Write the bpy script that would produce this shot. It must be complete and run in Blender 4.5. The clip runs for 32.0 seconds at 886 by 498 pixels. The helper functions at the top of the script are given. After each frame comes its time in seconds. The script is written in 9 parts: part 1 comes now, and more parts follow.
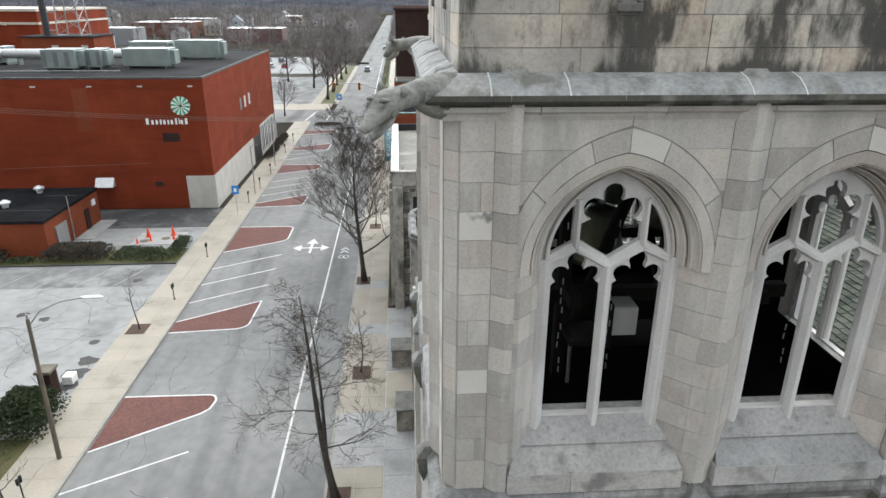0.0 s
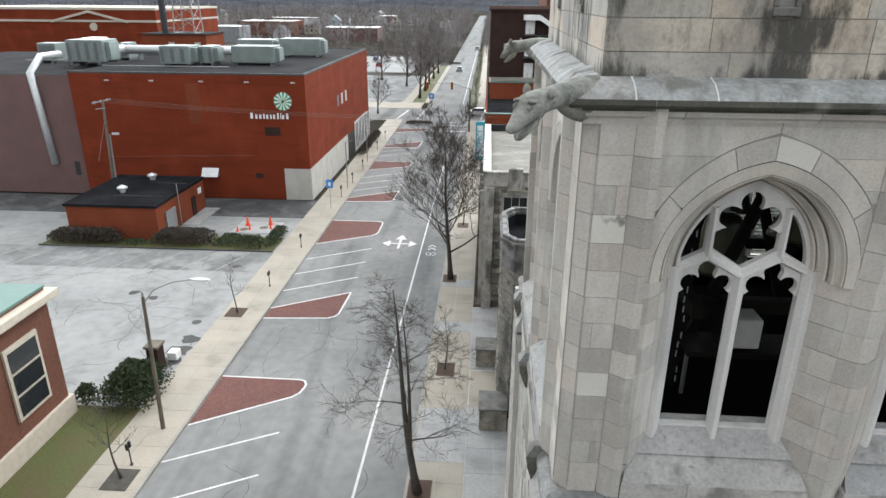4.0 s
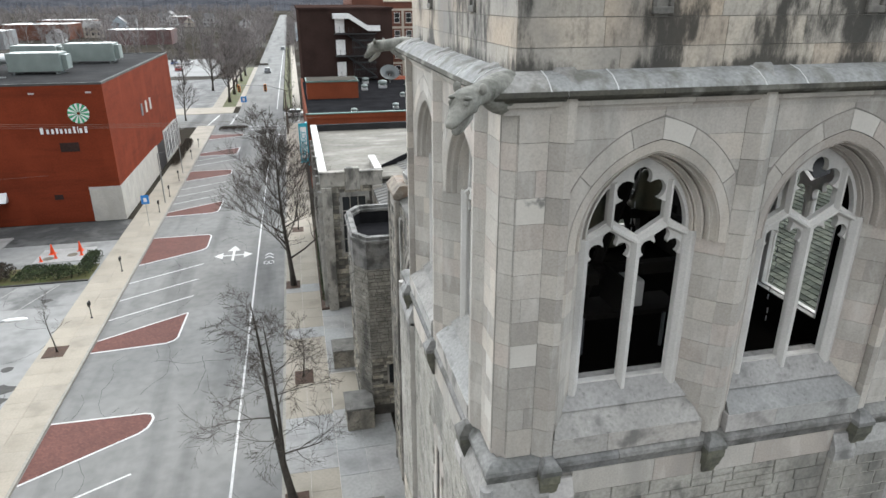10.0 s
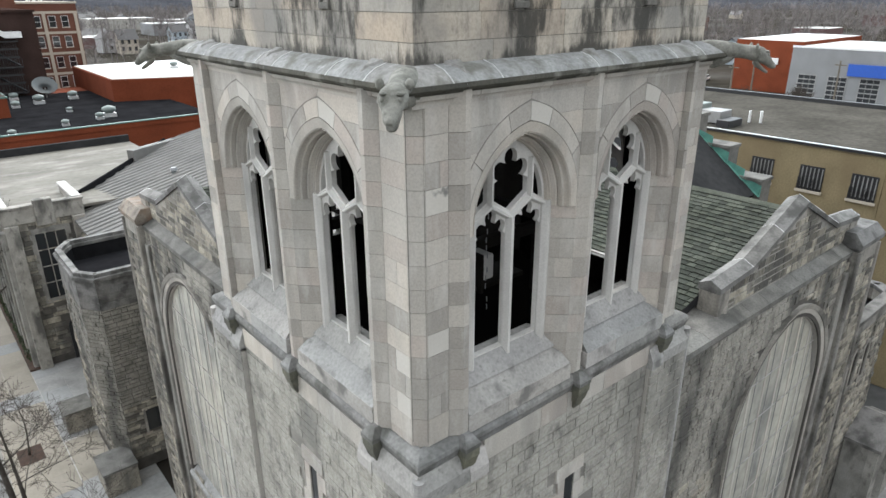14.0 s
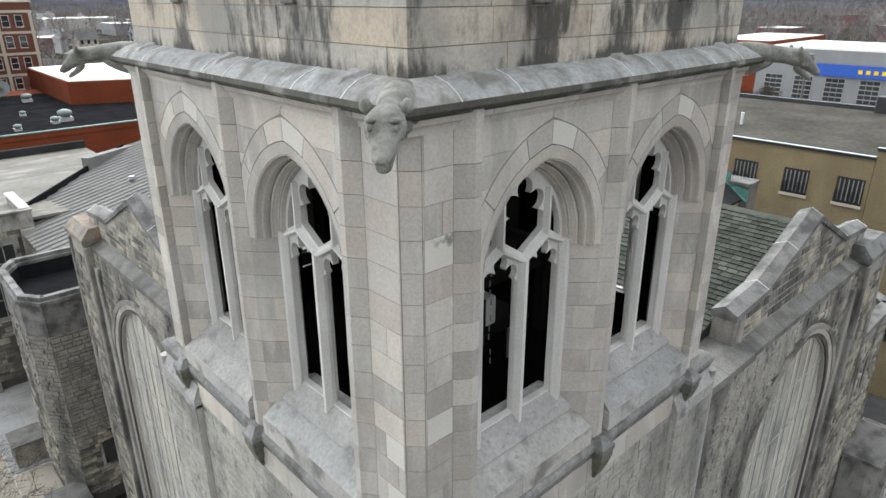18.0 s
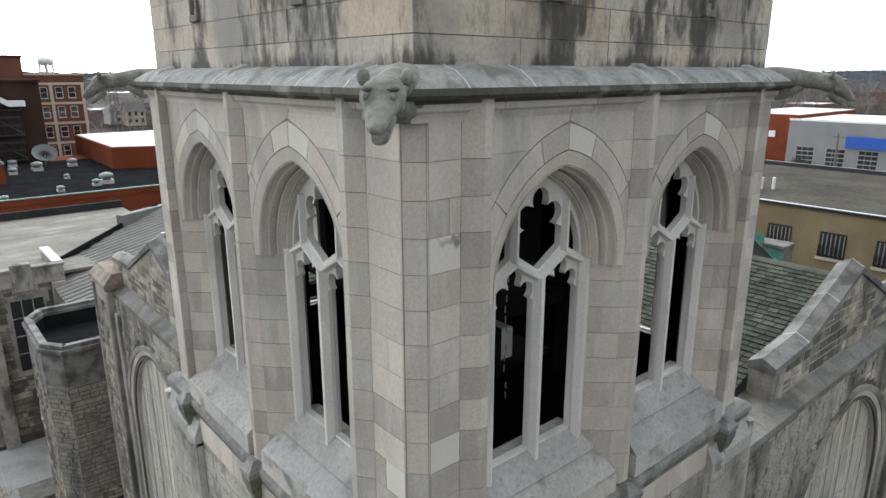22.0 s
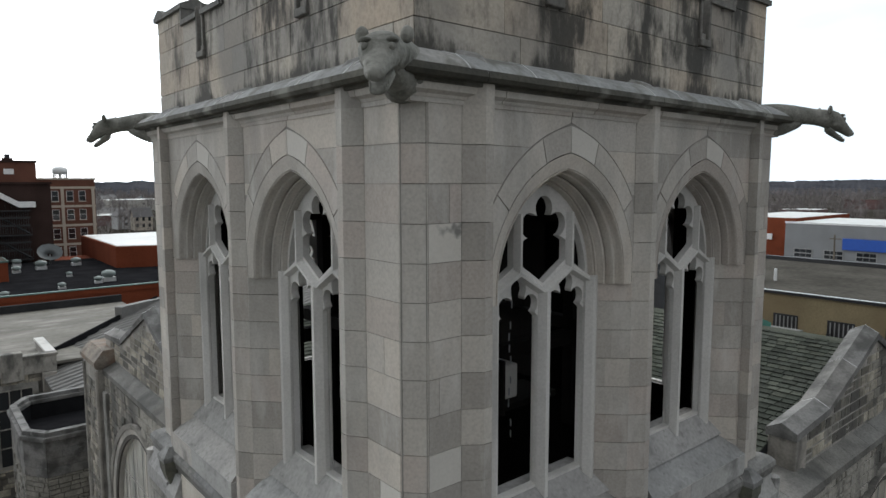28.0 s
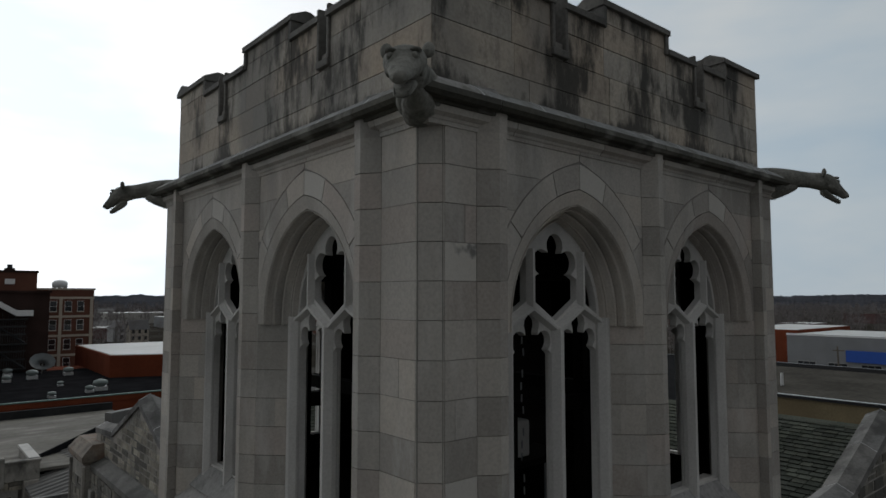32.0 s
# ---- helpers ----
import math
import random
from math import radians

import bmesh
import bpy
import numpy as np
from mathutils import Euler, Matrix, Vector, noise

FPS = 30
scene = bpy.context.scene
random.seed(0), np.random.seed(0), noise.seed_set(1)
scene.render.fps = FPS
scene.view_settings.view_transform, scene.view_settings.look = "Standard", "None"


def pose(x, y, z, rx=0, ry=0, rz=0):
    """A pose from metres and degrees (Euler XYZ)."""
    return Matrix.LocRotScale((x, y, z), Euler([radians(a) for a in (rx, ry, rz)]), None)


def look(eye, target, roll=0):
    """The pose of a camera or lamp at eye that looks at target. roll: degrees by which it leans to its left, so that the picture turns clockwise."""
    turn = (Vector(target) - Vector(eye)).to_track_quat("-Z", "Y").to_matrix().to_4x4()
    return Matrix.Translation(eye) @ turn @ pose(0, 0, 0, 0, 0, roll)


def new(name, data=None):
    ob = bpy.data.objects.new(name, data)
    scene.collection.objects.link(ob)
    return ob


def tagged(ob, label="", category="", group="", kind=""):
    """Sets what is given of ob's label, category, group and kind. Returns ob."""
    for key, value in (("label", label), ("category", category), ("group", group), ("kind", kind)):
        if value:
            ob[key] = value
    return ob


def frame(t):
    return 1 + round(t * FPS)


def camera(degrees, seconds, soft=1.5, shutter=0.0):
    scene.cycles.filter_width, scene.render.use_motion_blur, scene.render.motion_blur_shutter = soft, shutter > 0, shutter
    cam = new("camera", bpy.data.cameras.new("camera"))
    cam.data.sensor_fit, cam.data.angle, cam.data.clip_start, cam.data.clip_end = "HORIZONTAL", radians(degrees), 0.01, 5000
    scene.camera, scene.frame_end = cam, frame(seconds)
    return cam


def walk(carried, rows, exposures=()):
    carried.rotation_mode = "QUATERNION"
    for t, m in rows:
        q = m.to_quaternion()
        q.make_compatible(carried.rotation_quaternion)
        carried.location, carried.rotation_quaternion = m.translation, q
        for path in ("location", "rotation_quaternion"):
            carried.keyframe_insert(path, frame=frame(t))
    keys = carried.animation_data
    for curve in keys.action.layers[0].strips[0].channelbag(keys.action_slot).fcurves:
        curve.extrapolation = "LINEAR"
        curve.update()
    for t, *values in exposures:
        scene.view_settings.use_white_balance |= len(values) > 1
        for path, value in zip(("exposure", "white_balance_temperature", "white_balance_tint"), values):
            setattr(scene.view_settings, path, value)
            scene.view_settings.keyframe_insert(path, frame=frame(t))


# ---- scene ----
cam = camera(68.7, 32.0)
METRES, EYE, TILT, LEAN, TURN = 9.6, 21.48, 0.0, 0.0, -3.9
ROWS = [
    (0.0, 0.0, 0.0, 0.0, 0.08, -21.18, -0.21),
    (0.5, 0.011, -0.0017, 0.0007, 2.31, -21.19, -0.22),
    (1.0, 0.0139, -0.0037, 0.0006, 4.18, -21.19, -0.25),
    (1.5, 0.0137, -0.0061, 0.0004, 5.57, -21.2, -0.28),
    (2.0, 0.0117, -0.0052, 0.0001, 7.12, -21.19, -0.3),
    (2.5, 0.0117, -0.0047, 0.0001, 8.05, -21.18, -0.37),
    (4.5, -0.0826, -0.0253, 0.0031, 7.43, -21.2, -0.27),
    (5.0, -0.0995, -0.0316, 0.0022, 4.08, -21.14, -0.28),
    (5.5, -0.1014, -0.0345, 0.0036, 0.29, -21.15, -0.15),
    (6.0, -0.0978, -0.0361, 0.0035, -2.11, -21.14, -0.13),
    (6.5, -0.0938, -0.0374, 0.0042, -5.1, -21.15, -0.07),
    (7.0, -0.091, -0.0397, 0.0051, -6.63, -21.21, 0.03),
    (7.5, -0.0901, -0.042, 0.0061, -7.11, -21.23, 0.04),
    (8.0, -0.0902, -0.0452, 0.0062, -7.26, -21.25, 0.04),
    (8.5, -0.093, -0.0466, 0.0064, -7.25, -21.28, 0.04),
    (9.0, -0.11, -0.0472, 0.0068, -7.24, -21.3, 0.07),
    (9.5, -0.1408, -0.0462, 0.0068, -7.41, -21.31, 0.08),
    (10.0, -0.1775, -0.0431, 0.0069, -8.68, -21.3, 0.07),
    (10.5, -0.216, -0.0394, 0.0068, -10.39, -21.29, 0.05),
    (11.0, -0.2568, -0.0341, 0.0047, -12.64, -21.28, 0.08),
    (11.5, -0.2952, -0.0223, 0.0032, -16.41, -21.25, 0.08),
    (12.0, -0.3276, -0.008, 0.003, -20.73, -21.3, 0.16),
    (12.5, -0.3536, 0.0048, 0.0021, -24.62, -21.31, 0.17),
    (13.0, -0.3756, 0.0184, 0.0034, -28.78, -21.34, 0.17),
    (13.5, -0.3941, 0.0326, 0.003, -32.88, -21.36, 0.23),
    (14.0, -0.4082, 0.0493, 0.0031, -36.33, -21.37, 0.27),
    (14.5, -0.417, 0.0619, 0.0036, -37.87, -21.39, 0.25),
    (16.5, -0.4127, 0.1068, -0.002, -38.96, -21.42, 0.22),
    (17.0, -0.3878, 0.1399, -0.0025, -39.03, -21.42, 0.19),
    (17.5, -0.3521, 0.1831, -0.0031, -39.02, -21.41, 0.18),
    (18.0, -0.3186, 0.2217, -0.0048, -38.96, -21.41, 0.18),
    (18.5, -0.2986, 0.2389, -0.0134, -38.66, -21.41, 0.16),
    (19.0, -0.2904, 0.2355, -0.0259, -38.21, -21.42, 0.14),
    (19.5, -0.2847, 0.2289, -0.0336, -37.68, -21.4, 0.11),
    (20.0, -0.2845, 0.2247, -0.0472, -37.18, -21.41, 0.11),
    (20.5, -0.2874, 0.2219, -0.0653, -36.76, -21.36, 0.1),
    (21.0, -0.2896, 0.2234, -0.073, -36.46, -20.33, 0.09),
    (21.5, -0.2896, 0.225, -0.0754, -36.35, -17.8, 0.1),
    (22.0, -0.2901, 0.2255, -0.0781, -36.27, -15.19, 0.07),
    (22.5, -0.2913, 0.2265, -0.0815, -36.22, -12.57, 0.08),
    (23.0, -0.289, 0.2267, -0.0874, -36.2, -9.97, 0.05),
    (23.5, -0.2868, 0.2275, -0.0939, -36.21, -7.52, 0.06),
    (24.0, -0.2859, 0.2279, -0.101, -36.19, -5.78, 0.07),
    (24.5, -0.284, 0.2278, -0.1078, -36.18, -5.74, 0.07),
    (25.0, -0.2838, 0.2284, -0.1137, -36.17, -5.77, 0.07),
    (25.5, -0.283, 0.2295, -0.1171, -36.15, -5.78, 0.07),
    (27.5, -0.284, 0.2298, -0.1611, -36.15, -5.84, 0.04),
    (28.0, -0.2849, 0.2312, -0.1814, -36.16, -5.85, 0.07),
    (28.5, -0.2861, 0.2329, -0.1914, -36.17, -4.69, 0.1),
    (29.0, -0.288, 0.2326, -0.1947, -36.19, -2.62, 0.06),
    (29.5, -0.293, 0.2318, -0.1991, -36.2, -0.5, 0.09),
    (30.0, -0.2949, 0.2339, -0.204, -36.2, 1.61, 0.08),
    (30.5, -0.2969, 0.2335, -0.2129, -36.23, 3.74, 0.05),
    (31.0, -0.2983, 0.2332, -0.2275, -36.26, 4.18, 0.02),
    (31.5, -0.2992, 0.2323, -0.2442, -36.29, 4.22, -0.01),
    (32.0, -0.3021, 0.2328, -0.2616, -36.31, 4.25, -0.01),
]
EXPOSURES = [(0.0, -0.06), (20.5, -0.06), (22.0, -0.39), (23.0, -0.67), (23.5, -1.04), (24.0, -1.48), (25.5, -1.45), (27.0, -1.26), (28.0, -1.14), (29.0, -1.34), (30.0, -1.77), (31.0, -2.52), (32.0, -2.56)]
walk(cam, [(t, pose(0, 0, EYE, TILT, LEAN, TURN) @ pose(METRES * x, METRES * y, METRES * z, 90 + pitch, roll, yaw)) for t, x, y, z, yaw, pitch, roll in ROWS], EXPOSURES)

# ---- sky and sun: thin bright overcast, the sun behind the tower ----
SUN_DIR = Vector((0.62, 0.70, 0.80)).normalized()
world = bpy.data.worlds.new("world")
scene.world = world
world.use_nodes = True
wn, wl = world.node_tree.nodes, world.node_tree.links
wn.clear()
sky = wn.new("ShaderNodeTexSky")
sky.sky_type = "NISHITA"
sky.sun_disc = False
sky.sun_elevation = math.asin(SUN_DIR.z)
sky.sun_rotation = math.atan2(SUN_DIR.x, SUN_DIR.y)
sky.dust_density = 3.0
skyk = wn.new("ShaderNodeVectorMath")
skyk.operation = "SCALE"
skyk.inputs["Scale"].default_value = 0.14
wl.new(sky.outputs[0], skyk.inputs[0])
wtc = wn.new("ShaderNodeTexCoord")
wmap = wn.new("ShaderNodeMapping")
wmap.inputs["Scale"].default_value = (1.6, 1.6, 5.0)
wnoise = wn.new("ShaderNodeTexNoise")
wnoise.inputs["Scale"].default_value = 1.8
wnoise.inputs["Detail"].default_value = 5
wl.new(wtc.outputs["Generated"], wmap.inputs[0])
wl.new(wmap.outputs[0], wnoise.inputs["Vector"])
wramp = wn.new("ShaderNodeValToRGB")
wramp.color_ramp.elements[0].position, wramp.color_ramp.elements[1].position = 0.36, 0.66
wramp.color_ramp.elements[0].color = (0.82, 0.922, 1.01, 1)
wramp.color_ramp.elements[1].color = (1.115, 1.095, 1.075, 1)
wl.new(wnoise.outputs[0], wramp.inputs[0])
# thin cloud: brighter round the hidden sun's side of the sky, brightest low in the north
wdot = wn.new("ShaderNodeVectorMath")
wdot.operation = "DOT_PRODUCT"
wdot.inputs[1].default_value = Vector((0.45, 0.87, 0.05)).normalized()
wl.new(wtc.outputs["Generated"], wdot.inputs[0])
wbroad = wn.new("ShaderNodeMapRange")
wbroad.inputs["From Min"].default_value, wbroad.inputs["From Max"].default_value = -0.6, 1.0
wbroad.inputs["To Min"].default_value, wbroad.inputs["To Max"].default_value = 1.35, 3.7
wl.new(wdot.outputs["Value"], wbroad.inputs[0])
wdot2 = wn.new("ShaderNodeVectorMath")
wdot2.operation = "DOT_PRODUCT"
wdot2.inputs[1].default_value = Vector((-0.12, 0.97, 0.16)).normalized()
wl.new(wtc.outputs["Generated"], wdot2.inputs[0])
wlobe = wn.new("ShaderNodeMapRange")
wlobe.inputs["From Min"].default_value, wlobe.inputs["From Max"].default_value = 0.55, 1.0
wlobe.inputs["To Min"].default_value, wlobe.inputs["To Max"].default_value = 0.0, 4.0
wl.new(wdot2.outputs["Value"], wlobe.inputs[0])
wglow = wn.new("ShaderNodeMath")
wglow.operation = "ADD"
wl.new(wbroad.outputs[0], wglow.inputs[0])
wl.new(wlobe.outputs[0], wglow.inputs[1])
# clearer, bluer air towards the east and south-east
wdot3 = wn.new("ShaderNodeVectorMath")
wdot3.operation = "DOT_PRODUCT"
wdot3.inputs[1].default_value = Vector((0.93, 0.0, 0.25)).normalized()
wl.new(wtc.outputs["Generated"], wdot3.inputs[0])
weast = wn.new("ShaderNodeMapRange")
weast.inputs["From Min"].default_value, weast.inputs["From Max"].default_value = 0.55, 1.0
wl.new(wdot3.outputs["Value"], weast.inputs[0])
wtint = wn.new("ShaderNodeMix")
wtint.data_type, wtint.blend_type = "RGBA", "MULTIPLY"
wtint.inputs[7].default_value = (0.77, 0.865, 0.925, 1)
wl.new(weast.outputs[0], wtint.inputs[0])
wl.new(wramp.outputs[0], wtint.inputs[6])
wcloud = wn.new("ShaderNodeVectorMath")
wcloud.operation = "SCALE"
wl.new(wtint.outputs[2], wcloud.inputs[0])
wl.new(wglow.outputs[0], wcloud.inputs["Scale"])
wmix = wn.new("ShaderNodeMix")
wmix.data_type = "RGBA"
wmix.inputs["Factor"].default_value = 0.92
wl.new(skyk.outputs[0], wmix.inputs[6])
wl.new(wcloud.outputs[0], wmix.inputs[7])
wbg = wn.new("ShaderNodeBackground")
wbg.inputs["Strength"].default_value = 1.0
wl.new(wmix.outputs[2], wbg.inputs[0])
wout = wn.new("ShaderNodeOutputWorld")
wl.new(wbg.outputs[0], wout.inputs[0])
sun = new("sun", bpy.data.lights.new("sun", "SUN"))
sun.data.energy, sun.data.angle, sun.data.color = 1.45, radians(12), (1.0, 0.95, 0.87)
sun.matrix_basis = look((0, 0, 60), Vector((0, 0, 60)) - SUN_DIR)

# ---- materials ----
def mk(name, cols, rough=0.85, metal=0.0, scale=1.5, fine=28.0, fine_amt=0.25, rnd=0.0, tints=None, stain=None, stain_amt=0.0,
       stain_scale=(1.0, 1.0, 0.35), stain_freq=1.2, stain_lo=0.5, stain_hi=0.66, bump=0.25, bump_dist=0.01, bump_freq=None, island=False,
       spec=0.4, stretch=(1, 1, 1), wear=None):
    """A weathered surface: a slow change of colour, fine grain, stains with a shape of their own, a tint for each piece, relief."""
    m = bpy.data.materials.new(name)
    m.use_nodes = True
    n, l = m.node_tree.nodes, m.node_tree.links
    b = n["Principled BSDF"]
    b.inputs["Roughness"].default_value, b.inputs["Metallic"].default_value = rough, metal
    b.inputs["Specular IOR Level"].default_value = spec
    tc = n.new("ShaderNodeTexCoord")
    mp = n.new("ShaderNodeMapping")
    mp.inputs["Scale"].default_value = stretch
    l.new(tc.outputs["Object"], mp.inputs[0])

    def nz(freq, detail, vec):
        q = n.new("ShaderNodeTexNoise")
        q.inputs["Scale"].default_value, q.inputs["Detail"].default_value = freq, detail
        l.new(vec, q.inputs["Vector"])
        return q.outputs[0]

    def mix(kind, fac, a, c):
        q = n.new("ShaderNodeMix")
        q.data_type, q.blend_type = "RGBA", kind
        if isinstance(fac, float):
            q.inputs[0].default_value = fac
        else:
            l.new(fac, q.inputs[0])
        for i, v in ((6, a), (7, c)):
            if isinstance(v, tuple):
                q.inputs[i].default_value = (*v[:3], 1)
            else:
                l.new(v, q.inputs[i])
        return q.outputs[2]

    def ramp(fac, lo, hi, c0=(0, 0, 0), c1=(1, 1, 1)):
        q = n.new("ShaderNodeValToRGB")
        e = q.color_ramp.elements
        e[0].position, e[1].position, e[0].color, e[1].color = lo, hi, (*c0, 1), (*c1, 1)
        l.new(fac, q.inputs[0])
        return q.outputs[0]

    col = mix("MIX", ramp(nz(scale, 4, mp.outputs[0]), 0.32, 0.68), cols[0], cols[1])
    if rnd > 0:
        if island:
            rv = n.new("ShaderNodeNewGeometry").outputs["Random Per Island"]
        else:
            rv = n.new("ShaderNodeObjectInfo").outputs["Random"]
        q = n.new("ShaderNodeValToRGB")
        q.color_ramp.interpolation = "CONSTANT"
        tl = tints or [(0.78, 0.78, 0.8), (1.0, 0.97, 0.93), (0.9, 0.92, 0.93), (1.08, 1.02, 0.97), (0.86, 0.83, 0.8), (0.97, 0.97, 0.97), (1.04, 1.0, 1.0)]
        while len(q.color_ramp.elements) < len(tl):
            q.color_ramp.elements.new(0.5)
        for i, t in enumerate(tl):
            q.color_ramp.elements[i].position, q.color_ramp.elements[i].color = i / len(tl), (*t, 1)
        l.new(rv, q.inputs[0])
        col = mix("MULTIPLY", float(rnd), col, q.outputs[0])
    fn = nz(fine, 6, tc.outputs["Object"])
    col = mix("MULTIPLY", float(fine_amt), col, ramp(fn, 0.3, 0.62, (0.45, 0.45, 0.45), (1.12, 1.12, 1.12)))
    if stain is not None:
        ms = n.new("ShaderNodeMapping")
        ms.inputs["Scale"].default_value = stain_scale
        l.new(tc.outputs["Object"], ms.inputs[0])
        sf = ramp(nz(stain_freq, 7, ms.outputs[0]), stain_lo, stain_hi, (0, 0, 0), (stain_amt,) * 3)
        col = mix("MIX", sf, col, stain)
    if wear is not None:                # a second, smaller kind of stain: colour, amount, frequency, stretch, from, to
        mw = n.new("ShaderNodeMapping")
        mw.inputs["Scale"].default_value = wear[3]
        mw.inputs["Location"].default_value = (7.3, 2.1, 4.4)
        l.new(tc.outputs["Object"], mw.inputs[0])
        wz = nz(wear[2], 9, mw.outputs[0])
        wz.node.inputs["Roughness"].default_value = 0.68
        col = mix("MIX", ramp(wz, wear[4], wear[5], (0, 0, 0), (wear[1],) * 3), col, wear[0])
    l.new(col, b.inputs["Base Color"])
    if bump > 0:
        bp = n.new("ShaderNodeBump")
        bp.inputs["Strength"].default_value, bp.inputs["Distance"].default_value = bump, bump_dist
        l.new(nz(bump_freq or fine, 5, tc.outputs["Object"]), bp.inputs["Height"])
        l.new(bp.outputs[0], b.inputs["Normal"])
    return m


def plain(name, col, rough=0.5, metal=0.0, spec=0.5):
    return mk(name, (col, tuple(c * 0.86 for c in col)), rough, metal, scale=3, fine_amt=0.12, bump=0.05, spec=spec)


LIME = (0.500, 0.474, 0.432)
M_ASHLAR = mk("limestone_ashlar", (LIME, (0.445, 0.42, 0.385)), scale=1.1, fine=38, fine_amt=0.26, rnd=1.0,
              tints=[(0.75, 0.735, 0.725), (1.0, 0.98, 0.965), (0.92, 0.91, 0.90), (1.11, 1.07, 1.03), (0.90, 0.855, 0.835), (0.98, 0.97, 0.965), (1.05, 1.03, 1.01), (0.84, 0.825, 0.815), (1.03, 0.965, 0.945)],
              stain=(0.235, 0.23, 0.215), stain_amt=0.55, stain_freq=1.3, stain_lo=0.47, stain_hi=0.68, bump=0.25, wear=((0.63, 0.615, 0.58), 0.5, 3.2, (1, 1, 0.3), 0.51, 0.70))
M_PALE_STAINED = mk("limestone_blotched_block", ((0.60, 0.57, 0.52), (0.55, 0.52, 0.47)), fine=40, fine_amt=0.1, stain=(0.12, 0.12, 0.115), stain_amt=0.8, stain_scale=(1, 1, 1), stain_freq=3.4, stain_lo=0.55, stain_hi=0.62)
M_PALE = mk("limestone_new_block", ((0.57, 0.545, 0.50), (0.52, 0.495, 0.455)), fine=40, fine_amt=0.1, bump=0.1)
M_TRACERY = mk("limestone_tracery", ((0.60, 0.585, 0.56), (0.52, 0.505, 0.48)), fine=40, fine_amt=0.2, stain=(0.24, 0.24, 0.23), stain_amt=0.5, bump=0.1)
M_JOINT = mk("belfry_joint_mortar", ((0.30, 0.285, 0.26), (0.19, 0.18, 0.165)), scale=2, fine=60, bump=0.3)
M_MORTAR = mk("mortar", ((0.50, 0.475, 0.435), (0.40, 0.38, 0.35)), scale=3, fine=60, bump=0.3)
# moss, and the shadow line under the lip, in one dark colour
M_LIP = mk("mossy_shadowed_drip_edge", ((0.085, 0.08, 0.062), (0.05, 0.048, 0.04)), scale=3, fine=24, fine_amt=0.5, stain=(0.22, 0.215, 0.19), stain_amt=0.8, stain_scale=(1, 1, 1), stain_freq=2.2, stain_lo=0.54, stain_hi=0.66, bump=0.5)
M_SILL = mk("limestone_sill", ((0.37, 0.368, 0.358), (0.27, 0.269, 0.262)), scale=1.4, fine=20, fine_amt=0.35, rnd=0.5, wear=((0.09, 0.09, 0.085), 0.45, 9.0, (1, 1, 1), 0.57, 0.66), stain=(0.13, 0.13, 0.125), stain_amt=0.7,
            stain_scale=(1, 1, 1), stain_freq=3.2, stain_lo=0.57, stain_hi=0.72, bump=0.3)
M_SILLBAND = mk("limestone_sill_band", ((0.44, 0.43, 0.41), (0.36, 0.35, 0.335)), scale=1.6, fine=24, fine_amt=0.3, rnd=0.6, stain=(0.11, 0.11, 0.105), stain_amt=0.75, stain_scale=(1, 1, 1), stain_freq=2.4, stain_lo=0.52, stain_hi=0.68, bump=0.25)
M_CORNICE = mk("limestone_cornice", ((0.33, 0.33, 0.32), (0.235, 0.235, 0.23)), scale=2.5, fine=22, fine_amt=0.45, rnd=0.5, stain=(0.11, 0.105, 0.085), stain_amt=0.75,
               stain_scale=(2, 2, 1), stain_freq=1.6, stain_lo=0.50, stain_hi=0.66, bump=0.4, wear=((0.44, 0.44, 0.43), 0.6, 5.0, (1, 1, 1), 0.56, 0.68))
M_STRING = mk("limestone_string_course", ((0.26, 0.258, 0.25), (0.155, 0.154, 0.148)), scale=2.5, fine=18, fine_amt=0.5, rnd=0.5, stain=(0.06, 0.06, 0.05), stain_amt=0.75,
              stain_scale=(1, 1, 1), stain_freq=2.6, stain_lo=0.5, stain_hi=0.68, bump=0.4)

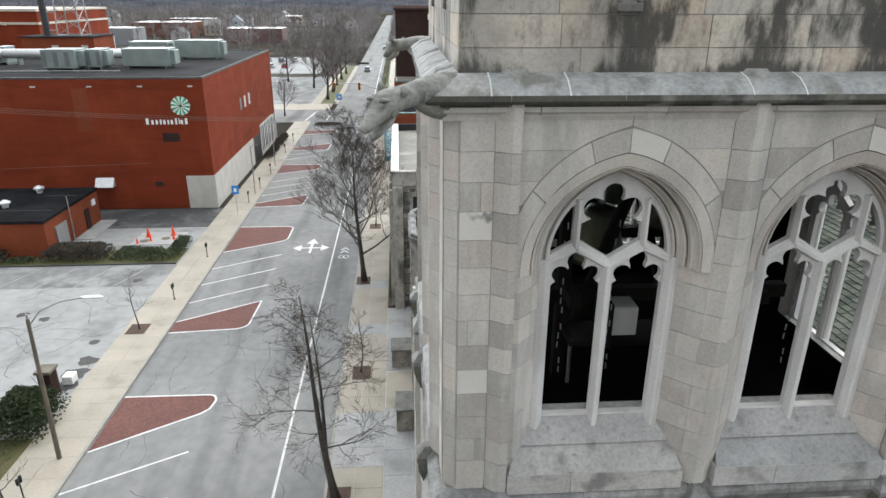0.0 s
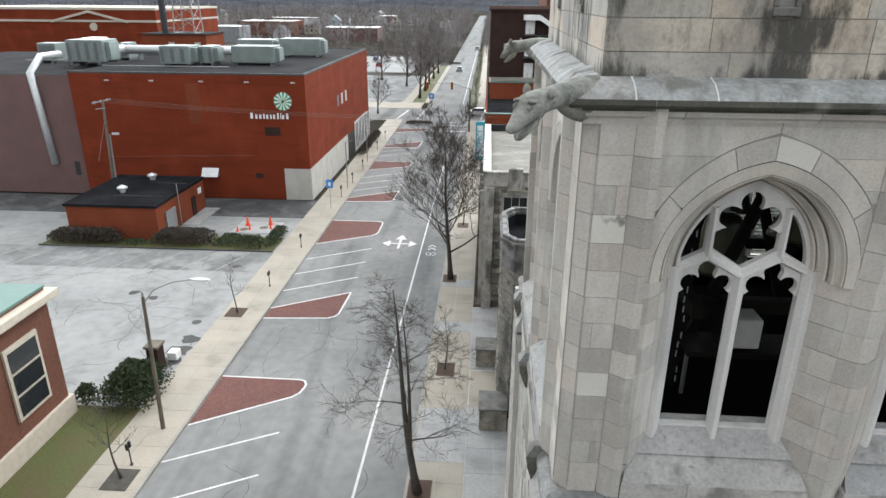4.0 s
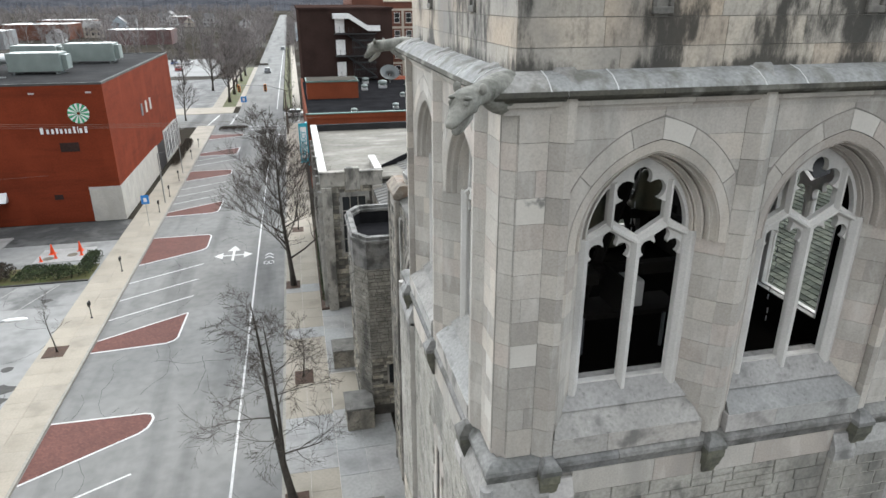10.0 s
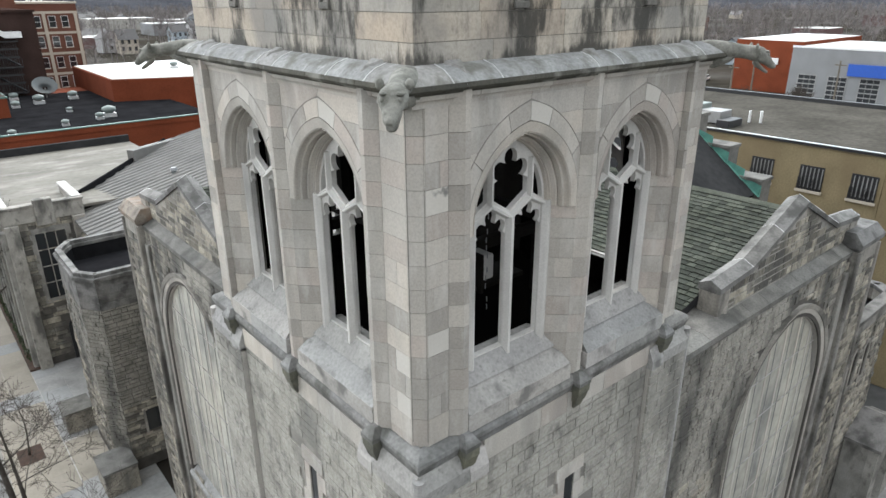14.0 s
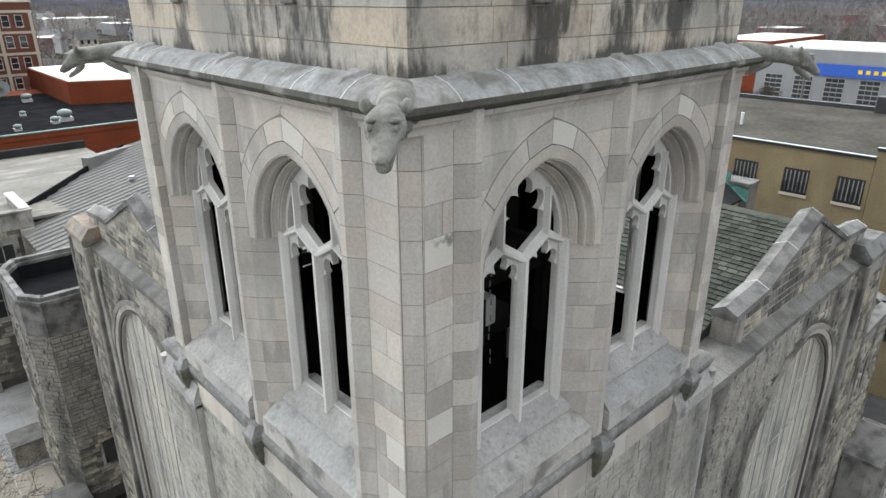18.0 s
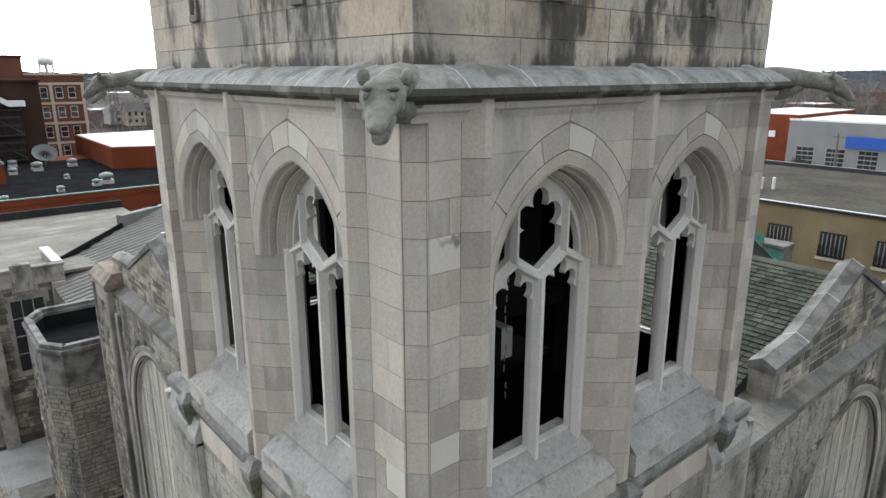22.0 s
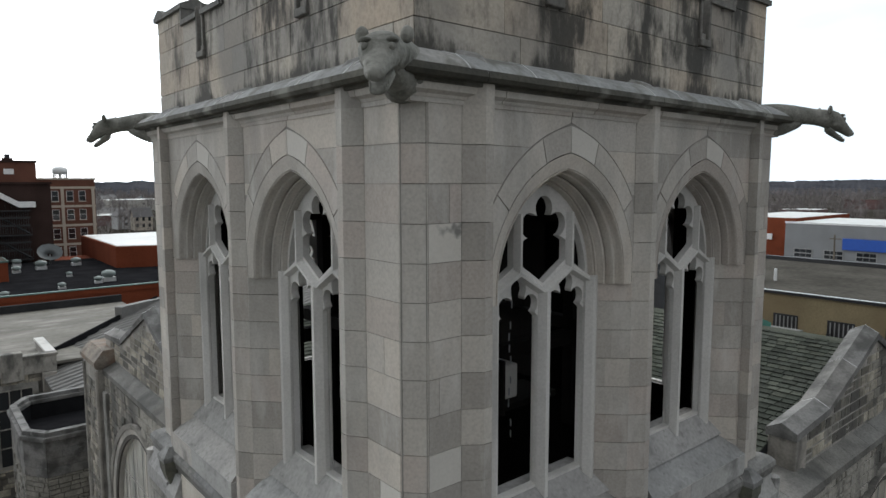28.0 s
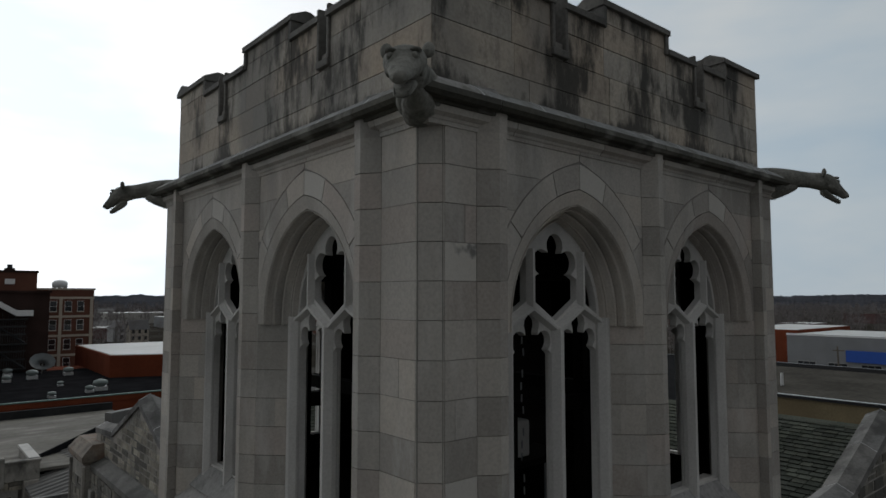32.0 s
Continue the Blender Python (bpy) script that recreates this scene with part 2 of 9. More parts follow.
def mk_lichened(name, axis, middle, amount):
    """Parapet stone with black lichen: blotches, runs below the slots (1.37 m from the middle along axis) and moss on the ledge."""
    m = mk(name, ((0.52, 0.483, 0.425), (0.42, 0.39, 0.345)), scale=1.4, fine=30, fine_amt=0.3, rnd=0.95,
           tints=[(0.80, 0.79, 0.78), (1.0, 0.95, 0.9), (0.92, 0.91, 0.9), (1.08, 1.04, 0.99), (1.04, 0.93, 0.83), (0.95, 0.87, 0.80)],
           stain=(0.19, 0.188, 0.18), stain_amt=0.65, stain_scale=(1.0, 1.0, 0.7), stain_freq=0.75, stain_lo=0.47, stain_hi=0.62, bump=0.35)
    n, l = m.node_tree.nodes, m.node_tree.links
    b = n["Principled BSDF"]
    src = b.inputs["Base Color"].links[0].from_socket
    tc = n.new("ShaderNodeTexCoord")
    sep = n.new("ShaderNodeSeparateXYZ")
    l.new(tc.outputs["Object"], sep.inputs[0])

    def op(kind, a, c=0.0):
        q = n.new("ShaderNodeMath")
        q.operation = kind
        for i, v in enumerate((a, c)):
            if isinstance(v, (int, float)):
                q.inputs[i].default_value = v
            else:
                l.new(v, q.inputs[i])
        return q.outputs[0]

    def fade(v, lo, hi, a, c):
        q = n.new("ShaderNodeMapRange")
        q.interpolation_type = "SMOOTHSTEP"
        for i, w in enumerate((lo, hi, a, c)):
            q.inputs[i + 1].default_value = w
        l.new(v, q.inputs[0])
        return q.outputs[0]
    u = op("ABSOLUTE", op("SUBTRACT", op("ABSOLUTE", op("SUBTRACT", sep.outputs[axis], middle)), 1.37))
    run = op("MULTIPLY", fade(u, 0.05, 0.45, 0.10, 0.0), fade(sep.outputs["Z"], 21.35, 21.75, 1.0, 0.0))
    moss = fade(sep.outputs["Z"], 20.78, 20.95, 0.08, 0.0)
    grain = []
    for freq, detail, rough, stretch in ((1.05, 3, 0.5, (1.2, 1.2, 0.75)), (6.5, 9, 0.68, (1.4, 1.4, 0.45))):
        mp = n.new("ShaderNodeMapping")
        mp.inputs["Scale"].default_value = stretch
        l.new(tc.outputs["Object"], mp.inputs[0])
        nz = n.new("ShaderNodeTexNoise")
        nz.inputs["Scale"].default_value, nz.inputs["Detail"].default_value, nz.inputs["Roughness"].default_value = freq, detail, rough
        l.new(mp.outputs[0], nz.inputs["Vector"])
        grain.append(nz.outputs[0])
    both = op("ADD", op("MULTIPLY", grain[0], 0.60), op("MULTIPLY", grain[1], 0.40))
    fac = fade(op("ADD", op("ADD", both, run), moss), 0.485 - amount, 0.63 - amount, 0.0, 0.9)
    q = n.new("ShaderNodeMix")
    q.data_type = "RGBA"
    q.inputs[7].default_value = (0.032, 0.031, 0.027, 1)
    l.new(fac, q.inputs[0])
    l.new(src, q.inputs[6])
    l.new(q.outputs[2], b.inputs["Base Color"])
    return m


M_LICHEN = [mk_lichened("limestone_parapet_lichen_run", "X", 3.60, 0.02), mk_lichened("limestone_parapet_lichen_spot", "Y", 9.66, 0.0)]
M_COPING = mk("grey_coping_stone", ((0.205, 0.20, 0.192), (0.125, 0.122, 0.116)), scale=1.6, fine=20, fine_amt=0.4, rnd=0.5, stain=(0.055, 0.054, 0.05), stain_amt=0.8, stain_scale=(1, 1, 1), stain_freq=1.6, stain_lo=0.46, stain_hi=0.62, bump=0.4,
              wear=((0.30, 0.30, 0.29), 0.4, 3.0, (1, 1, 1), 0.57, 0.70))
M_CAP = mk("limestone_coping", ((0.20, 0.195, 0.18), (0.13, 0.125, 0.115)), scale=2, fine=20, fine_amt=0.5, rnd=0.4, stain=(0.05, 0.05, 0.045), stain_amt=0.7, bump=0.4)
M_RUBBLE = mk("limestone_rubble", ((0.48, 0.46, 0.415), (0.36, 0.345, 0.305)), scale=2.2, fine=16, fine_amt=0.45, rnd=0.9, island=True,
              tints=[(0.58, 0.57, 0.56), (1.0, 0.96, 0.9), (0.86, 0.86, 0.86), (1.2, 1.14, 1.05), (0.76, 0.72, 0.66), (1.0, 1.0, 1.0), (1.1, 1.05, 0.97)],
              stain=(0.12, 0.118, 0.11), stain_amt=0.65, stain_scale=(1, 1, 0.4), stain_freq=0.7, stain_lo=0.53, stain_hi=0.66, bump=0.6, bump_dist=0.02, wear=((0.11, 0.108, 0.10), 0.7, 2.4, (1, 1, 0.7), 0.52, 0.66))
M_RUBBLE_CHURCH = mk("limestone_rubble_streaked", ((0.43, 0.41, 0.365), (0.32, 0.305, 0.27)), scale=2.2, fine=14, fine_amt=0.5, rnd=0.9, island=True,
                     tints=[(0.55, 0.54, 0.53), (1.0, 0.97, 0.92), (0.84, 0.83, 0.82), (1.2, 1.15, 1.07), (0.72, 0.68, 0.63), (1.05, 1.0, 0.93)],
                     stain=(0.055, 0.054, 0.05), stain_amt=0.85, stain_scale=(1, 1, 0.28), stain_freq=0.85, stain_lo=0.47, stain_hi=0.62, bump=0.6, bump_dist=0.02, wear=((0.06, 0.058, 0.052), 0.7, 3.4, (1, 1, 0.5), 0.53, 0.66))
M_RUBBLE_DARK = mk("limestone_rubble_sooty", ((0.33, 0.315, 0.28), (0.205, 0.195, 0.17)), scale=2.2, fine=14, fine_amt=0.5, rnd=0.95, island=True,
                   tints=[(0.36, 0.35, 0.34), (1.0, 0.96, 0.9), (0.85, 0.84, 0.82), (1.45, 1.38, 1.26), (0.58, 0.55, 0.51), (1.2, 1.14, 1.05)],
                   stain=(0.07, 0.068, 0.062), stain_amt=0.8, stain_scale=(1, 1, 0.4), stain_freq=0.8, stain_lo=0.5, stain_hi=0.64, bump=0.6, bump_dist=0.02, wear=((0.05, 0.048, 0.043), 0.7, 3.0, (1, 1, 0.8), 0.54, 0.68))
M_DRESSED = mk("limestone_dressed_sooty", ((0.36, 0.345, 0.315), (0.25, 0.24, 0.22)), scale=1.6, fine=20, fine_amt=0.4, rnd=0.6, stain=(0.06, 0.058, 0.053), stain_amt=0.85,
               stain_scale=(1, 1, 0.4), stain_freq=1.1, stain_lo=0.5, stain_hi=0.65, bump=0.4, wear=((0.055, 0.053, 0.048), 0.75, 3.2, (1, 1, 0.5), 0.54, 0.68))
M_RUSTY = mk("limestone_orange_lichen", ((0.27, 0.24, 0.20), (0.17, 0.15, 0.13)), scale=1.8, fine=18, fine_amt=0.5, rnd=0.5, stain=(0.20, 0.115, 0.07), stain_amt=0.6, stain_scale=(1, 1, 1), stain_freq=1.5,
             stain_lo=0.46, stain_hi=0.62, bump=0.5, wear=((0.05, 0.046, 0.04), 0.7, 2.6, (1, 1, 1), 0.52, 0.66))
# sooty mortar, darkened further for the shadow in the gaps between stones
M_MORTAR_DARK = mk("mortar_sooty_shadowed", ((0.11, 0.10, 0.09), (0.06, 0.056, 0.05)), fine=40, bump=0.4)
M_CORBEL = mk("limestone_corbel_mossy", ((0.17, 0.165, 0.12), (0.10, 0.10, 0.085)), scale=4, fine=18, fine_amt=0.5, stain=(0.05, 0.05, 0.045), stain_amt=0.8, stain_scale=(2, 2, 1), bump=0.4)
M_STATUE = mk("limestone_gargoyle", ((0.29, 0.285, 0.255), (0.19, 0.187, 0.165)), scale=4, fine=30, fine_amt=0.4, stain=(0.10, 0.10, 0.085), stain_amt=0.7, stain_scale=(1.5, 1.5, 1.5),
                stain_freq=2.2, stain_lo=0.5, stain_hi=0.68, bump=0.9, bump_dist=0.02, bump_freq=22, wear=((0.05, 0.052, 0.04), 0.75, 4.5, (1, 1, 1), 0.52, 0.66))
M_LEAD = mk("lead_joint", ((0.62, 0.62, 0.61), (0.5, 0.5, 0.5)), rough=0.6, bump=0.1)
# near-black base colour holds the shade inside the belfry
M_INSIDE = mk("belfry_shade_black", ((0.004, 0.0038, 0.0035), (0.003, 0.0028, 0.0025)), rough=1.0, spec=0.0, bump=0.2)
# timber colour taken down to near black for the shade in the belfry
M_TIMBER = mk("shaded_belfry_timber", ((0.012, 0.0105, 0.009), (0.007, 0.006, 0.0055)), spec=0.1, fine_amt=0.4, stretch=(1, 1, 0.2))
M_STEEL = plain("galvanised_steel", (0.30, 0.31, 0.32), 0.45, 0.7)
M_BELL = mk("bell_bronze", ((0.10, 0.09, 0.06), (0.05, 0.06, 0.05)), 0.5, 0.8)
M_ASPHALT = mk("street_asphalt", ((0.222, 0.222, 0.216), (0.165, 0.165, 0.161)), 0.95, spec=0.15, scale=0.16, fine=1.6, fine_amt=0.25, stain=(0.065, 0.065, 0.067), stain_amt=0.55, stain_scale=(1.0, 0.08, 1),
               stain_freq=0.42, stain_lo=0.52, stain_hi=0.7, bump=0.2, bump_freq=30)
M_LOT = mk("old_lot_asphalt", ((0.29, 0.29, 0.285), (0.225, 0.225, 0.222)), 0.95, spec=0.15, scale=0.12, fine=1.2, fine_amt=0.25, stain=(0.105, 0.105, 0.105), stain_amt=0.6, stain_scale=(1, 1, 1),
           stain_freq=0.25, stain_lo=0.56, stain_hi=0.72, bump=0.2, bump_freq=20)
M_PATCH = mk("asphalt_patch", ((0.07, 0.068, 0.064), (0.045, 0.044, 0.042)), scale=1.5, fine=6, fine_amt=0.4)
# dark asphalt, its base lowered to hold the service yard's shade as well
M_DARKASPHALT = mk("newer_and_shaded_asphalt", ((0.085, 0.085, 0.084), (0.055, 0.055, 0.055)), 0.95, spec=0.15, scale=0.3, fine=1.6, fine_amt=0.3, stain=(0.14, 0.14, 0.137), stain_amt=0.6, stain_scale=(1, 1, 1),
                  stain_freq=0.4, stain_lo=0.5, stain_hi=0.66, bump=0.2, bump_freq=25)
M_LOTSTRIP = mk("sealed_lot_asphalt", ((0.20, 0.20, 0.198), (0.14, 0.14, 0.139)), 0.95, spec=0.15, scale=0.25, fine=1.4, fine_amt=0.3, stain=(0.27, 0.27, 0.265), stain_amt=0.7, stain_scale=(1, 1, 1), stain_freq=0.35, stain_lo=0.48, stain_hi=0.62, bump=0.2, bump_freq=20)
M_CRACK = plain("tar_crack", (0.05, 0.05, 0.05), 0.8)
M_WALK = mk("tan_concrete", ((0.335, 0.30, 0.25), (0.285, 0.258, 0.215)), scale=0.5, fine=8, fine_amt=0.2, rnd=0.5, tints=[(0.9, 0.9, 0.9), (1.0, 1.0, 1.0), (1.05, 1.04, 1.02), (0.95, 0.94, 0.92)],
            stain=(0.15, 0.135, 0.115), stain_amt=0.5, stain_scale=(1, 1, 1), stain_freq=0.5, stain_lo=0.58, stain_hi=0.75, bump=0.15)
M_NEWWALK = mk("pale_concrete", ((0.34, 0.34, 0.335), (0.28, 0.28, 0.275)), scale=0.6, fine=6, fine_amt=0.25, rnd=0.4, stain=(0.18, 0.18, 0.178), stain_amt=0.6, stain_scale=(1, 1, 1),
               stain_freq=0.6, stain_lo=0.54, stain_hi=0.72, bump=0.15)
M_KERB = mk("kerb_concrete", ((0.30, 0.285, 0.255), (0.235, 0.225, 0.20)), scale=0.8, fine=10, fine_amt=0.35)
M_PAINT = mk("road_paint", ((0.60, 0.60, 0.59), (0.48, 0.48, 0.47)), scale=1.5, fine=9, fine_amt=0.35, bump=0.05)
M_YELLOWLINE = plain("yellow_line_paint", (0.5, 0.36, 0.06), 0.8)
M_LOTPAINT = mk("worn_lot_paint", ((0.30, 0.30, 0.285), (0.24, 0.24, 0.23)), scale=1.5, fine=5, fine_amt=0.5, bump=0.05)
M_REDBRICK = mk("red_brick", ((0.178, 0.036, 0.0165), (0.145, 0.029, 0.0135)), 0.95, spec=0.08, scale=0.25, fine=7, fine_amt=0.3, stain=(0.23, 0.048, 0.022), stain_amt=0.4, stain_freq=0.4, bump=0.2, stretch=(1, 1, 3),
                wear=((0.085, 0.02, 0.011), 0.5, 0.35, (0.4, 0.4, 2.5), 0.52, 0.7))
M_REDBRICK2 = mk("orange_brick", ((0.205, 0.055, 0.027), (0.16, 0.044, 0.022)), 0.95, spec=0.08, scale=0.4, fine=7, fine_amt=0.3, bump=0.2)
M_MAUVE = mk("mauve_brick", ((0.15, 0.085, 0.08), (0.12, 0.07, 0.066)), scale=0.4, fine=7, fine_amt=0.25)
M_BROWN = mk("dark_brown_brick", rough=1.0, spec=0.0, cols=((0.052, 0.033, 0.029), (0.036, 0.024, 0.021)), scale=0.4, fine=6, fine_amt=0.3)
M_APT = mk("apartment_brick", ((0.16, 0.073, 0.052), (0.125, 0.058, 0.042)), 0.95, spec=0.08, scale=0.4, fine=6, fine_amt=0.3)
M_APTTRIM = plain("apartment_stone_trim", (0.50, 0.44, 0.36), 0.8)
M_YELLOW = mk("yellow_brick", ((0.265, 0.215, 0.13), (0.21, 0.17, 0.103)), 0.95, spec=0.05, scale=0.6, fine=10, fine_amt=0.3, stain=(0.17, 0.13, 0.08), stain_amt=0.55, stain_freq=0.35, stain_lo=0.5, stain_hi=0.65)
M_WHITEPANEL = mk("white_precast", ((0.46, 0.44, 0.40), (0.39, 0.375, 0.345)), scale=0.7, fine=10, fine_amt=0.2, stain=(0.36, 0.34, 0.3), stain_amt=0.5)
M_ROOFDARK = mk("dark_membrane_roof", ((0.045, 0.045, 0.046), (0.028, 0.028, 0.029)), 1.0, spec=0.02, scale=0.3, fine=3, fine_amt=0.3)
M_ROOFGREY = mk("grey_ballast_roof", ((0.10, 0.094, 0.083), (0.06, 0.057, 0.05)), 1.0, spec=0.0, scale=0.3, fine=3, fine_amt=0.4)
M_ROOFWET = mk("pooled_membrane_roof", ((0.20, 0.19, 0.165), (0.14, 0.13, 0.113)), 0.8, spec=0.15, scale=0.35, fine=2.5, fine_amt=0.3, stretch=(0.5, 1.2, 1), stain=(0.32, 0.30, 0.275), stain_amt=0.5,
               stain_scale=(0.6, 1.3, 1), stain_freq=0.5, stain_lo=0.54, stain_hi=0.66)
M_ROOFWHITE = mk("white_membrane_roof", ((0.62, 0.62, 0.60), (0.52, 0.52, 0.50)), 0.5, scale=0.2, fine=2, fine_amt=0.15, stain=(0.5, 0.48, 0.45), stain_amt=0.5)
M_METALROOF = mk("grey_metal_roof", ((0.19, 0.185, 0.175), (0.15, 0.146, 0.14)), 0.7, 0.0, spec=0.2, scale=0.5, fine=3, fine_amt=0.2)
M_SHINGLE = mk("grey_green_shingles", ((0.090, 0.096, 0.083), (0.058, 0.063, 0.054)), 1.0, spec=0.0, scale=1, fine=22, fine_amt=0.4, rnd=0.9, island=True,
               tints=[(0.68, 0.68, 0.68), (1.0, 1.0, 1.0), (1.25, 1.25, 1.2), (0.82, 0.84, 0.82), (1.1, 1.08, 1.04)], bump=0.4)
M_TEALROOF = mk("green_copper", ((0.12, 0.32, 0.26), (0.07, 0.2, 0.17)), 0.7, scale=2, fine_amt=0.3)
M_TRIM = plain("dull_green_trim", (0.10, 0.18, 0.155), 0.6)
M_HVAC = mk("pale_green_unit", ((0.22, 0.255, 0.24), (0.175, 0.205, 0.195)), 0.5, 0.2, scale=0.8, fine_amt=0.15)
M_HVACDARK = plain("unit_grille", (0.14, 0.15, 0.15), 0.6, 0.3)
M_DUCT = plain("bright_duct", (0.62, 0.63, 0.63), 0.4, 0.5)
M_TAR = mk("black_tar_roof", ((0.022, 0.022, 0.024), (0.013, 0.013, 0.014)), 0.9, spec=0.0, scale=0.5, fine=3, fine_amt=0.3)
M_BLACK = plain("black_paint", (0.02, 0.02, 0.022), 0.5)
M_WHITE = plain("white_paint", (0.78, 0.78, 0.77), 0.5)
M_GREENLOGO = plain("green_sign", (0.03, 0.34, 0.16), 0.4)
M_BLUE = plain("blue_sign", (0.02, 0.09, 0.42), 0.4)
M_BRIGHTBLUE = plain("parking_sign_blue", (0.02, 0.22, 0.62), 0.4)
M_SIGNAL = plain("signal_yellow", (0.55, 0.20, 0.03), 0.5)
M_YELLOWSIGN = plain("yellow_letters", (0.75, 0.50, 0.02), 0.4)
M_TEAL = plain("teal_banner", (0.02, 0.30, 0.38), 0.5)
M_ORANGE = plain("traffic_orange", (0.75, 0.07, 0.015), 0.45)
M_POLE = mk("weathered_wood_pole", ((0.16, 0.135, 0.105), (0.11, 0.095, 0.075)), fine_amt=0.4)
M_GREYPOLE = plain("grey_metal_pole", (0.30, 0.30, 0.295), 0.5, 0.4)
M_BARK = mk("grey_bark", ((0.075, 0.066, 0.056), (0.045, 0.04, 0.035)), scale=4, fine=30, fine_amt=0.4, bump=0.6)
M_TWIG = plain("twig_bark", (0.075, 0.065, 0.057), 1.0, spec=0.0)
# paler than M_TWIG: the haze over distant trees is mixed into the colour
M_WOODS = mk("hazed_far_twigs", ((0.25, 0.23, 0.226), (0.175, 0.162, 0.16)), spec=0.0, rough=1.0, scale=0.03, fine_amt=0.2, bump=0.0, rnd=0.8, island=True)
M_HEDGE = mk("hedge_leaves", ((0.035, 0.055, 0.018), (0.02, 0.032, 0.012)), 0.8, rnd=0.8, island=True, tints=[(0.6, 0.6, 0.6), (1, 1, 1), (1.3, 1.25, 1.1), (1.0, 0.8, 0.7)])
M_HEDGEBROWN = mk("bare_hedge", ((0.055, 0.042, 0.032), (0.035, 0.03, 0.022)), 0.9, rnd=0.8, island=True, tints=[(0.6, 0.6, 0.6), (1, 1, 1), (1.3, 1.2, 1.1)])
M_GRASS = mk("winter_grass", ((0.065, 0.085, 0.018), (0.085, 0.07, 0.03)), scale=0.5, fine=12, fine_amt=0.5, bump=0.4)
M_MULCH = mk("mulch", ((0.075, 0.042, 0.028), (0.05, 0.03, 0.02)), scale=3, fine=14, fine_amt=0.6, bump=0.6)
M_GROUND = mk("far_ground", spec=0.0, rough=1.0, cols=((0.055, 0.048, 0.041), (0.034, 0.032, 0.026)), scale=0.015, fine=0.12, fine_amt=0.5, stain=(0.12, 0.117, 0.11), stain_amt=0.5, stain_scale=(1, 1, 1), stain_freq=0.02,
              stain_lo=0.52, stain_hi=0.6, bump=0.0)
# the grey-blue of the distant air is painted into the hills
M_HILL = mk("hazed_wooded_hill", ((0.078, 0.080, 0.090), (0.045, 0.047, 0.055)), 1.0, spec=0.0, scale=0.02, fine=0.25, fine_amt=0.6, bump=0.0)


def mk_glass(name, tint=(0.02, 0.022, 0.025), rough=0.06):
    m = bpy.data.materials.new(name)
    m.use_nodes = True
    b = m.node_tree.nodes["Principled BSDF"]
    b.inputs["Base Color"].default_value = (*tint, 1)
    b.inputs["Roughness"].default_value = rough
    b.inputs["Specular IOR Level"].default_value = 0.6
    return m


M_GLASS = mk_glass("dark_window_glass")
# milky glazing; the pale base also carries the sky's reflection
M_STAINED = mk("storm_glazed_stained_glass", ((0.62, 0.60, 0.52), (0.42, 0.41, 0.37)), 0.14, 0.0, scale=0.55, fine=3, fine_amt=0.35, spec=0.6, bump=0.08, bump_freq=2.0, stretch=(1, 1, 0.5),
               stain=(0.13, 0.14, 0.15), stain_amt=0.7, stain_freq=0.9, stain_lo=0.5, stain_hi=0.7)


def mk_pavers(name):
    """Red clay pavers with pale joints, laid in a running bond."""
    m = mk(name, ((0.15, 0.058, 0.045), (0.12, 0.047, 0.037)), scale=0.6, fine=8, fine_amt=0.3)
    n, l = m.node_tree.nodes, m.node_tree.links
    b = n["Principled BSDF"]
    src = b.inputs["Base Color"].links[0].from_socket
    tc = n.new("ShaderNodeTexCoord")
    mp = n.new("ShaderNodeMapping")
    mp.inputs["Rotation"].default_value = (0, 0, radians(45))
    l.new(tc.outputs["Object"], mp.inputs[0])
    br = n.new("ShaderNodeTexBrick")
    br.inputs["Scale"].default_value = 1.0
    br.inputs["Brick Width"].default_value, br.inputs["Row Height"].default_value, br.inputs["Mortar Size"].default_value = 0.22, 0.11, 0.008
    br.inputs["Color1"].default_value, br.inputs["Color2"].default_value, br.inputs["Mortar"].default_value = (1, 1, 1, 1), (0.72, 0.72, 0.72, 1), (0.75, 0.85, 0.9, 1)
    l.new(mp.outputs[0], br.inputs["Vector"])
    q = n.new("ShaderNodeMix")
    q.data_type, q.blend_type = "RGBA", "MULTIPLY"
    q.inputs[0].default_value = 1.0
    l.new(src, q.inputs[6])
    l.new(br.outputs["Color"], q.inputs[7])
    l.new(q.outputs[2], b.inputs["Base Color"])
    return m


M_PAVER = mk_pavers("red_clay_pavers")

# ---- geometry helpers ----
ORIGIN = {}
RNG = random.Random(7)


def thing(name, at=(0, 0, 0), label="", category="", group="", kind=""):
    e = new(name)
    e.empty_display_size = 0.3
    e.location = at
    ORIGIN[e.name] = Vector(at)
    return tagged(e, label, category, group, kind)


def adopt(ob, parent):
    ob.parent = parent
    if parent.name in ORIGIN:
        ob.matrix_parent_inverse = Matrix.Translation(-ORIGIN[parent.name])
    return ob


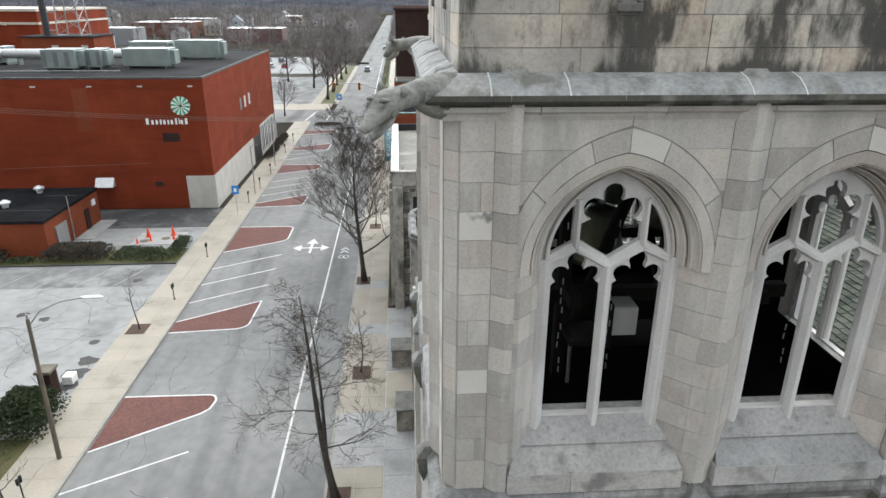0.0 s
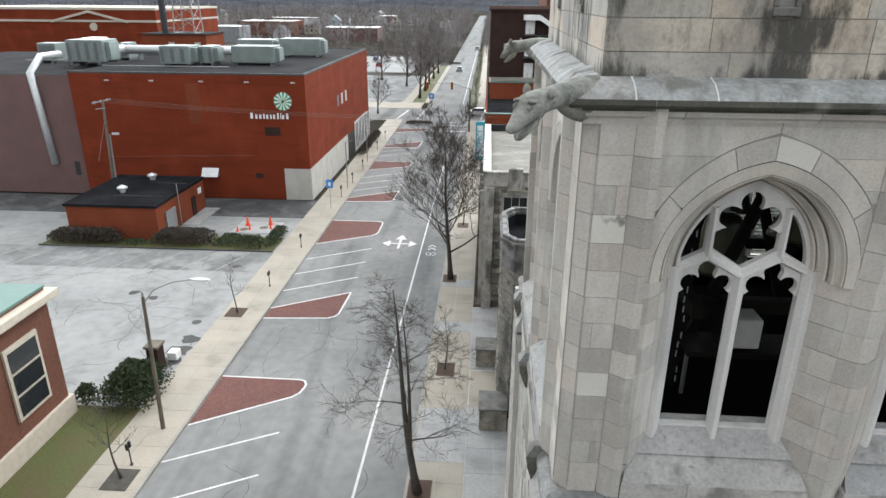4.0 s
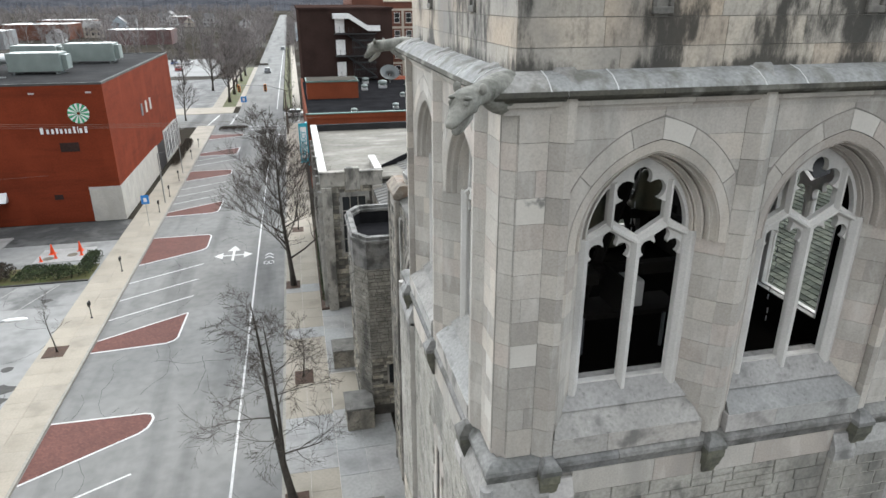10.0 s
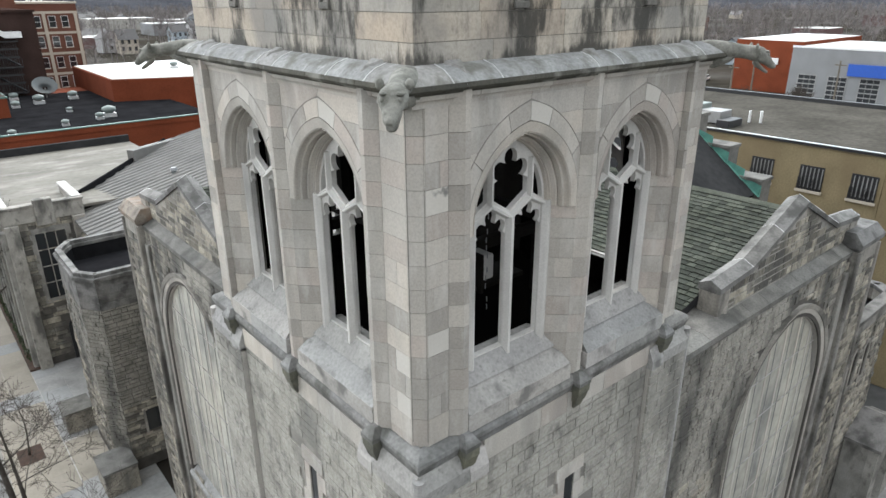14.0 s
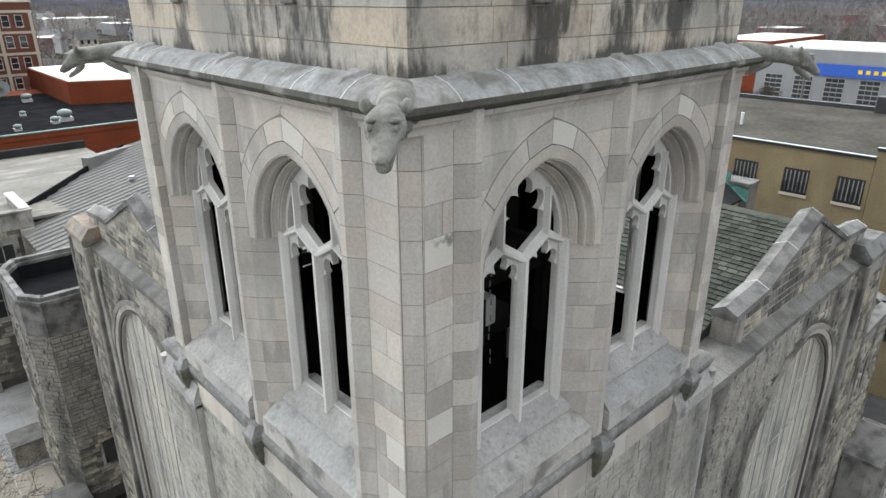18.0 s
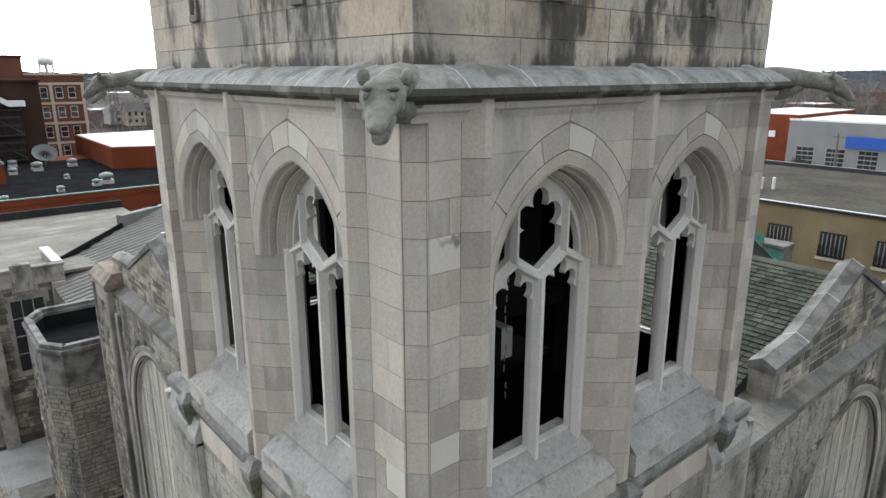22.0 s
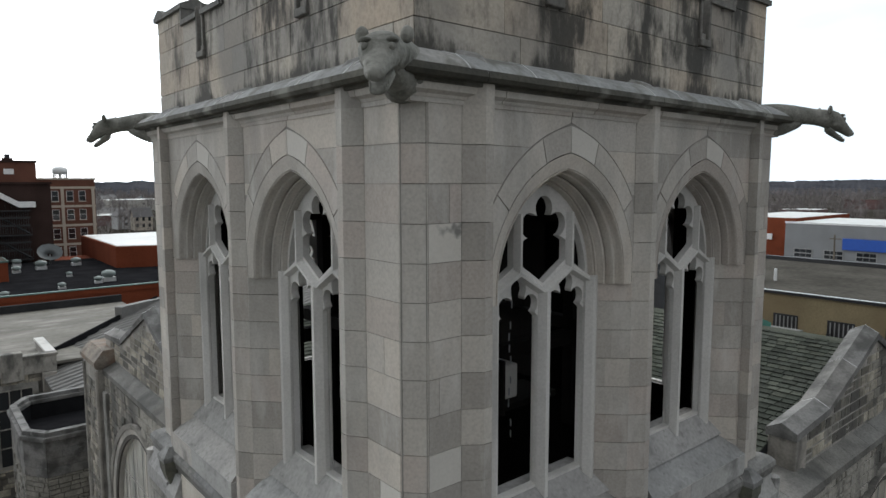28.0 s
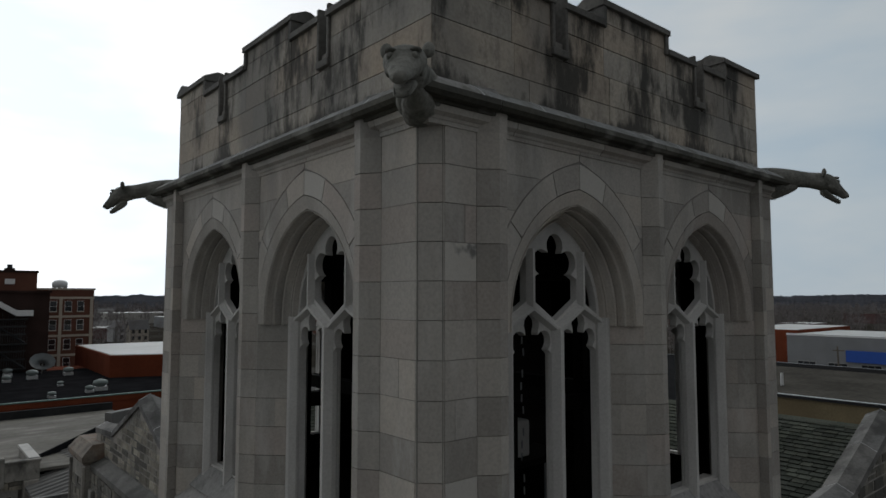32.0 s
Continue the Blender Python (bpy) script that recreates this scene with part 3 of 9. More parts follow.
class G:
    """Gathers vertices and faces, then becomes one mesh."""

    def __init__(self, m=None):
        self.v, self.f, self.m = [], [], m

    def add(self, verts, faces):
        k = len(self.v)
        self.v += [tuple(p) for p in verts]
        self.f += [tuple(i + k for i in q) for q in faces]
        return self

    def box(self, x0, x1, y0, y1, z0, z1):
        return self.prism([(x0, y0), (x1, y0), (x1, y1), (x0, y1)], z0, z1)

    def prism(self, pts, z0, z1, top=None):
        """An upright prism on a plan; top: another plan of as many points."""
        n, top = len(pts), top or pts
        return self.add([(x, y, z0) for x, y in pts] + [(x, y, z1) for x, y in top],
                        [tuple(range(n))[::-1], tuple(range(n, 2 * n))] + [(i, (i + 1) % n, n + (i + 1) % n, n + i) for i in range(n)])

    def loft(self, rings, caps=True, closed=True):
        n, k = len(rings[0]), len(rings)
        f = []
        for a in range(k - 1):
            for i in range(n if closed else n - 1):
                j = (i + 1) % n
                f.append((a * n + i, a * n + j, (a + 1) * n + j, (a + 1) * n + i))
        if caps:
            f += [tuple(range(n))[::-1], tuple(range((k - 1) * n, k * n))]
        return self.add([p for r in rings for p in r], f)

    def tube(self, path, radii, n=8, caps=True):
        rings = []
        for i, p in enumerate(path):
            a, b = Vector(path[max(i - 1, 0)]), Vector(path[min(i + 1, len(path) - 1)])
            d = (b - a).normalized()
            s = d.orthogonal().normalized() if abs(d.z) > 0.95 else d.cross(Vector((0, 0, 1))).normalized()
            t = d.cross(s)
            r = radii[i] if isinstance(radii, (list, tuple)) else radii
            rings.append([Vector(p) + (s * math.cos(2 * math.pi * j / n) + t * math.sin(2 * math.pi * j / n)) * r for j in range(n)])
        return self.loft(rings, caps)

    def ball(self, c, r, n=12, k=8, squash=(1, 1, 1)):
        rings = []
        for a in range(k + 1):
            ph = -math.pi / 2 + math.pi * (0.03 + 0.94 * a / k)
            rings.append([(c[0] + r * squash[0] * math.cos(ph) * math.cos(2 * math.pi * j / n), c[1] + r * squash[1] * math.cos(ph) * math.sin(2 * math.pi * j / n),
                           c[2] + r * squash[2] * math.sin(ph)) for j in range(n)])
        return self.loft(rings)

    def make(self, name, mat, parent=None, label="", smooth=False, bevel=0.0, fix=False):
        me = bpy.data.meshes.new(name)
        pts = [self.m @ Vector(p) for p in self.v] if self.m is not None else self.v
        me.from_pydata([tuple(p) for p in pts], [], self.f)
        if bevel > 0 or fix:
            bm = bmesh.new()
            bm.from_mesh(me)
            bmesh.ops.recalc_face_normals(bm, faces=bm.faces)
            if bevel > 0:
                bmesh.ops.bevel(bm, geom=[e for e in bm.edges if len(e.link_faces) == 2 and e.calc_face_angle(0) > 0.5], offset=bevel, segments=2, affect="EDGES", profile=0.5)
            bm.to_mesh(me)
            bm.free()
        if smooth:
            me.polygons.foreach_set("use_smooth", [True] * len(me.polygons))
        me.materials.append(mat)
        ob = new(name, me)
        if parent is not None:
            adopt(ob, parent)
        if label:
            ob["label"] = label
        return ob


def flat_shape(name, outlines, depth, mat, m, parent=None, label="", bevel=0.0):
    """A plate cut to outlines (the later ones are holes), standing in the x-z plane of m, its front at y = 0 and its back at y = depth."""
    cu = bpy.data.curves.new(name, "CURVE")
    cu.dimensions, cu.fill_mode, cu.extrude = "2D", "BOTH", depth / 2 - bevel
    cu.bevel_depth, cu.bevel_resolution = bevel, 1
    cu.offset = -bevel
    for o in outlines:
        s = cu.splines.new("POLY")
        s.points.add(len(o) - 1)
        for p, (x, z) in zip(s.points, o):
            p.co = (x, z, 0, 1)
        s.use_cyclic_u = True
    tmp = new(name, cu)
    dg = bpy.context.evaluated_depsgraph_get()
    me = bpy.data.meshes.new_from_object(tmp.evaluated_get(dg))
    bpy.data.objects.remove(tmp)
    bpy.data.curves.remove(cu)
    me.transform(m @ Matrix.Translation((0, depth / 2, 0)) @ Matrix.Rotation(radians(90), 4, "X"))
    me.materials.clear()
    me.materials.append(mat)
    me.name = name
    ob = new(name, me)
    if parent is not None:
        adopt(ob, parent)
    if label:
        ob["label"] = label
    return ob


def lettering(name, text, size, mat, m, parent=None, depth=0.02, bold=False):
    cu = bpy.data.curves.new(name, "FONT")
    cu.body, cu.size, cu.extrude = text, size, depth
    cu.offset = 0.02 * size if bold else 0
    tmp = new(name, cu)
    dg = bpy.context.evaluated_depsgraph_get()
    me = bpy.data.meshes.new_from_object(tmp.evaluated_get(dg))
    bpy.data.objects.remove(tmp)
    me.transform(m @ Matrix.Rotation(radians(90), 4, "X"))
    me.materials.clear()
    me.materials.append(mat)
    ob = new(name, me)
    return adopt(ob, parent) if parent is not None else ob


def pointed(a, r, spring, n=14, c=0.0):
    """Points of a pointed arch from the left springing over the apex to the right one: half-width a, radius r."""
    o = r - a
    top = math.acos(o / r)
    left = [(c + o - r * math.cos(top * i / n), spring + r * math.sin(top * i / n)) for i in range(n + 1)]
    right = [(2 * c - x, z) for x, z in left[:-1]][::-1]
    return left + right


def rubble(mapf, u0, u1, z0, z1, hole=None, course=(0.15, 0.26), length=(0.22, 0.62), proud=(0.004, 0.035), seed=1, edge=0.016):
    """Coursed rubble on a wall: mapf(u, out, z) gives places. Returns the vertices of one stone after another."""
    rg, out = random.Random(seed), []
    z = z0
    while z < z1 - 0.05:
        h = min(rg.uniform(*course), z1 - z)
        if z1 - z - h < 0.08:
            h = z1 - z
        u = u0
        while u < u1 - 0.03:
            w = min(rg.uniform(*length) * (0.7 if rg.random() < 0.3 else 1), u1 - u)
            if u1 - u - w < 0.1:
                w = u1 - u
            parts = [(z, h)] if rg.random() > 0.25 or h < 0.2 else [(z, h * 0.5), (z + h * 0.5, h * 0.5)]
            for zz, hh in parts:
                if hole and hole(u + w / 2, zz + hh / 2, w / 2, hh / 2):
                    continue
                p, g, b = rg.uniform(*proud), min(0.007, edge), edge
                j = [rg.uniform(-0.375, 0.375) * edge for _ in range(8)]
                a0, a1, b0, b1 = u + g, u + w - g, zz + g, zz + hh - g
                out.append([mapf(a0, -0.03, b0), mapf(a1, -0.03, b0), mapf(a1, -0.03, b1), mapf(a0, -0.03, b1),
                            mapf(a0 + b + j[0], p + j[4], b0 + b), mapf(a1 - b + j[1], p + j[5], b0 + b + j[1]), mapf(a1 - b + j[2], p + j[6], b1 - b), mapf(a0 + b + j[3], p + j[7], b1 - b + j[3])])
            u += w
        z += h
    return out


STONE_FACES = [(4, 5, 6, 7), (0, 1, 5, 4), (1, 2, 6, 5), (2, 3, 7, 6), (3, 0, 4, 7)]


def lay_stones(stones, parent, mat, near=None, limit=0, name="rubble_stone"):
    """The stones nearest to a place as parts of their own, the others joined."""
    if limit:
        order = sorted(range(len(stones)), key=lambda i: (Vector(stones[i][4]) - Vector(near)).length)
        for i in order[:limit]:
            G().add(stones[i], STONE_FACES).make(name, mat, parent)
        stones = [stones[i] for i in order[limit:]]
    if stones:
        g = G()
        for s in stones:
            g.add(s, STONE_FACES)
        tagged(g.make("rubble_stonework", mat, parent), kind="stuff")

# ---- the bell tower ----
CX, CY, HX, HY = 3.60, 9.66, 3.165, 3.30
WIN, SPRING = 1.265, 18.75                              # windows: place from the middle, springing
CZ, COURSE = 20.36, 0.3155                              # top of the ashlar and the height of a course
PIL, PROUD = 0.10, 0.115                                 # pilasters: half the front's width, how far they stand out
NAMES = ("south", "west", "north", "east")

tower = thing("bell_tower", (CX, CY, 0), "square limestone bell tower with paired pointed belfry windows and battlements", "tower")


def face_frame(k):
    """Face k's frame: x along the face, -y outwards, z up; with half its width and its distance from the middle."""
    m = Matrix.Translation((CX, CY, 0)) @ Matrix.Rotation(radians(-90 * k), 4, "Z")
    return m, (HX, HY)[k % 2], (HY, HX)[k % 2]


def course_blocks(g_make, pts, z0, z1, depth):
    """One block over the plan polyline pts (x along the face, v outwards), depth thick."""
    back = [(x, v - depth) for x, v in pts][::-1]
    g_make([(x, -v) for x, v in pts] + [(x, -v) for x, v in back], z0, z1)


def ring_x(z, r, a):
    """Half-width of a pointed ring (radius r, half-width a at the springing) at height z; 0 above the apex."""
    if z <= SPRING:
        return a
    d = r * r - (z - SPRING) ** 2
    return max(math.sqrt(d) - (r - a), 0.0) if d > 0 else 0.0


def arc_radius(a, rise):
    """The radius of a pointed arch of half-width a that rises so far."""
    return (a * a + rise * rise) / (2 * a)


def belfry_face(k):
    m, U, V = face_frame(k)
    rg = random.Random(20 + k)
    wall = G(m)
    # backing of mortar behind the blocks: piers, spandrel and the wall under the sills
    t = 0.55
    G0 = 0.006
    for a, b in ((-U + 0.02, -WIN - 1.075), (-WIN + 1.075, WIN - 1.075), (WIN + 1.075, U - 0.02)):
        x0, x1 = a, b
        wall.box(x0 + (0.13 if a < -2 else 0), x1 - (0.13 if b > 2 else 0), -(V - G0), -(V - t), 15.9, 20.5)
    for c in (-WIN, WIN):
        arc = pointed(1.09, arc_radius(1.09, 1.29), SPRING, 16, c)
        for (xa, za), (xb, zb) in zip(arc, arc[1:]):
            wall.add([(xa, -(V - G0), za), (xb, -(V - G0), zb), (xb, -(V - G0), 20.5), (xa, -(V - G0), 20.5),
                      (xa, -(V - t), za), (xb, -(V - t), zb), (xb, -(V - t), 20.5), (xa, -(V - t), 20.5)],
                     [(0, 1, 2, 3), (7, 6, 5, 4), (0, 4, 5, 1), (3, 2, 6, 7)])
        for s in (-1, 1):
            q = [(c + s * 1.08, -(V - G0)), (c + s * 1.06, -(V - G0)), (c + s * 0.775, -(V - 0.315)), (c + s * 0.88, -(V - t)), (c + s * 1.08, -(V - t))]
            wall.prism(q if s < 0 else q[::-1], 16.2, SPRING)
    # plates lining the wall's inside, their colour standing for the shade there
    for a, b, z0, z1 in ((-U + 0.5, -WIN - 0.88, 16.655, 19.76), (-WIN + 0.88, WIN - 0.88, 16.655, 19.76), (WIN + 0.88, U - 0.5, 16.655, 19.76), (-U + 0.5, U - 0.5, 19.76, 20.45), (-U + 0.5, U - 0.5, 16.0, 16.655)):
        G(m).box(a, b, -(V - 0.556), -(V - 0.60), z0, z1).make("inner_lining", M_INSIDE, tower, "inner face of the belfry wall, coloured near black for shade")
    part_wall = wall.make("belfry_wall", M_JOINT, tower, "belfry wall of smooth limestone ashlar, " + NAMES[k] + " side", fix=True)
    seen = k in (0, 1)
    joined = G(m)

    def block(pts, z0, z1, depth=0.2, mat=M_ASHLAR, front=None):
        zz0, zz1 = z0 + 0.003, z1 - 0.003
        o = rg.uniform(-0.001, 0.003)
        pts = [(x, v + o) for x, v in pts]
        if seen:
            g = G(m)
            course_blocks(g.prism, pts, zz0, zz1, depth)
            g.make("ashlar_block", mat, part_wall, fix=True)
        else:
            course_blocks(joined.prism, pts, zz0, zz1, depth)

    g = 0.003
    n = 14
    e1 = U - 2.65                       # the corner pier's face beside the pilaster
    ch = 0.165
    for i in range(n):
        z1 = CZ - COURSE * i
        z0 = z1 - COURSE
        # corner piers with a chamfered corner; the courses of neighbouring faces meet on the chamfer
        for s in (-1, 1):
            e = -U + ch
            cut = e + (0.20 if i % 2 else 0.40) * 0.55
            inner = -(2.65)
            cells = [(e, cut), (cut, inner)] if (i * 3 + k + s) % 5 == 0 else [(e, inner)]
            if i % 4 == 1:
                cells = [(e, inner)]
            if (k, s, i) in ((0, -1, 3), (0, -1, 9)):
                cells = [(e, inner)]
            if (k, s, i) in ((1, 1, 10), (1, 1, 12)):
                cells = [(e, e + 0.30), (e + 0.30, inner)]
            for a, b in cells:
                mat = M_ASHLAR
                if (k, s, i) == (0, -1, 9) and b == cells[-1][1]:
                    mat = M_PALE
                if (k, s, i) in ((1, 1, 10), (1, 1, 12)) and a == cells[0][0]:
                    mat = M_PALE
                if (k, s, i) == (0, -1, 3) and b == cells[-1][1]:
                    mat = M_PALE_STAINED
                pts = [(a + g, V), (b - g, V)]
                if s > 0:
                    pts = [(-x, v) for x, v in pts][::-1]
                block(pts, z0, z1, 0.12, mat)
            if s < 0:                   # the chamfer stone of this corner
                v = V
                block([(-U + 0.001, v - ch), (-U + ch - g, v)], z0, z1, 0.10)
            # pilaster beside the pier: splayed side, narrow front, return
            w = 0.16
            pts = [(-2.65 + g, V), (-2.65 + w, V + PROUD), (-2.65 + w + 0.09, V + PROUD), (-2.65 + w + 0.09, V - 0.02)]
            lo = z0 if i < n - 1 else 15.83
            if s > 0:
                pts = [(-x, v) for x, v in pts][::-1]
            block(pts, lo, z1, 0.16)
        # middle pilaster
        pts = [(-0.20, V), (-0.045, V + PROUD), (0.045, V + PROUD), (0.20, V)]
        block(pts, z0 if i < n - 1 else 15.83, z1, 0.16)
        # flat wall and splayed jambs beside each window, under the springing
        for c in (-WIN, WIN):
            for s in (-1, 1):
                a_out = 1.12 if s * c > 0 else 1.062
                if z0 < SPRING - 0.1:
                    zb, z1 = max(z0, 16.05), min(CZ - COURSE * i, SPRING - 0.088)
                    if zb < z1 - 0.02:
                        flat = [(c + s * a_out, V), (c + s * 1.05, V), (c + s * 0.755, V - 0.302)]
                        mid = 0.45 + 0.25 * rg.random()
                        p = (c + s * (1.05 - 0.295 * mid), V - 0.302 * mid)
                        if s > 0:
                            one, two = [p, flat[1], flat[0]], [flat[2], p]
                        else:
                            one, two = [flat[0], flat[1], p], [p, flat[2]]
                        if rg.random() < 0.45:
                            block(one, zb, min(z1, SPRING), 0.10)
                            block(two, zb, min(z1, SPRING), 0.10)
                        else:
                            block([flat[2], flat[1], flat[0]] if s > 0 else flat, zb, min(z1, SPRING), 0.10)
    # spandrels: blocks cut to the ring of voussoirs, two courses at a time
    ro, ao = 1.558, 1.264
    zs = [18.78, 19.10, 19.41, 19.73, 20.05, 20.36]
    for c in (-WIN, WIN):
        for z0, z1 in zip(zs, zs[1:]):
            for s in (-1, 1):
                edge = 2.39 if s * c > 0 else 0.205
                xe = s * (edge - WIN) if s * c > 0 else -s * 0.0 + s * (WIN - edge)
                xo = abs(xe)
                zz = [z0 + (z1 - z0) * j / 5 for j in range(6)]
                inn = [ring_x(z, ro, ao) for z in zz]
                rows = [(z, x) for z, x in zip(zz, inn) if x < xo - 0.01]
                if len(rows) < 2:
                    continue
                poly = [(c + s * x, z) for z, x in rows] + [(c + s * xo, rows[-1][0]), (c + s * xo, rows[0][0])]
                gg = G(m) if seen else joined
                vv = [(x, -(V + 0.001), z) for x, z in poly] + [(x, -(V - 0.1), z) for x, z in poly]
                q = len(poly)
                cen = (sum(x for x, z in poly) / q, sum(z for x, z in poly) / q)
                vv = [(cen[0] + (x - cen[0]) * 0.99, y, cen[1] + (z - cen[1]) * 0.985) for x, y, z in vv]
                gg.add(vv, [tuple(range(q)), tuple(range(q, 2 * q))[::-1]] + [(j, q + j, q + (j + 1) % q, (j + 1) % q) for j in range(q)])
                if seen:
                    gg.make("spandrel_block", M_ASHLAR, part_wall, fix=True)
    if not seen:
        tagged(joined.make("ashlar_stonework", M_ASHLAR, part_wall, fix=True), kind="stuff")
    return part_wall


def cusped(c, half, z0, spring, lobes=3, top=None):
    """The outline of a light with a cusped head: round lobes about the springing, joined by points."""
    h = half
    pts = [(c - h, z0), (c - h, spring - 0.02)]
    ctr = [(c - 0.175, spring + 0.12, 0.105), (c, spring + 0.28, 0.11), (c + 0.175, spring + 0.12, 0.105)]
    spans = [(235, 35), (215, -35), (145, -55)]
    pts.append((c - h + 0.05, spring + 0.02))
    for (x, z, r), (a0, a1) in zip(ctr, spans):
        for j in range(9):
            a = radians(a0 + (a1 - a0) * j / 8)
            pts.append((x + r * math.cos(a), z + r * math.sin(a)))
    pts.append((c + h - 0.05, spring + 0.02))
    pts += [(c + h, spring - 0.02), (c + h, z0)]
    return pts


def belfry_window(k, c, number):
    m, U, V = face_frame(k)
    win = thing("window_%d" % number, m @ Vector((c, -V, 16.0)), "pointed two-light belfry window with cusped limestone tracery, unglazed and dark inside", "window", kind="structure")
    mm = m @ Matrix.Translation((c, 0, 0))
    # voussoirs
    ro, ri = 1.548, 1.287
    o, oo = 0.213, 0.294
    for s in (-1, 1):
        cuts = [0.0, 0.44, 0.80, 1.0] if s < 0 else [0.0, 0.40, 0.79, 1.0]
        edge = WIN - 0.21 if s * c < 0 else 2.385 - WIN      # the pilasters cut the ring off
        for a, b in zip(cuts, cuts[1:]):
            last = b == 1.0
            outer, inner = [], []
            for j in range(7):
                t = (a + (b - a) * j / 6)
                th_o = math.acos(oo / ro) * t
                th_i = math.acos(o / ri) * t
                outer.append((s * min(ro * math.cos(th_o) - oo, edge), SPRING + ro * math.sin(th_o)))
                inner.append((s * min(ri * math.cos(th_i) - o, edge - 0.004), SPRING + ri * math.sin(th_i)))
            if a == 0.0:
                outer.insert(0, (s * edge, SPRING - 0.084))
                inner.insert(0, (inner[0][0], SPRING - 0.084))
            poly = outer + inner[::-1]
            cx, cz = sum(p[0] for p in poly) / len(poly), sum(p[1] for p in poly) / len(poly)
            f = 0.982
            poly = [(cx + (x - cx) * f, cz + (z - cz) * f) for x, z in poly]
            g = G(mm)
            y0, y1 = -(V + 0.003), -(V - 0.14)
            q = len(poly)
            g.add([(x, y0, z) for x, z in poly] + [(x, y1, z) for x, z in poly], [tuple(range(q)), tuple(range(q, 2 * q))[::-1]] + [(j, q + j, q + (j + 1) % q, (j + 1) % q) for j in range(q)])
            g.make("voussoir", M_PALE if last and s > 0 else M_ASHLAR, win, fix=True)
    # moulded reveal of the arch: hollows and rolls stepping back to the tracery
    prof = [(1.068, -0.002), (0.958, 0.028), (0.954, 0.060), (0.949, 0.060), (0.945, 0.030), (0.936, 0.028), (0.930, 0.040), (0.926, 0.085), (0.914, 0.112), (0.898, 0.116), (0.884, 0.104), (0.874, 0.106), (0.868, 0.118), (0.866, 0.290), (0.854, 0.290),
            (0.851, 0.205), (0.842, 0.188), (0.828, 0.184), (0.814, 0.194), (0.806, 0.225), (0.792, 0.262), (0.774, 0.268), (0.760, 0.256), (0.757, 0.345), (0.746, 0.345), (0.743, 0.262), (0.732, 0.256), (0.722, 0.264), (0.716, 0.335), (0.83, 0.54)]
    rings = []
    for w, back in prof:
        rise = 1.12 + (w - 0.955) * (1.26 if w > 0.955 else 0.56)
        arc = pointed(w, arc_radius(w, rise), SPRING, 22)
        rings.append([(x, -(V - back), z) for x, z in [(arc[0][0], SPRING - 0.09)] + arc + [(arc[-1][0], SPRING - 0.09)]])
    G(mm).loft(rings, caps=False, closed=False).make("arch_moulding", M_ASHLAR, win, "moulded arch reveal", smooth=False, fix=True)
    # tracery
    zb, hw = 16.62, 0.75
    rt = 1.055
    outer = [(-hw, zb)] + pointed(hw, rt, SPRING - 0.02, 14) + [(hw, zb)]
    mw, jw = 0.055, 0.09
    lc = (hw - jw + mw) / 2
    lh = (hw - jw - mw) / 2
    holes = [cusped(s * lc, lh, zb + 0.03, 18.42) for s in (-1, 1)]
    vb = 0.385                         # the upright bars over the lights
    lo = 0.125
    holes.append([(-0.345, 18.95), (0, 18.735), (0.345, 18.95), (0.345, 19.15), (0.27, 19.19)]
                 + [(0.205 + lo * math.cos(radians(a)), 19.32 + lo * math.sin(radians(a))) for a in range(-75, 106, 20)]
                 + [(lo * math.cos(radians(a)), 19.485 + lo * math.sin(radians(a))) for a in range(-35, 216, 25)]
                 + [(-0.205 + lo * math.cos(radians(a)), 19.32 + lo * math.sin(radians(a))) for a in range(75, 256, 20)] + [(-0.27, 19.19), (-0.345, 19.15)])
    for s in (-1, 1):
        side = [(s * 0.425, 18.93), (s * 0.672, 18.79)]
        for z in [18.86 + 0.06 * q for q in range(9)]:
            x = ring_x(z + 0.02, rt - 0.07, hw - 0.07)
            if x > 0.435:
                side.append((s * x, z))
        side.append((s * 0.425, side[-1][1] + 0.03))
        holes.append(side)
    flat_shape("tracery", [outer] + holes, 0.085, M_TRACERY, mm @ Matrix.Translation((0, -(V - 0.325), 0)), win, "pale cusped limestone tracery")
    # mullion, jamb shafts and the ribs that stand before the tracery
    g = G(mm)
    f = V - 0.24
    g.prism([(-0.025, -f), (0.025, -f), (0.07, -(f - 0.08)), (0.07, -(f - 0.13)), (0.03, -(f - 0.20)), (-0.03, -(f - 0.20)), (-0.07, -(f - 0.13)), (-0.07, -(f - 0.08))], 16.50, 18.66)
    g.make("mullion", M_TRACERY, win, "chamfered limestone mullion", fix=True)
    for s in (-1, 1):
        g = G(mm)
        q = [(s * 0.80, -(V - 0.25)), (s * 0.735, -(V - 0.225)), (s * 0.71, -(V - 0.235)), (s * 0.652, -(V - 0.295)), (s * 0.652, -(V - 0.325)), (s * 0.70, -(V - 0.37)), (s * 0.80, -(V - 0.40))]
        g.prism(q, 16.50, SPRING)
        g.make("jamb_shaft", M_TRACERY, win, fix=True)
    rib = G(mm)
    peak = [(-0.72, 18.70), (-vb, 18.86), (0, 18.64), (vb, 18.86), (0.72, 18.70)]
    y0, y1 = -(V - 0.26), -(V - 0.33)
    for (xa, za), (xb, zb2) in zip(peak, peak[1:]):
        rib.loft([[(x, y0, z + 0.016), (x, y0, z - 0.016), (x, y1, z - 0.05), (x, y1, z + 0.065)] for x, z in ((xa, za), (xb, zb2))])
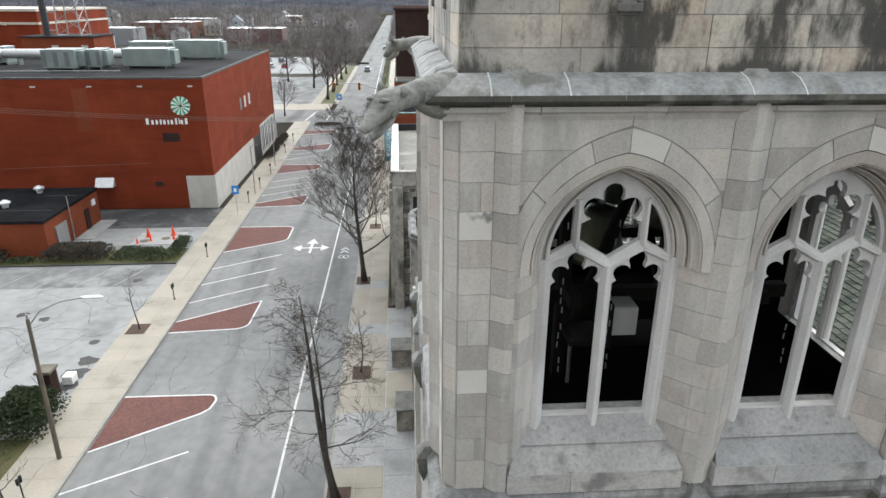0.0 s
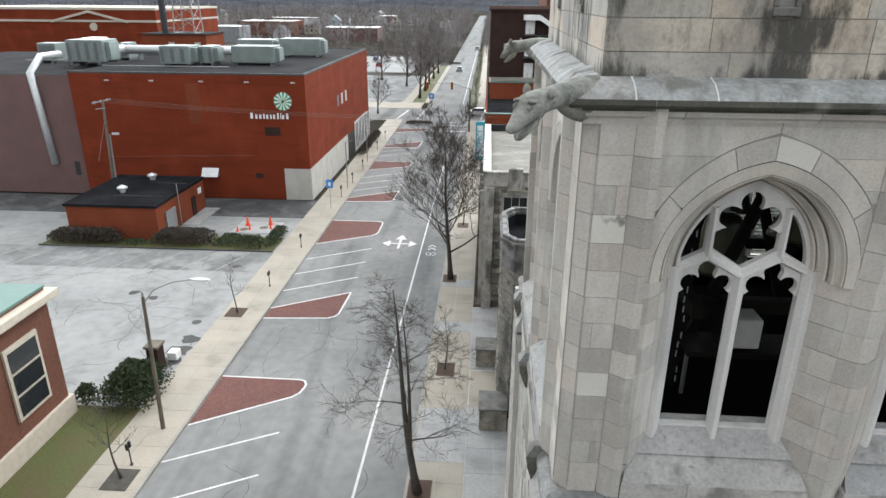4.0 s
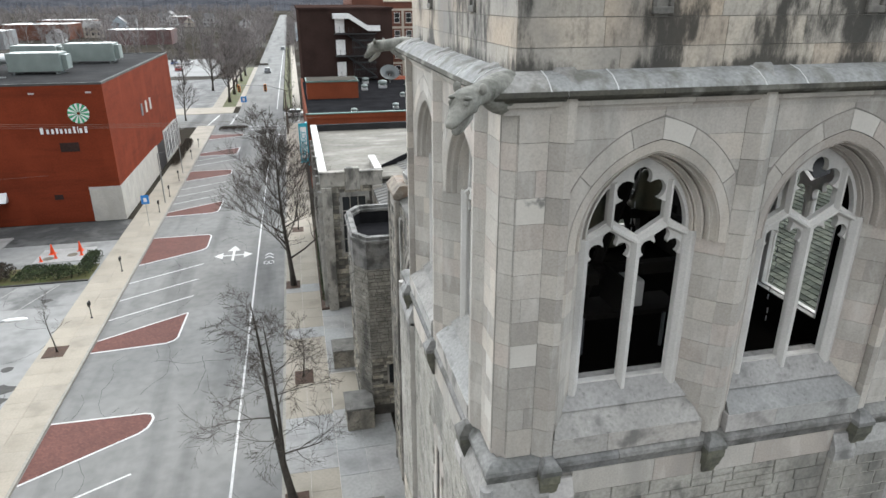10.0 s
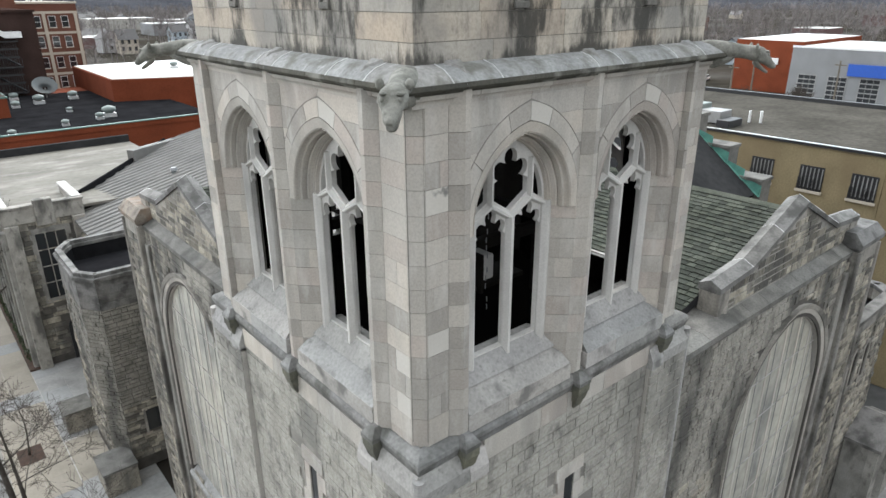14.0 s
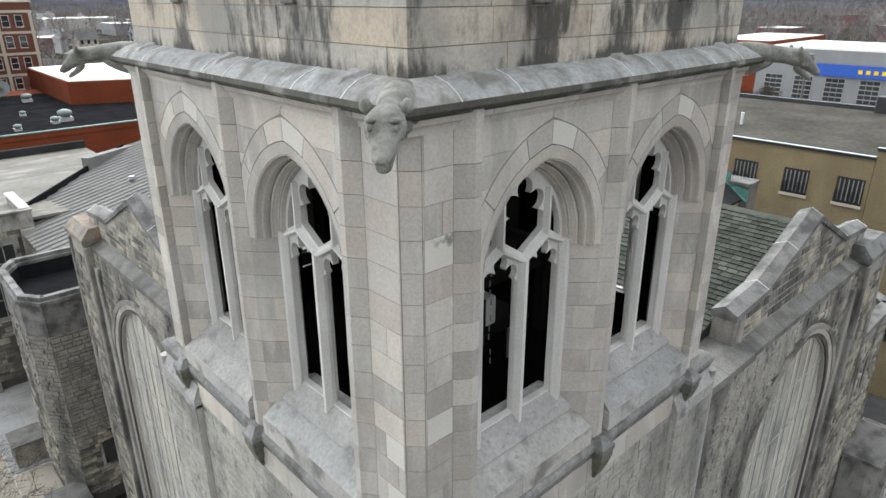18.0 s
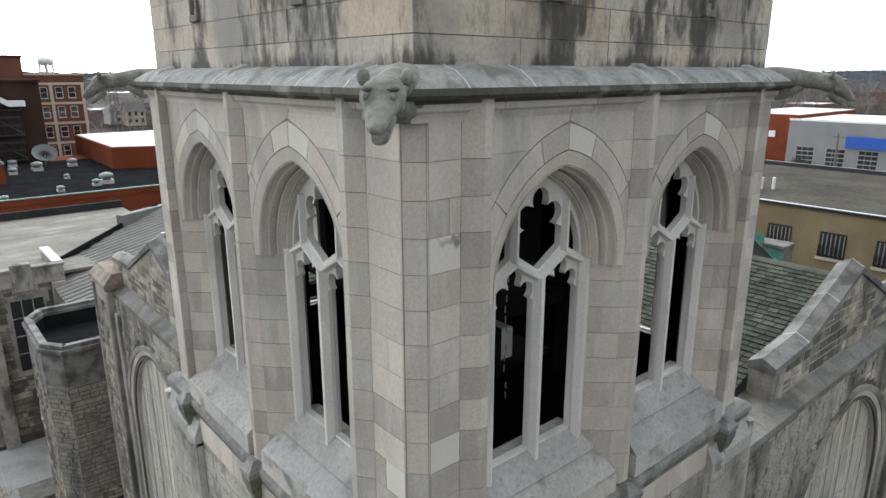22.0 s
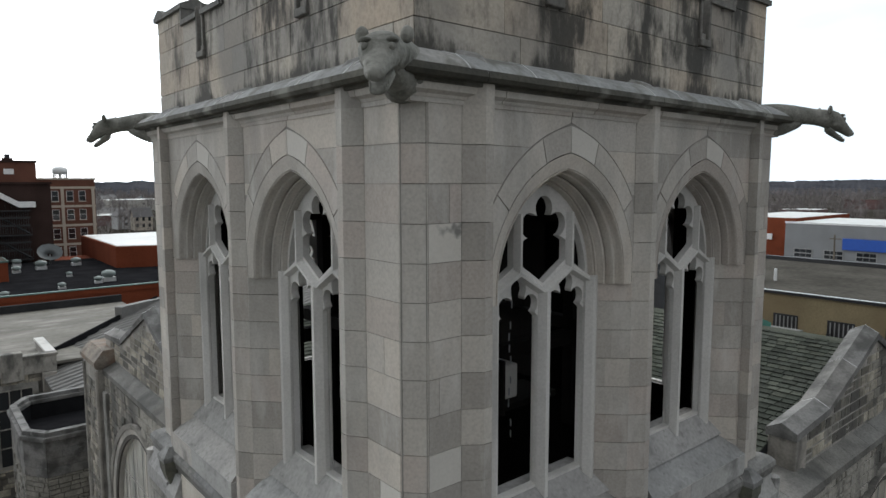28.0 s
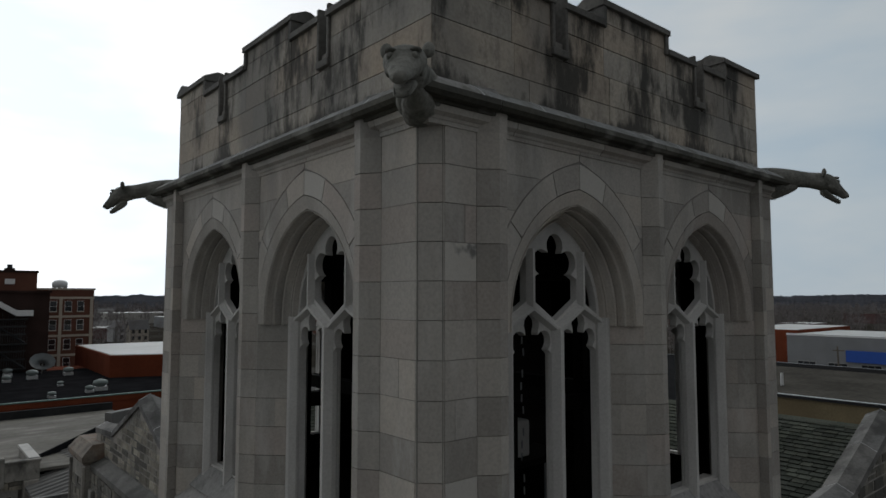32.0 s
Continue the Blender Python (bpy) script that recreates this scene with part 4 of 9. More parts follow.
    for s in (-1, 1):
        x = s * vb
        rib.loft([[(x - 0.014, y0, z), (x + 0.014, y0, z), (x + 0.042, y1, z), (x - 0.042, y1, z)] for z in (18.86, 19.44)])
    rib.make("tracery_rib", M_TRACERY, win, fix=True)
    # stepped, sloping sill
    x0, x1 = (-1.03, 1.06) if c < 0 else (-1.06, 1.03)
    lo, hi = (-2.39 - c, -0.20 - c) if c < 0 else (0.20 - c, 2.39 - c)
    steps = (("upper_sill", [(V - 0.56, 16.64), (V - 0.32, 16.62), (V - 0.12, 16.345), (V - 0.56, 16.2)], -0.72, 0.72, -0.93, 0.93),
             ("lower_sill", [(V - 0.5, 16.28), (V - 0.15, 16.32), (V + 0.115, 16.09), (V + 0.115, 15.99), (V - 0.5, 15.9)], -0.90, 0.90, lo + 0.02, hi - 0.02))
    for nm, pr, a0, a1, b0, b1 in steps:
        g = G(mm)
        va, vb2 = pr[0][0], max(p[0] for p in pr)
        def ext(v, e0, e1):
            t = (v - va) / (vb2 - va)
            return e0 + (e1 - e0) * t
        g.loft([[(ext(v, a0, b0), -v, z) for v, z in pr], [(ext(v, a1, b1), -v, z) for v, z in pr]])
        g.make(nm, M_SILL, win, "weathered sloping limestone sill", fix=True)
    cut = lo + (hi - lo) * 0.36
    for a, b in ((lo, cut), (cut, hi)):
        g = G(mm)
        g.box(a + 0.004, b - 0.004, -(V + 0.123), -(V - 0.2), 15.81, 16.085)
        g.make("sill_band", M_SILLBAND, win, fix=True)
    return win


faces = [belfry_face(k) for k in range(4)]
number = 1
for k in range(4):
    for c in (-WIN, WIN):
        belfry_window(k, c, number)
        number += 1


def band(name, prof, mat, parent, cuts, label="", joint=0.004, lead=False, corner=0.0):
    """A moulding round the tower: prof = (outwards from the face, z). Cut into stones along each face, mitred at the corners."""
    for k in range(4):
        m, U, V = face_frame(k)
        us = [-1.0] + list(cuts) + [1.0]
        for a, b in zip(us, us[1:]):
            rings = []
            for t, end in ((a, -1), (b, 1)):
                ring = []
                for d, z in prof:
                    if abs(t) == 1.0:
                        ring.append((t * (U + d), -(V + d), z))
                    else:
                        ring.append((t * U - end * joint, -(V + d), z))
                rings.append(ring)
            G(m).loft(rings).make(name, mat, parent, label, fix=True)
            if lead and abs(b) < 1 and k < 2:
                off = [(d + 0.004, z + 0.004) for d, z in prof[:4]]
                G(m).loft([[(b * U - 0.007, -(V + d), z) for d, z in off], [(b * U + 0.007, -(V + d), z) for d, z in off]]).make("lead_joint", M_LEAD, parent, "pale pointed joint", fix=True)


# cornice: bed mould, soffit, drip lip and a sloping top running back under the parapet
cornice = thing("cornice", (CX, CY, 20.3), "weathered limestone cornice round the tower with pale pointed joints", "cornice")
band("cornice_stone", [(-0.17, 20.80), (0.0, 20.75), (0.12, 20.675), (0.183, 20.612), (0.19, 20.565), (0.165, 20.54), (0.10, 20.535), (0.095, 20.50), (-0.2, 20.50)], M_CORNICE, cornice,
     (-0.86, -0.62, -0.05, 0.12, 0.55, 0.80), lead=True)
# dark band: a mossy lip with the hollow's shadow line painted in
band("drip_lip", [(0.10, 20.612), (0.186, 20.618), (0.198, 20.565), (0.172, 20.533), (0.104, 20.528), (0.10, 20.498), (0.06, 20.498), (0.06, 20.60)], M_LIP, cornice, (-0.8, -0.45, 0.0, 0.4, 0.75), "dark mossy drip edge with the hollow's shadow in its colour")
band("bed_mould", [(-0.2, 20.502), (0.082, 20.502), (0.07, 20.445), (0.03, 20.42), (0.02, 20.395), (-0.2, 20.395)], M_ASHLAR, cornice, (-0.7, -0.3, 0.05, 0.45, 0.8))
band("frieze_stone", [(-0.2, 20.397), (0.012, 20.397), (0.012, 20.355), (-0.2, 20.355)], M_ASHLAR, cornice, (-0.75, -0.4, 0.0, 0.4, 0.75))
for k in range(4):
    m, U, V = face_frame(k)
    for u in (-2.45, 0.0, 2.45):       # capitals of the pilasters breaking into the cornice
        g = G(m)
        pl = [(-0.20, V - 0.02), (-0.20, V), (-0.05, V + PROUD + 0.004), (0.05, V + PROUD + 0.004), (0.20, V), (0.20, V - 0.02)]
        if u < 0:
            pl = [(-0.2, V - 0.02), (-0.2, V), (-0.04, V + PROUD + 0.004), (0.055, V + PROUD + 0.004), (0.055, V - 0.02)]
        if u > 0:
            pl = [(-0.055, V - 0.02), (-0.055, V + PROUD + 0.004), (0.04, V + PROUD + 0.004), (0.2, V), (0.2, V - 0.02)]
        g.prism([(u + x, -v) for x, v in pl], 20.357, 20.53)
        g.make("pilaster_head", M_ASHLAR, cornice, fix=True)
        g = G(m)                       # small flat wedge on the cornice slope
        g.loft([[(u - 0.15, -(V - 0.15), 20.79), (u + 0.15, -(V - 0.15), 20.79), (u + 0.015, -(V + 0.09), 20.69), (u - 0.015, -(V + 0.09), 20.69)],
                [(u - 0.11, -(V - 0.15), 20.83), (u + 0.11, -(V - 0.15), 20.83), (u + 0.012, -(V + 0.02), 20.765), (u - 0.012, -(V + 0.02), 20.765)]])
        g.make("weathering_stone", M_CORNICE, cornice, fix=True)

# string course under the sills, with the corbels that carry the pilasters
string = thing("string_course", (CX, CY, 15.5), "dark weathered limestone string course under the belfry sills", "string course")
band("string_stone", [(-0.05, 15.835), (0.03, 15.83), (0.09, 15.80), (0.150, 15.74), (0.158, 15.68), (0.135, 15.63), (0.112, 15.54), (-0.05, 15.54)], M_STRING, string, (-0.8, -0.45, 0.0, 0.38, 0.72))
for k in range(4):
    m, U, V = face_frame(k)
    for u in (-2.45, 0.0, 2.45):
        corbel = thing("corbel", m @ Vector((u, -V - 0.2, 15.2)), "mossy dark carved limestone corbel below the string course", "corbel", "corbels round the tower")
        g = G(m)
        g.loft([[(u - s, -(V - 0.0), z), (u + s, -(V - 0.0), z), (u + s, -(V + d), z), (u - s, -(V + d), z)]
                for s, d, z in ((0.075, 0.14, 15.18), (0.095, 0.16, 15.21), (0.095, 0.20, 15.32), (0.12, 0.21, 15.34), (0.12, 0.26, 15.50), (0.135, 0.27, 15.52), (0.135, 0.275, 15.66))])
        g.make("bracket", M_CORBEL, corbel, fix=True)
        g = G(m)
        g.loft([[(u - s, -(V + 0.0), z), (u + s, -(V + 0.0), z), (u + s, -(V + d), z), (u - s, -(V + d), z)] for s, d, z in ((0.145, 0.29, 15.662), (0.145, 0.29, 15.73), (0.06, 0.18, 15.86))])
        g.make("abacus", M_STRING, corbel, fix=True)
    g = G(m)                            # foot of the corner pier, spreading onto the string course
    g.prism([(-U + 0.165, -V), (-2.66, -V), (-2.66, -(V - 0.2)), (-U + 0.165, -(V - 0.2))], 15.76, 15.96)
    g.make("pier_foot", M_ASHLAR, string, fix=True)
    g = G(m)
    g.prism([(2.66, -V), (U - 0.165, -V), (U - 0.001, -(V - 0.165)), (U - 0.2, -(V - 0.3)), (2.66, -(V - 0.2))], 15.76, 15.96)
    g.make("pier_foot", M_ASHLAR, string, fix=True)

# ---- parapet: battlements with slots and moulded copings ----
parapet = thing("parapet", (CX, CY, 20.9), "weathered limestone battlemented parapet with black lichen streaks", "parapet")
PIN, PT, PLOW, PHIGH = 0.156, 0.34, 21.94, 22.13


def battlement(k):
    m, U, V = face_frame(k)
    P, Q = U - PIN, V - PIN
    rg = random.Random(50 + k)
    segs = [(-P + 0.02, -2.05, PHIGH), (-2.05, -1.45, PLOW), (-1.45, -1.29, 21.54), (-1.29, -0.62, PLOW), (-0.62, 0.62, PHIGH), (0.62, 1.29, PLOW), (1.29, 1.45, 21.54), (1.45, 2.05, PLOW), (2.05, P - 0.02, PHIGH)]
    outline = [(-P + 0.02, 20.74)]
    for a, b, h in segs:
        outline += [(a, h - 0.02), (b, h - 0.02)]
    outline.append((P - 0.02, 20.74))
    wall = flat_shape("parapet_wall", [outline], PT - 0.008, M_JOINT, m @ Matrix.Translation((0, -(Q - 0.008), 0)), parapet)
    zs = [20.75, 21.03, 21.34, 21.65, PLOW, PHIGH]
    for i, (z0, z1) in enumerate(zip(zs, zs[1:])):
        u = -P
        while u < P - 0.02:
            w = rg.uniform(0.9, 1.5)
            stop = [e for e in (-2.05, -1.45, -1.29, -0.62, 0.62, 1.29, 1.45, 2.05, P) if e > u + 0.01] if z1 > 21.5 else [P]
            e = min(u + w, stop[0])
            if stop[0] - e < 0.25:
                e = stop[0]
            mid = (u + e) / 2
            high = abs(mid) > 2.05 or abs(mid) < 0.62
            slot = 1.29 < abs(mid) < 1.45
            if not (z0 >= PLOW - 0.01 and not high) and not (slot and z1 > 21.55):
                g = G(m)
                o = rg.uniform(0, 0.006)
                g.box(u + 0.004, e - 0.004, -(Q + o), -(Q - 0.1), z0 + 0.004, z1 - 0.004)
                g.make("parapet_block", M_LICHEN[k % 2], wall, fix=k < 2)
            u = e

    def cap(a, b, h, ends=(True, True)):
        o = 0.05
        a2, b2 = a - (o if ends[0] else 0), b + (o if ends[1] else 0)
        g = G(m)
        g.loft([[(x, -(Q + o), h - 0.02), (x, -(Q + o), h + 0.045), (x, -(Q - PT / 2 + 0.03), h + 0.13), (x, -(Q - PT / 2 - 0.03), h + 0.13), (x, -(Q - PT - o), h + 0.045), (x, -(Q - PT - o), h - 0.02)]
                for x in (a2, b2)])
        g.make("coping", M_CAP, parapet, "dark lichened coping stone", fix=True)
    c = 0.0 if k % 2 == 0 else PT + 0.056
    cap(-P + c, -2.05, PHIGH, (not c, True))
    cap(-0.62, 0.62, PHIGH)
    cap(2.05, P - c, PHIGH, (True, not c))
    for a, b in ((-2.03, -1.45), (-1.29, -0.64), (0.64, 1.29), (1.45, 2.03)):
        cap(a, b, PLOW - 0.04, (False, False))
    for s in (-1.37, 1.37):
        g = G(m)                        # frame round the slot
        for x in (s - 0.125, s + 0.075):
            g.box(x, x + 0.05, -(Q + 0.035), -(Q - 0.25), 21.44, 22.02)
        g.box(s - 0.125, s + 0.125, -(Q + 0.045), -(Q - 0.25), 21.36, 21.442)
        g.make("slot_frame", M_CAP, parapet, "moulded frame of a narrow slot", bevel=0.012)
    for s in (-1, 1):                   # stepped uprights at the merlons' ends
        for x in (-2.05, 0.62):
            g = G(m)
            xx = x if s < 0 else -x
            g.box(xx - 0.03, xx + 0.03, -(Q + 0.035), -(Q - PT), PLOW - 0.06, PHIGH + 0.02)
            g.make("merlon_edge", M_CAP, parapet, fix=True)


for k in range(4):
    battlement(k)
roof = G()
roof.box(CX - HX + 0.4, CX + HX - 0.4, CY - HY + 0.4, CY + HY - 0.4, 20.70, 20.85)
roof.make("tower_roof", M_ROOFDARK, tower, "flat dark roof deck behind the parapet")

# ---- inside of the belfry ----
G().box(CX - HX + 0.5, CX + HX - 0.5, CY - HY + 0.5, CY + HY - 0.5, 16.0, 16.18).make("belfry_floor", M_INSIDE, tower, "belfry floor, coloured near black for shade")
G().box(CX - HX + 0.45, CX + HX - 0.45, CY - HY + 0.45, CY + HY - 0.45, 20.42, 20.69).make("belfry_ceiling", M_INSIDE, tower, "belfry ceiling, coloured near black for shade")
bell_frame = thing("timber_framework", (CX, CY, 16.18), "timber and steel bell frame in the belfry, near black for shade", "bell frame")
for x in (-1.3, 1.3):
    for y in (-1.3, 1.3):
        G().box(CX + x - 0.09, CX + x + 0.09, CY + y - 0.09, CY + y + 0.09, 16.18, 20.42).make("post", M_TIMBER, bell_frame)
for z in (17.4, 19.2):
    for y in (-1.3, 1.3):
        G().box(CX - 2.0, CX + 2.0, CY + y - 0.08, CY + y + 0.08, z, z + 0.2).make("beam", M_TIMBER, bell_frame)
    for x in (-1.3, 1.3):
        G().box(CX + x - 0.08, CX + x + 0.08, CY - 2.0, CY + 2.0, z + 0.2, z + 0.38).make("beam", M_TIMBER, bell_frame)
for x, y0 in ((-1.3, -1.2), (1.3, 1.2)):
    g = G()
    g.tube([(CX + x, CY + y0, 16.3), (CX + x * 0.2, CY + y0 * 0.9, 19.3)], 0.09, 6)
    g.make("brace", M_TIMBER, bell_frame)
for i, (x, y, z, r) in enumerate(((-0.55, -0.4, 18.2, 0.5), (0.75, 0.2, 18.4, 0.38), (0.1, 1.0, 18.5, 0.3))):
    bell = thing("bell", (CX + x, CY + y, z - r), "dark bronze bell hung in the belfry", "bell", "bells in the belfry")
    g = G()
    g.loft([[(CX + x + r * q * math.cos(a * math.pi / 10), CY + y + r * q * math.sin(a * math.pi / 10), z + r * h) for a in range(20)]
            for q, h in ((1.0, -1.0), (0.93, -0.85), (0.74, -0.5), (0.62, 0.0), (0.55, 0.45), (0.40, 0.68), (0.12, 0.76))])
    g.make("shell", M_BELL, bell, smooth=True)
    G().tube([(CX + x, CY + y, z - r * 1.1), (CX + x, CY + y, z + r * 0.5)], r * 0.06, 8).make("clapper", M_STEEL, bell)
    G().tube([(CX + x, CY + y, z + r * 0.7), (CX + x, CY + y, 19.3)], r * 0.1, 8).make("hanger", M_STEEL, bell)
for x, y in ((2.05, 7.45), (2.72, 7.5), (4.6, 7.45), (5.2, 7.5), (1.7, 8.3), (1.7, 11.0)):
    chain = thing("hanging_chain", (x, y, 17.0), "pale steel chain hanging inside a belfry window", "chain", "chains in the belfry windows")
    z = 18.9
    while z > 16.75:
        dx = 0.02 * math.sin(z * 9)
        G().tube([(x + dx, y, z), (x + dx * 1.2, y, z - 0.085)], 0.009, 5).make("link", M_STEEL, chain)
        z -= 0.135 if int(z * 7) % 4 else 0.24
box_rack = thing("equipment_rack", (3.07, 8.0, 16.2), "pale equipment box on a steel shelf inside the belfry", "equipment box")
G().box(2.86, 3.28, 7.9, 8.3, 17.04, 17.48).make("case", M_TRACERY, box_rack, bevel=0.03)
G().box(2.3, 3.9, 7.8, 8.4, 16.95, 17.03).make("shelf", M_TIMBER, box_rack)
for x in (2.4, 3.8):
    G().tube([(x, 8.1, 16.18), (x, 8.1, 16.93)], 0.03, 6).make("leg", M_STEEL, box_rack)
# added dark board that hides the box's pale west side
G().box(2.80, 2.85, 7.70, 8.42, 16.95, 17.62).make("side_board", M_TIMBER, box_rack)
# added planks block the daylit view through the east face's northern window
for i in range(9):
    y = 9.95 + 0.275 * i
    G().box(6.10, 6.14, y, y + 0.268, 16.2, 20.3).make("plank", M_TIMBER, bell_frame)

# ---- gargoyles at the corners of the cornice ----
def gargoyle(x, y, ang):
    m = Matrix.Translation((x, y, 0)) @ Matrix.Rotation(ang, 4, "Z")
    g = G(m)
    n = 14
    prof = [(-0.42, 20.62, 0.20, 0.17), (-0.15, 20.65, 0.19, 0.17), (0.08, 20.66, 0.165, 0.15), (0.28, 20.65, 0.128, 0.125), (0.44, 20.63, 0.108, 0.112), (0.55, 20.615, 0.115, 0.118),
            (0.64, 20.60, 0.15, 0.13), (0.73, 20.58, 0.168, 0.13), (0.79, 20.535, 0.132, 0.105), (0.845, 20.485, 0.098, 0.080), (0.90, 20.435, 0.078, 0.062), (0.95, 20.395, 0.070, 0.054), (0.975, 20.378, 0.050, 0.040), (0.985, 20.372, 0.02, 0.02)]
    rings = []
    for i, (d, z, rw, rh) in enumerate(prof):
        tilt = 0.0 if i < 6 else min(0.75, 0.14 * (i - 5))
        ring = []
        for j in range(n):
            c, q = math.cos(2 * math.pi * j / n), math.sin(2 * math.pi * j / n)
            ring.append((d + rh * q * math.sin(tilt), rw * c, z + rh * q * math.cos(tilt)))
        rings.append(ring)
    g.loft(rings)
    # open lower jaw, ears, brows, eyes and nose
    g.loft([[(d, w * math.cos(2 * math.pi * j / 8), z + h * math.sin(2 * math.pi * j / 8)) for j in range(8)] for d, z, w, h in
            ((0.62, 20.48, 0.105, 0.08), (0.73, 20.40, 0.088, 0.05), (0.805, 20.34, 0.074, 0.038), (0.86, 20.305, 0.062, 0.03), (0.885, 20.295, 0.03, 0.016))])
    for s in (-1, 1):
        g.ball((0.61, s * 0.150, 20.705), 0.052, 10, 6, (0.55, 1, 1.15))
        g.ball((0.79, s * 0.085, 20.635), 0.045, 8, 6, (1.3, 1.1, 0.5))
        g.ball((0.825, s * 0.085, 20.585), 0.03, 8, 6)
        g.ball((0.975, s * 0.03, 20.385), 0.022, 6, 5)
        for q in range(3):             # teeth, cheek and shoulder
            g.ball((0.80 + 0.03 * q, s * (0.062 - 0.008 * q), 20.365 - 0.024 * q), 0.012, 6, 4, (0.8, 0.8, 1.7))
        g.ball((0.71, s * 0.115, 20.535), 0.055, 8, 6, (1.2, 0.6, 1.0))
        g.ball((-0.05, s * 0.13, 20.54), 0.10, 10, 7, (1.5, 0.7, 1.1))
    g.ball((0.955, 0, 20.405), 0.045, 8, 6, (0.8, 1.3, 0.8))
    # chest under the neck, running down onto the corner
    g.loft([[(d, w * math.cos(2 * math.pi * j / 10), z + h * math.sin(2 * math.pi * j / 10)) for j in range(10)] for d, z, w, h in
            ((-0.35, 20.47, 0.19, 0.16), (-0.02, 20.47, 0.17, 0.14), (0.16, 20.51, 0.12, 0.10), (0.34, 20.56, 0.05, 0.06))])
    ob = g.make("gargoyle", M_STATUE, None, smooth=True, fix=True)
    tagged(ob, "grey limestone beast-headed gargoyle jutting from the cornice corner", "gargoyle", "gargoyles at the tower corners")
    md = ob.modifiers.new("sub", "SUBSURF")
    md.levels = md.render_levels = 1


gargoyle(CX - HX - 0.05, CY - HY + 0.06, radians(224))
gargoyle(CX - HX, CY + HY, radians(135))
gargoyle(CX + HX, CY - HY, radians(-45))
gargoyle(CX + HX, CY + HY, radians(45))

# ---- the tower's lower stage: coursed rubble between corner buttresses ----
LOW = 0.11                              # how far it stands out from the belfry's face
shaft = thing("tower_shaft", (CX, CY, 0), "lower stage of the tower in coursed rubble limestone with corner buttresses", "tower wall")
G().box(CX - HX - LOW + 0.02, CX + HX + LOW - 0.02, CY - HY - LOW + 0.02, CY + HY + LOW - 0.02, 0, 15.545).make("shaft_wall", M_JOINT, shaft)
BUT0 = 2.08
for k in range(4):
    m, U, V = face_frame(k)
    W0 = V + LOW

    def on_wall(u, out, z, m=m, W0=W0):
        return tuple(m @ Vector((u, -(W0 + out), z)))
    slit = (0.0, 12.7, 13.75) if k == 0 else (0.35, 11.6, 13.75)

    def hole(u, z, du, dz, s=slit):
        return abs(u - s[0]) < 0.36 + du * 0.4 and s[1] - 0.2 - dz * 0.3 < z < s[2] + 0.3 + dz * 0.3
    if k < 2:
        st = rubble(on_wall, -BUT0, BUT0, 1.0, 15.16, hole, proud=(0.001, 0.007), course=(0.16, 0.30), length=(0.24, 0.80), seed=60 + k, edge=0.006)
        near = m @ Vector((-1.0 if k == 0 else 1.0, -V, 15))
        lay_stones(st, shaft, M_RUBBLE, near, 290)
        # smooth course under the string
        for a, b in ((-BUT0, -0.85), (-0.85, -0.22), (-0.22, 0.75), (0.75, BUT0)):
            G(m).box(a + 0.004, b - 0.004, -(W0 + 0.012), -(W0 - 0.05), 15.165, 15.54).make("smooth_block", M_ASHLAR, shaft)
        # slit window
        c, z0, z1 = slit
        G(m).box(c - 0.13, c + 0.13, -(W0 - 0.012), -(W0 - 0.02), z0, z1).make("slit_pane", M_GLASS, shaft, "narrow dark slit window")
        for s in (-1, 1):
            zz = z0 - 0.2
            while zz < z1 - 0.02:
                w = RNG.choice((0.30, 0.42))
                a = sorted((c + s * 0.13, c + s * w))
                G(m).box(a[0], a[1], -(W0 + 0.015), -(W0 - 0.05), zz + 0.004, min(zz + 0.33, z1 + 0.02)).make("slit_quoin", M_ASHLAR, shaft)
                zz += 0.334
        G(m).box(c - 0.36, c + 0.36, -(W0 + 0.02), -(W0 - 0.05), z1 + 0.02, z1 + 0.30).make("slit_lintel", M_ASHLAR, shaft)
    for s in (-1, 1):                   # buttress beside each corner: rubble front, sloping smooth cap
        D = 0.10
        a, b = sorted((s * BUT0, s * (U + LOW - 0.03)))
        G(m).box(a + 0.01, b - 0.0, -(W0 + D - 0.012), -(W0 - 0.05), 0, 15.10).make("buttress", M_MORTAR, shaft)
        if k < 2:
            st = rubble(lambda u, o, z: on_wall(u, o + D, z), a, b, 1.0, 15.08, proud=(0.001, 0.008), course=(0.17, 0.27), length=(0.3, 0.6), seed=70 + k * 2 + s, edge=0.007)
            lay_stones(st, shaft, M_RUBBLE, m @ Vector((s * 2.4, -V, 15)), 90)
        c0, c1 = (a, a + 0.42) if s > 0 else (b - 0.42, b)
        for e0, e1 in ((min(s * BUT0, s * (BUT0 + 0.36)), max(s * BUT0, s * (BUT0 + 0.36))),):
            g = G(m)
            g.loft([[(x, -(W0 + D + 0.02), 15.05), (x, -(W0 + D + 0.02), 15.22), (x, -(W0 + 0.02), 15.46), (x, -(W0 - 0.05), 15.46), (x, -(W0 - 0.05), 15.05)] for x in (e0, e1)])
            g.make("buttress_cap", M_SILLBAND, shaft, "pale sloping buttress cap", fix=True)
        e0, e1 = sorted((s * (BUT0 + 0.36), s * (U + LOW)))
        g = G(m)
        g.loft([[(x, -(W0 + D + 0.01), 15.08), (x, -(W0 + D + 0.01), 15.30), (x, -(W0 + 0.01), 15.54), (x, -(W0 - 0.05), 15.54), (x, -(W0 - 0.05), 15.08)] for x in (e0, e1)])
        g.make("buttress_head", M_SILL, shaft, fix=True)
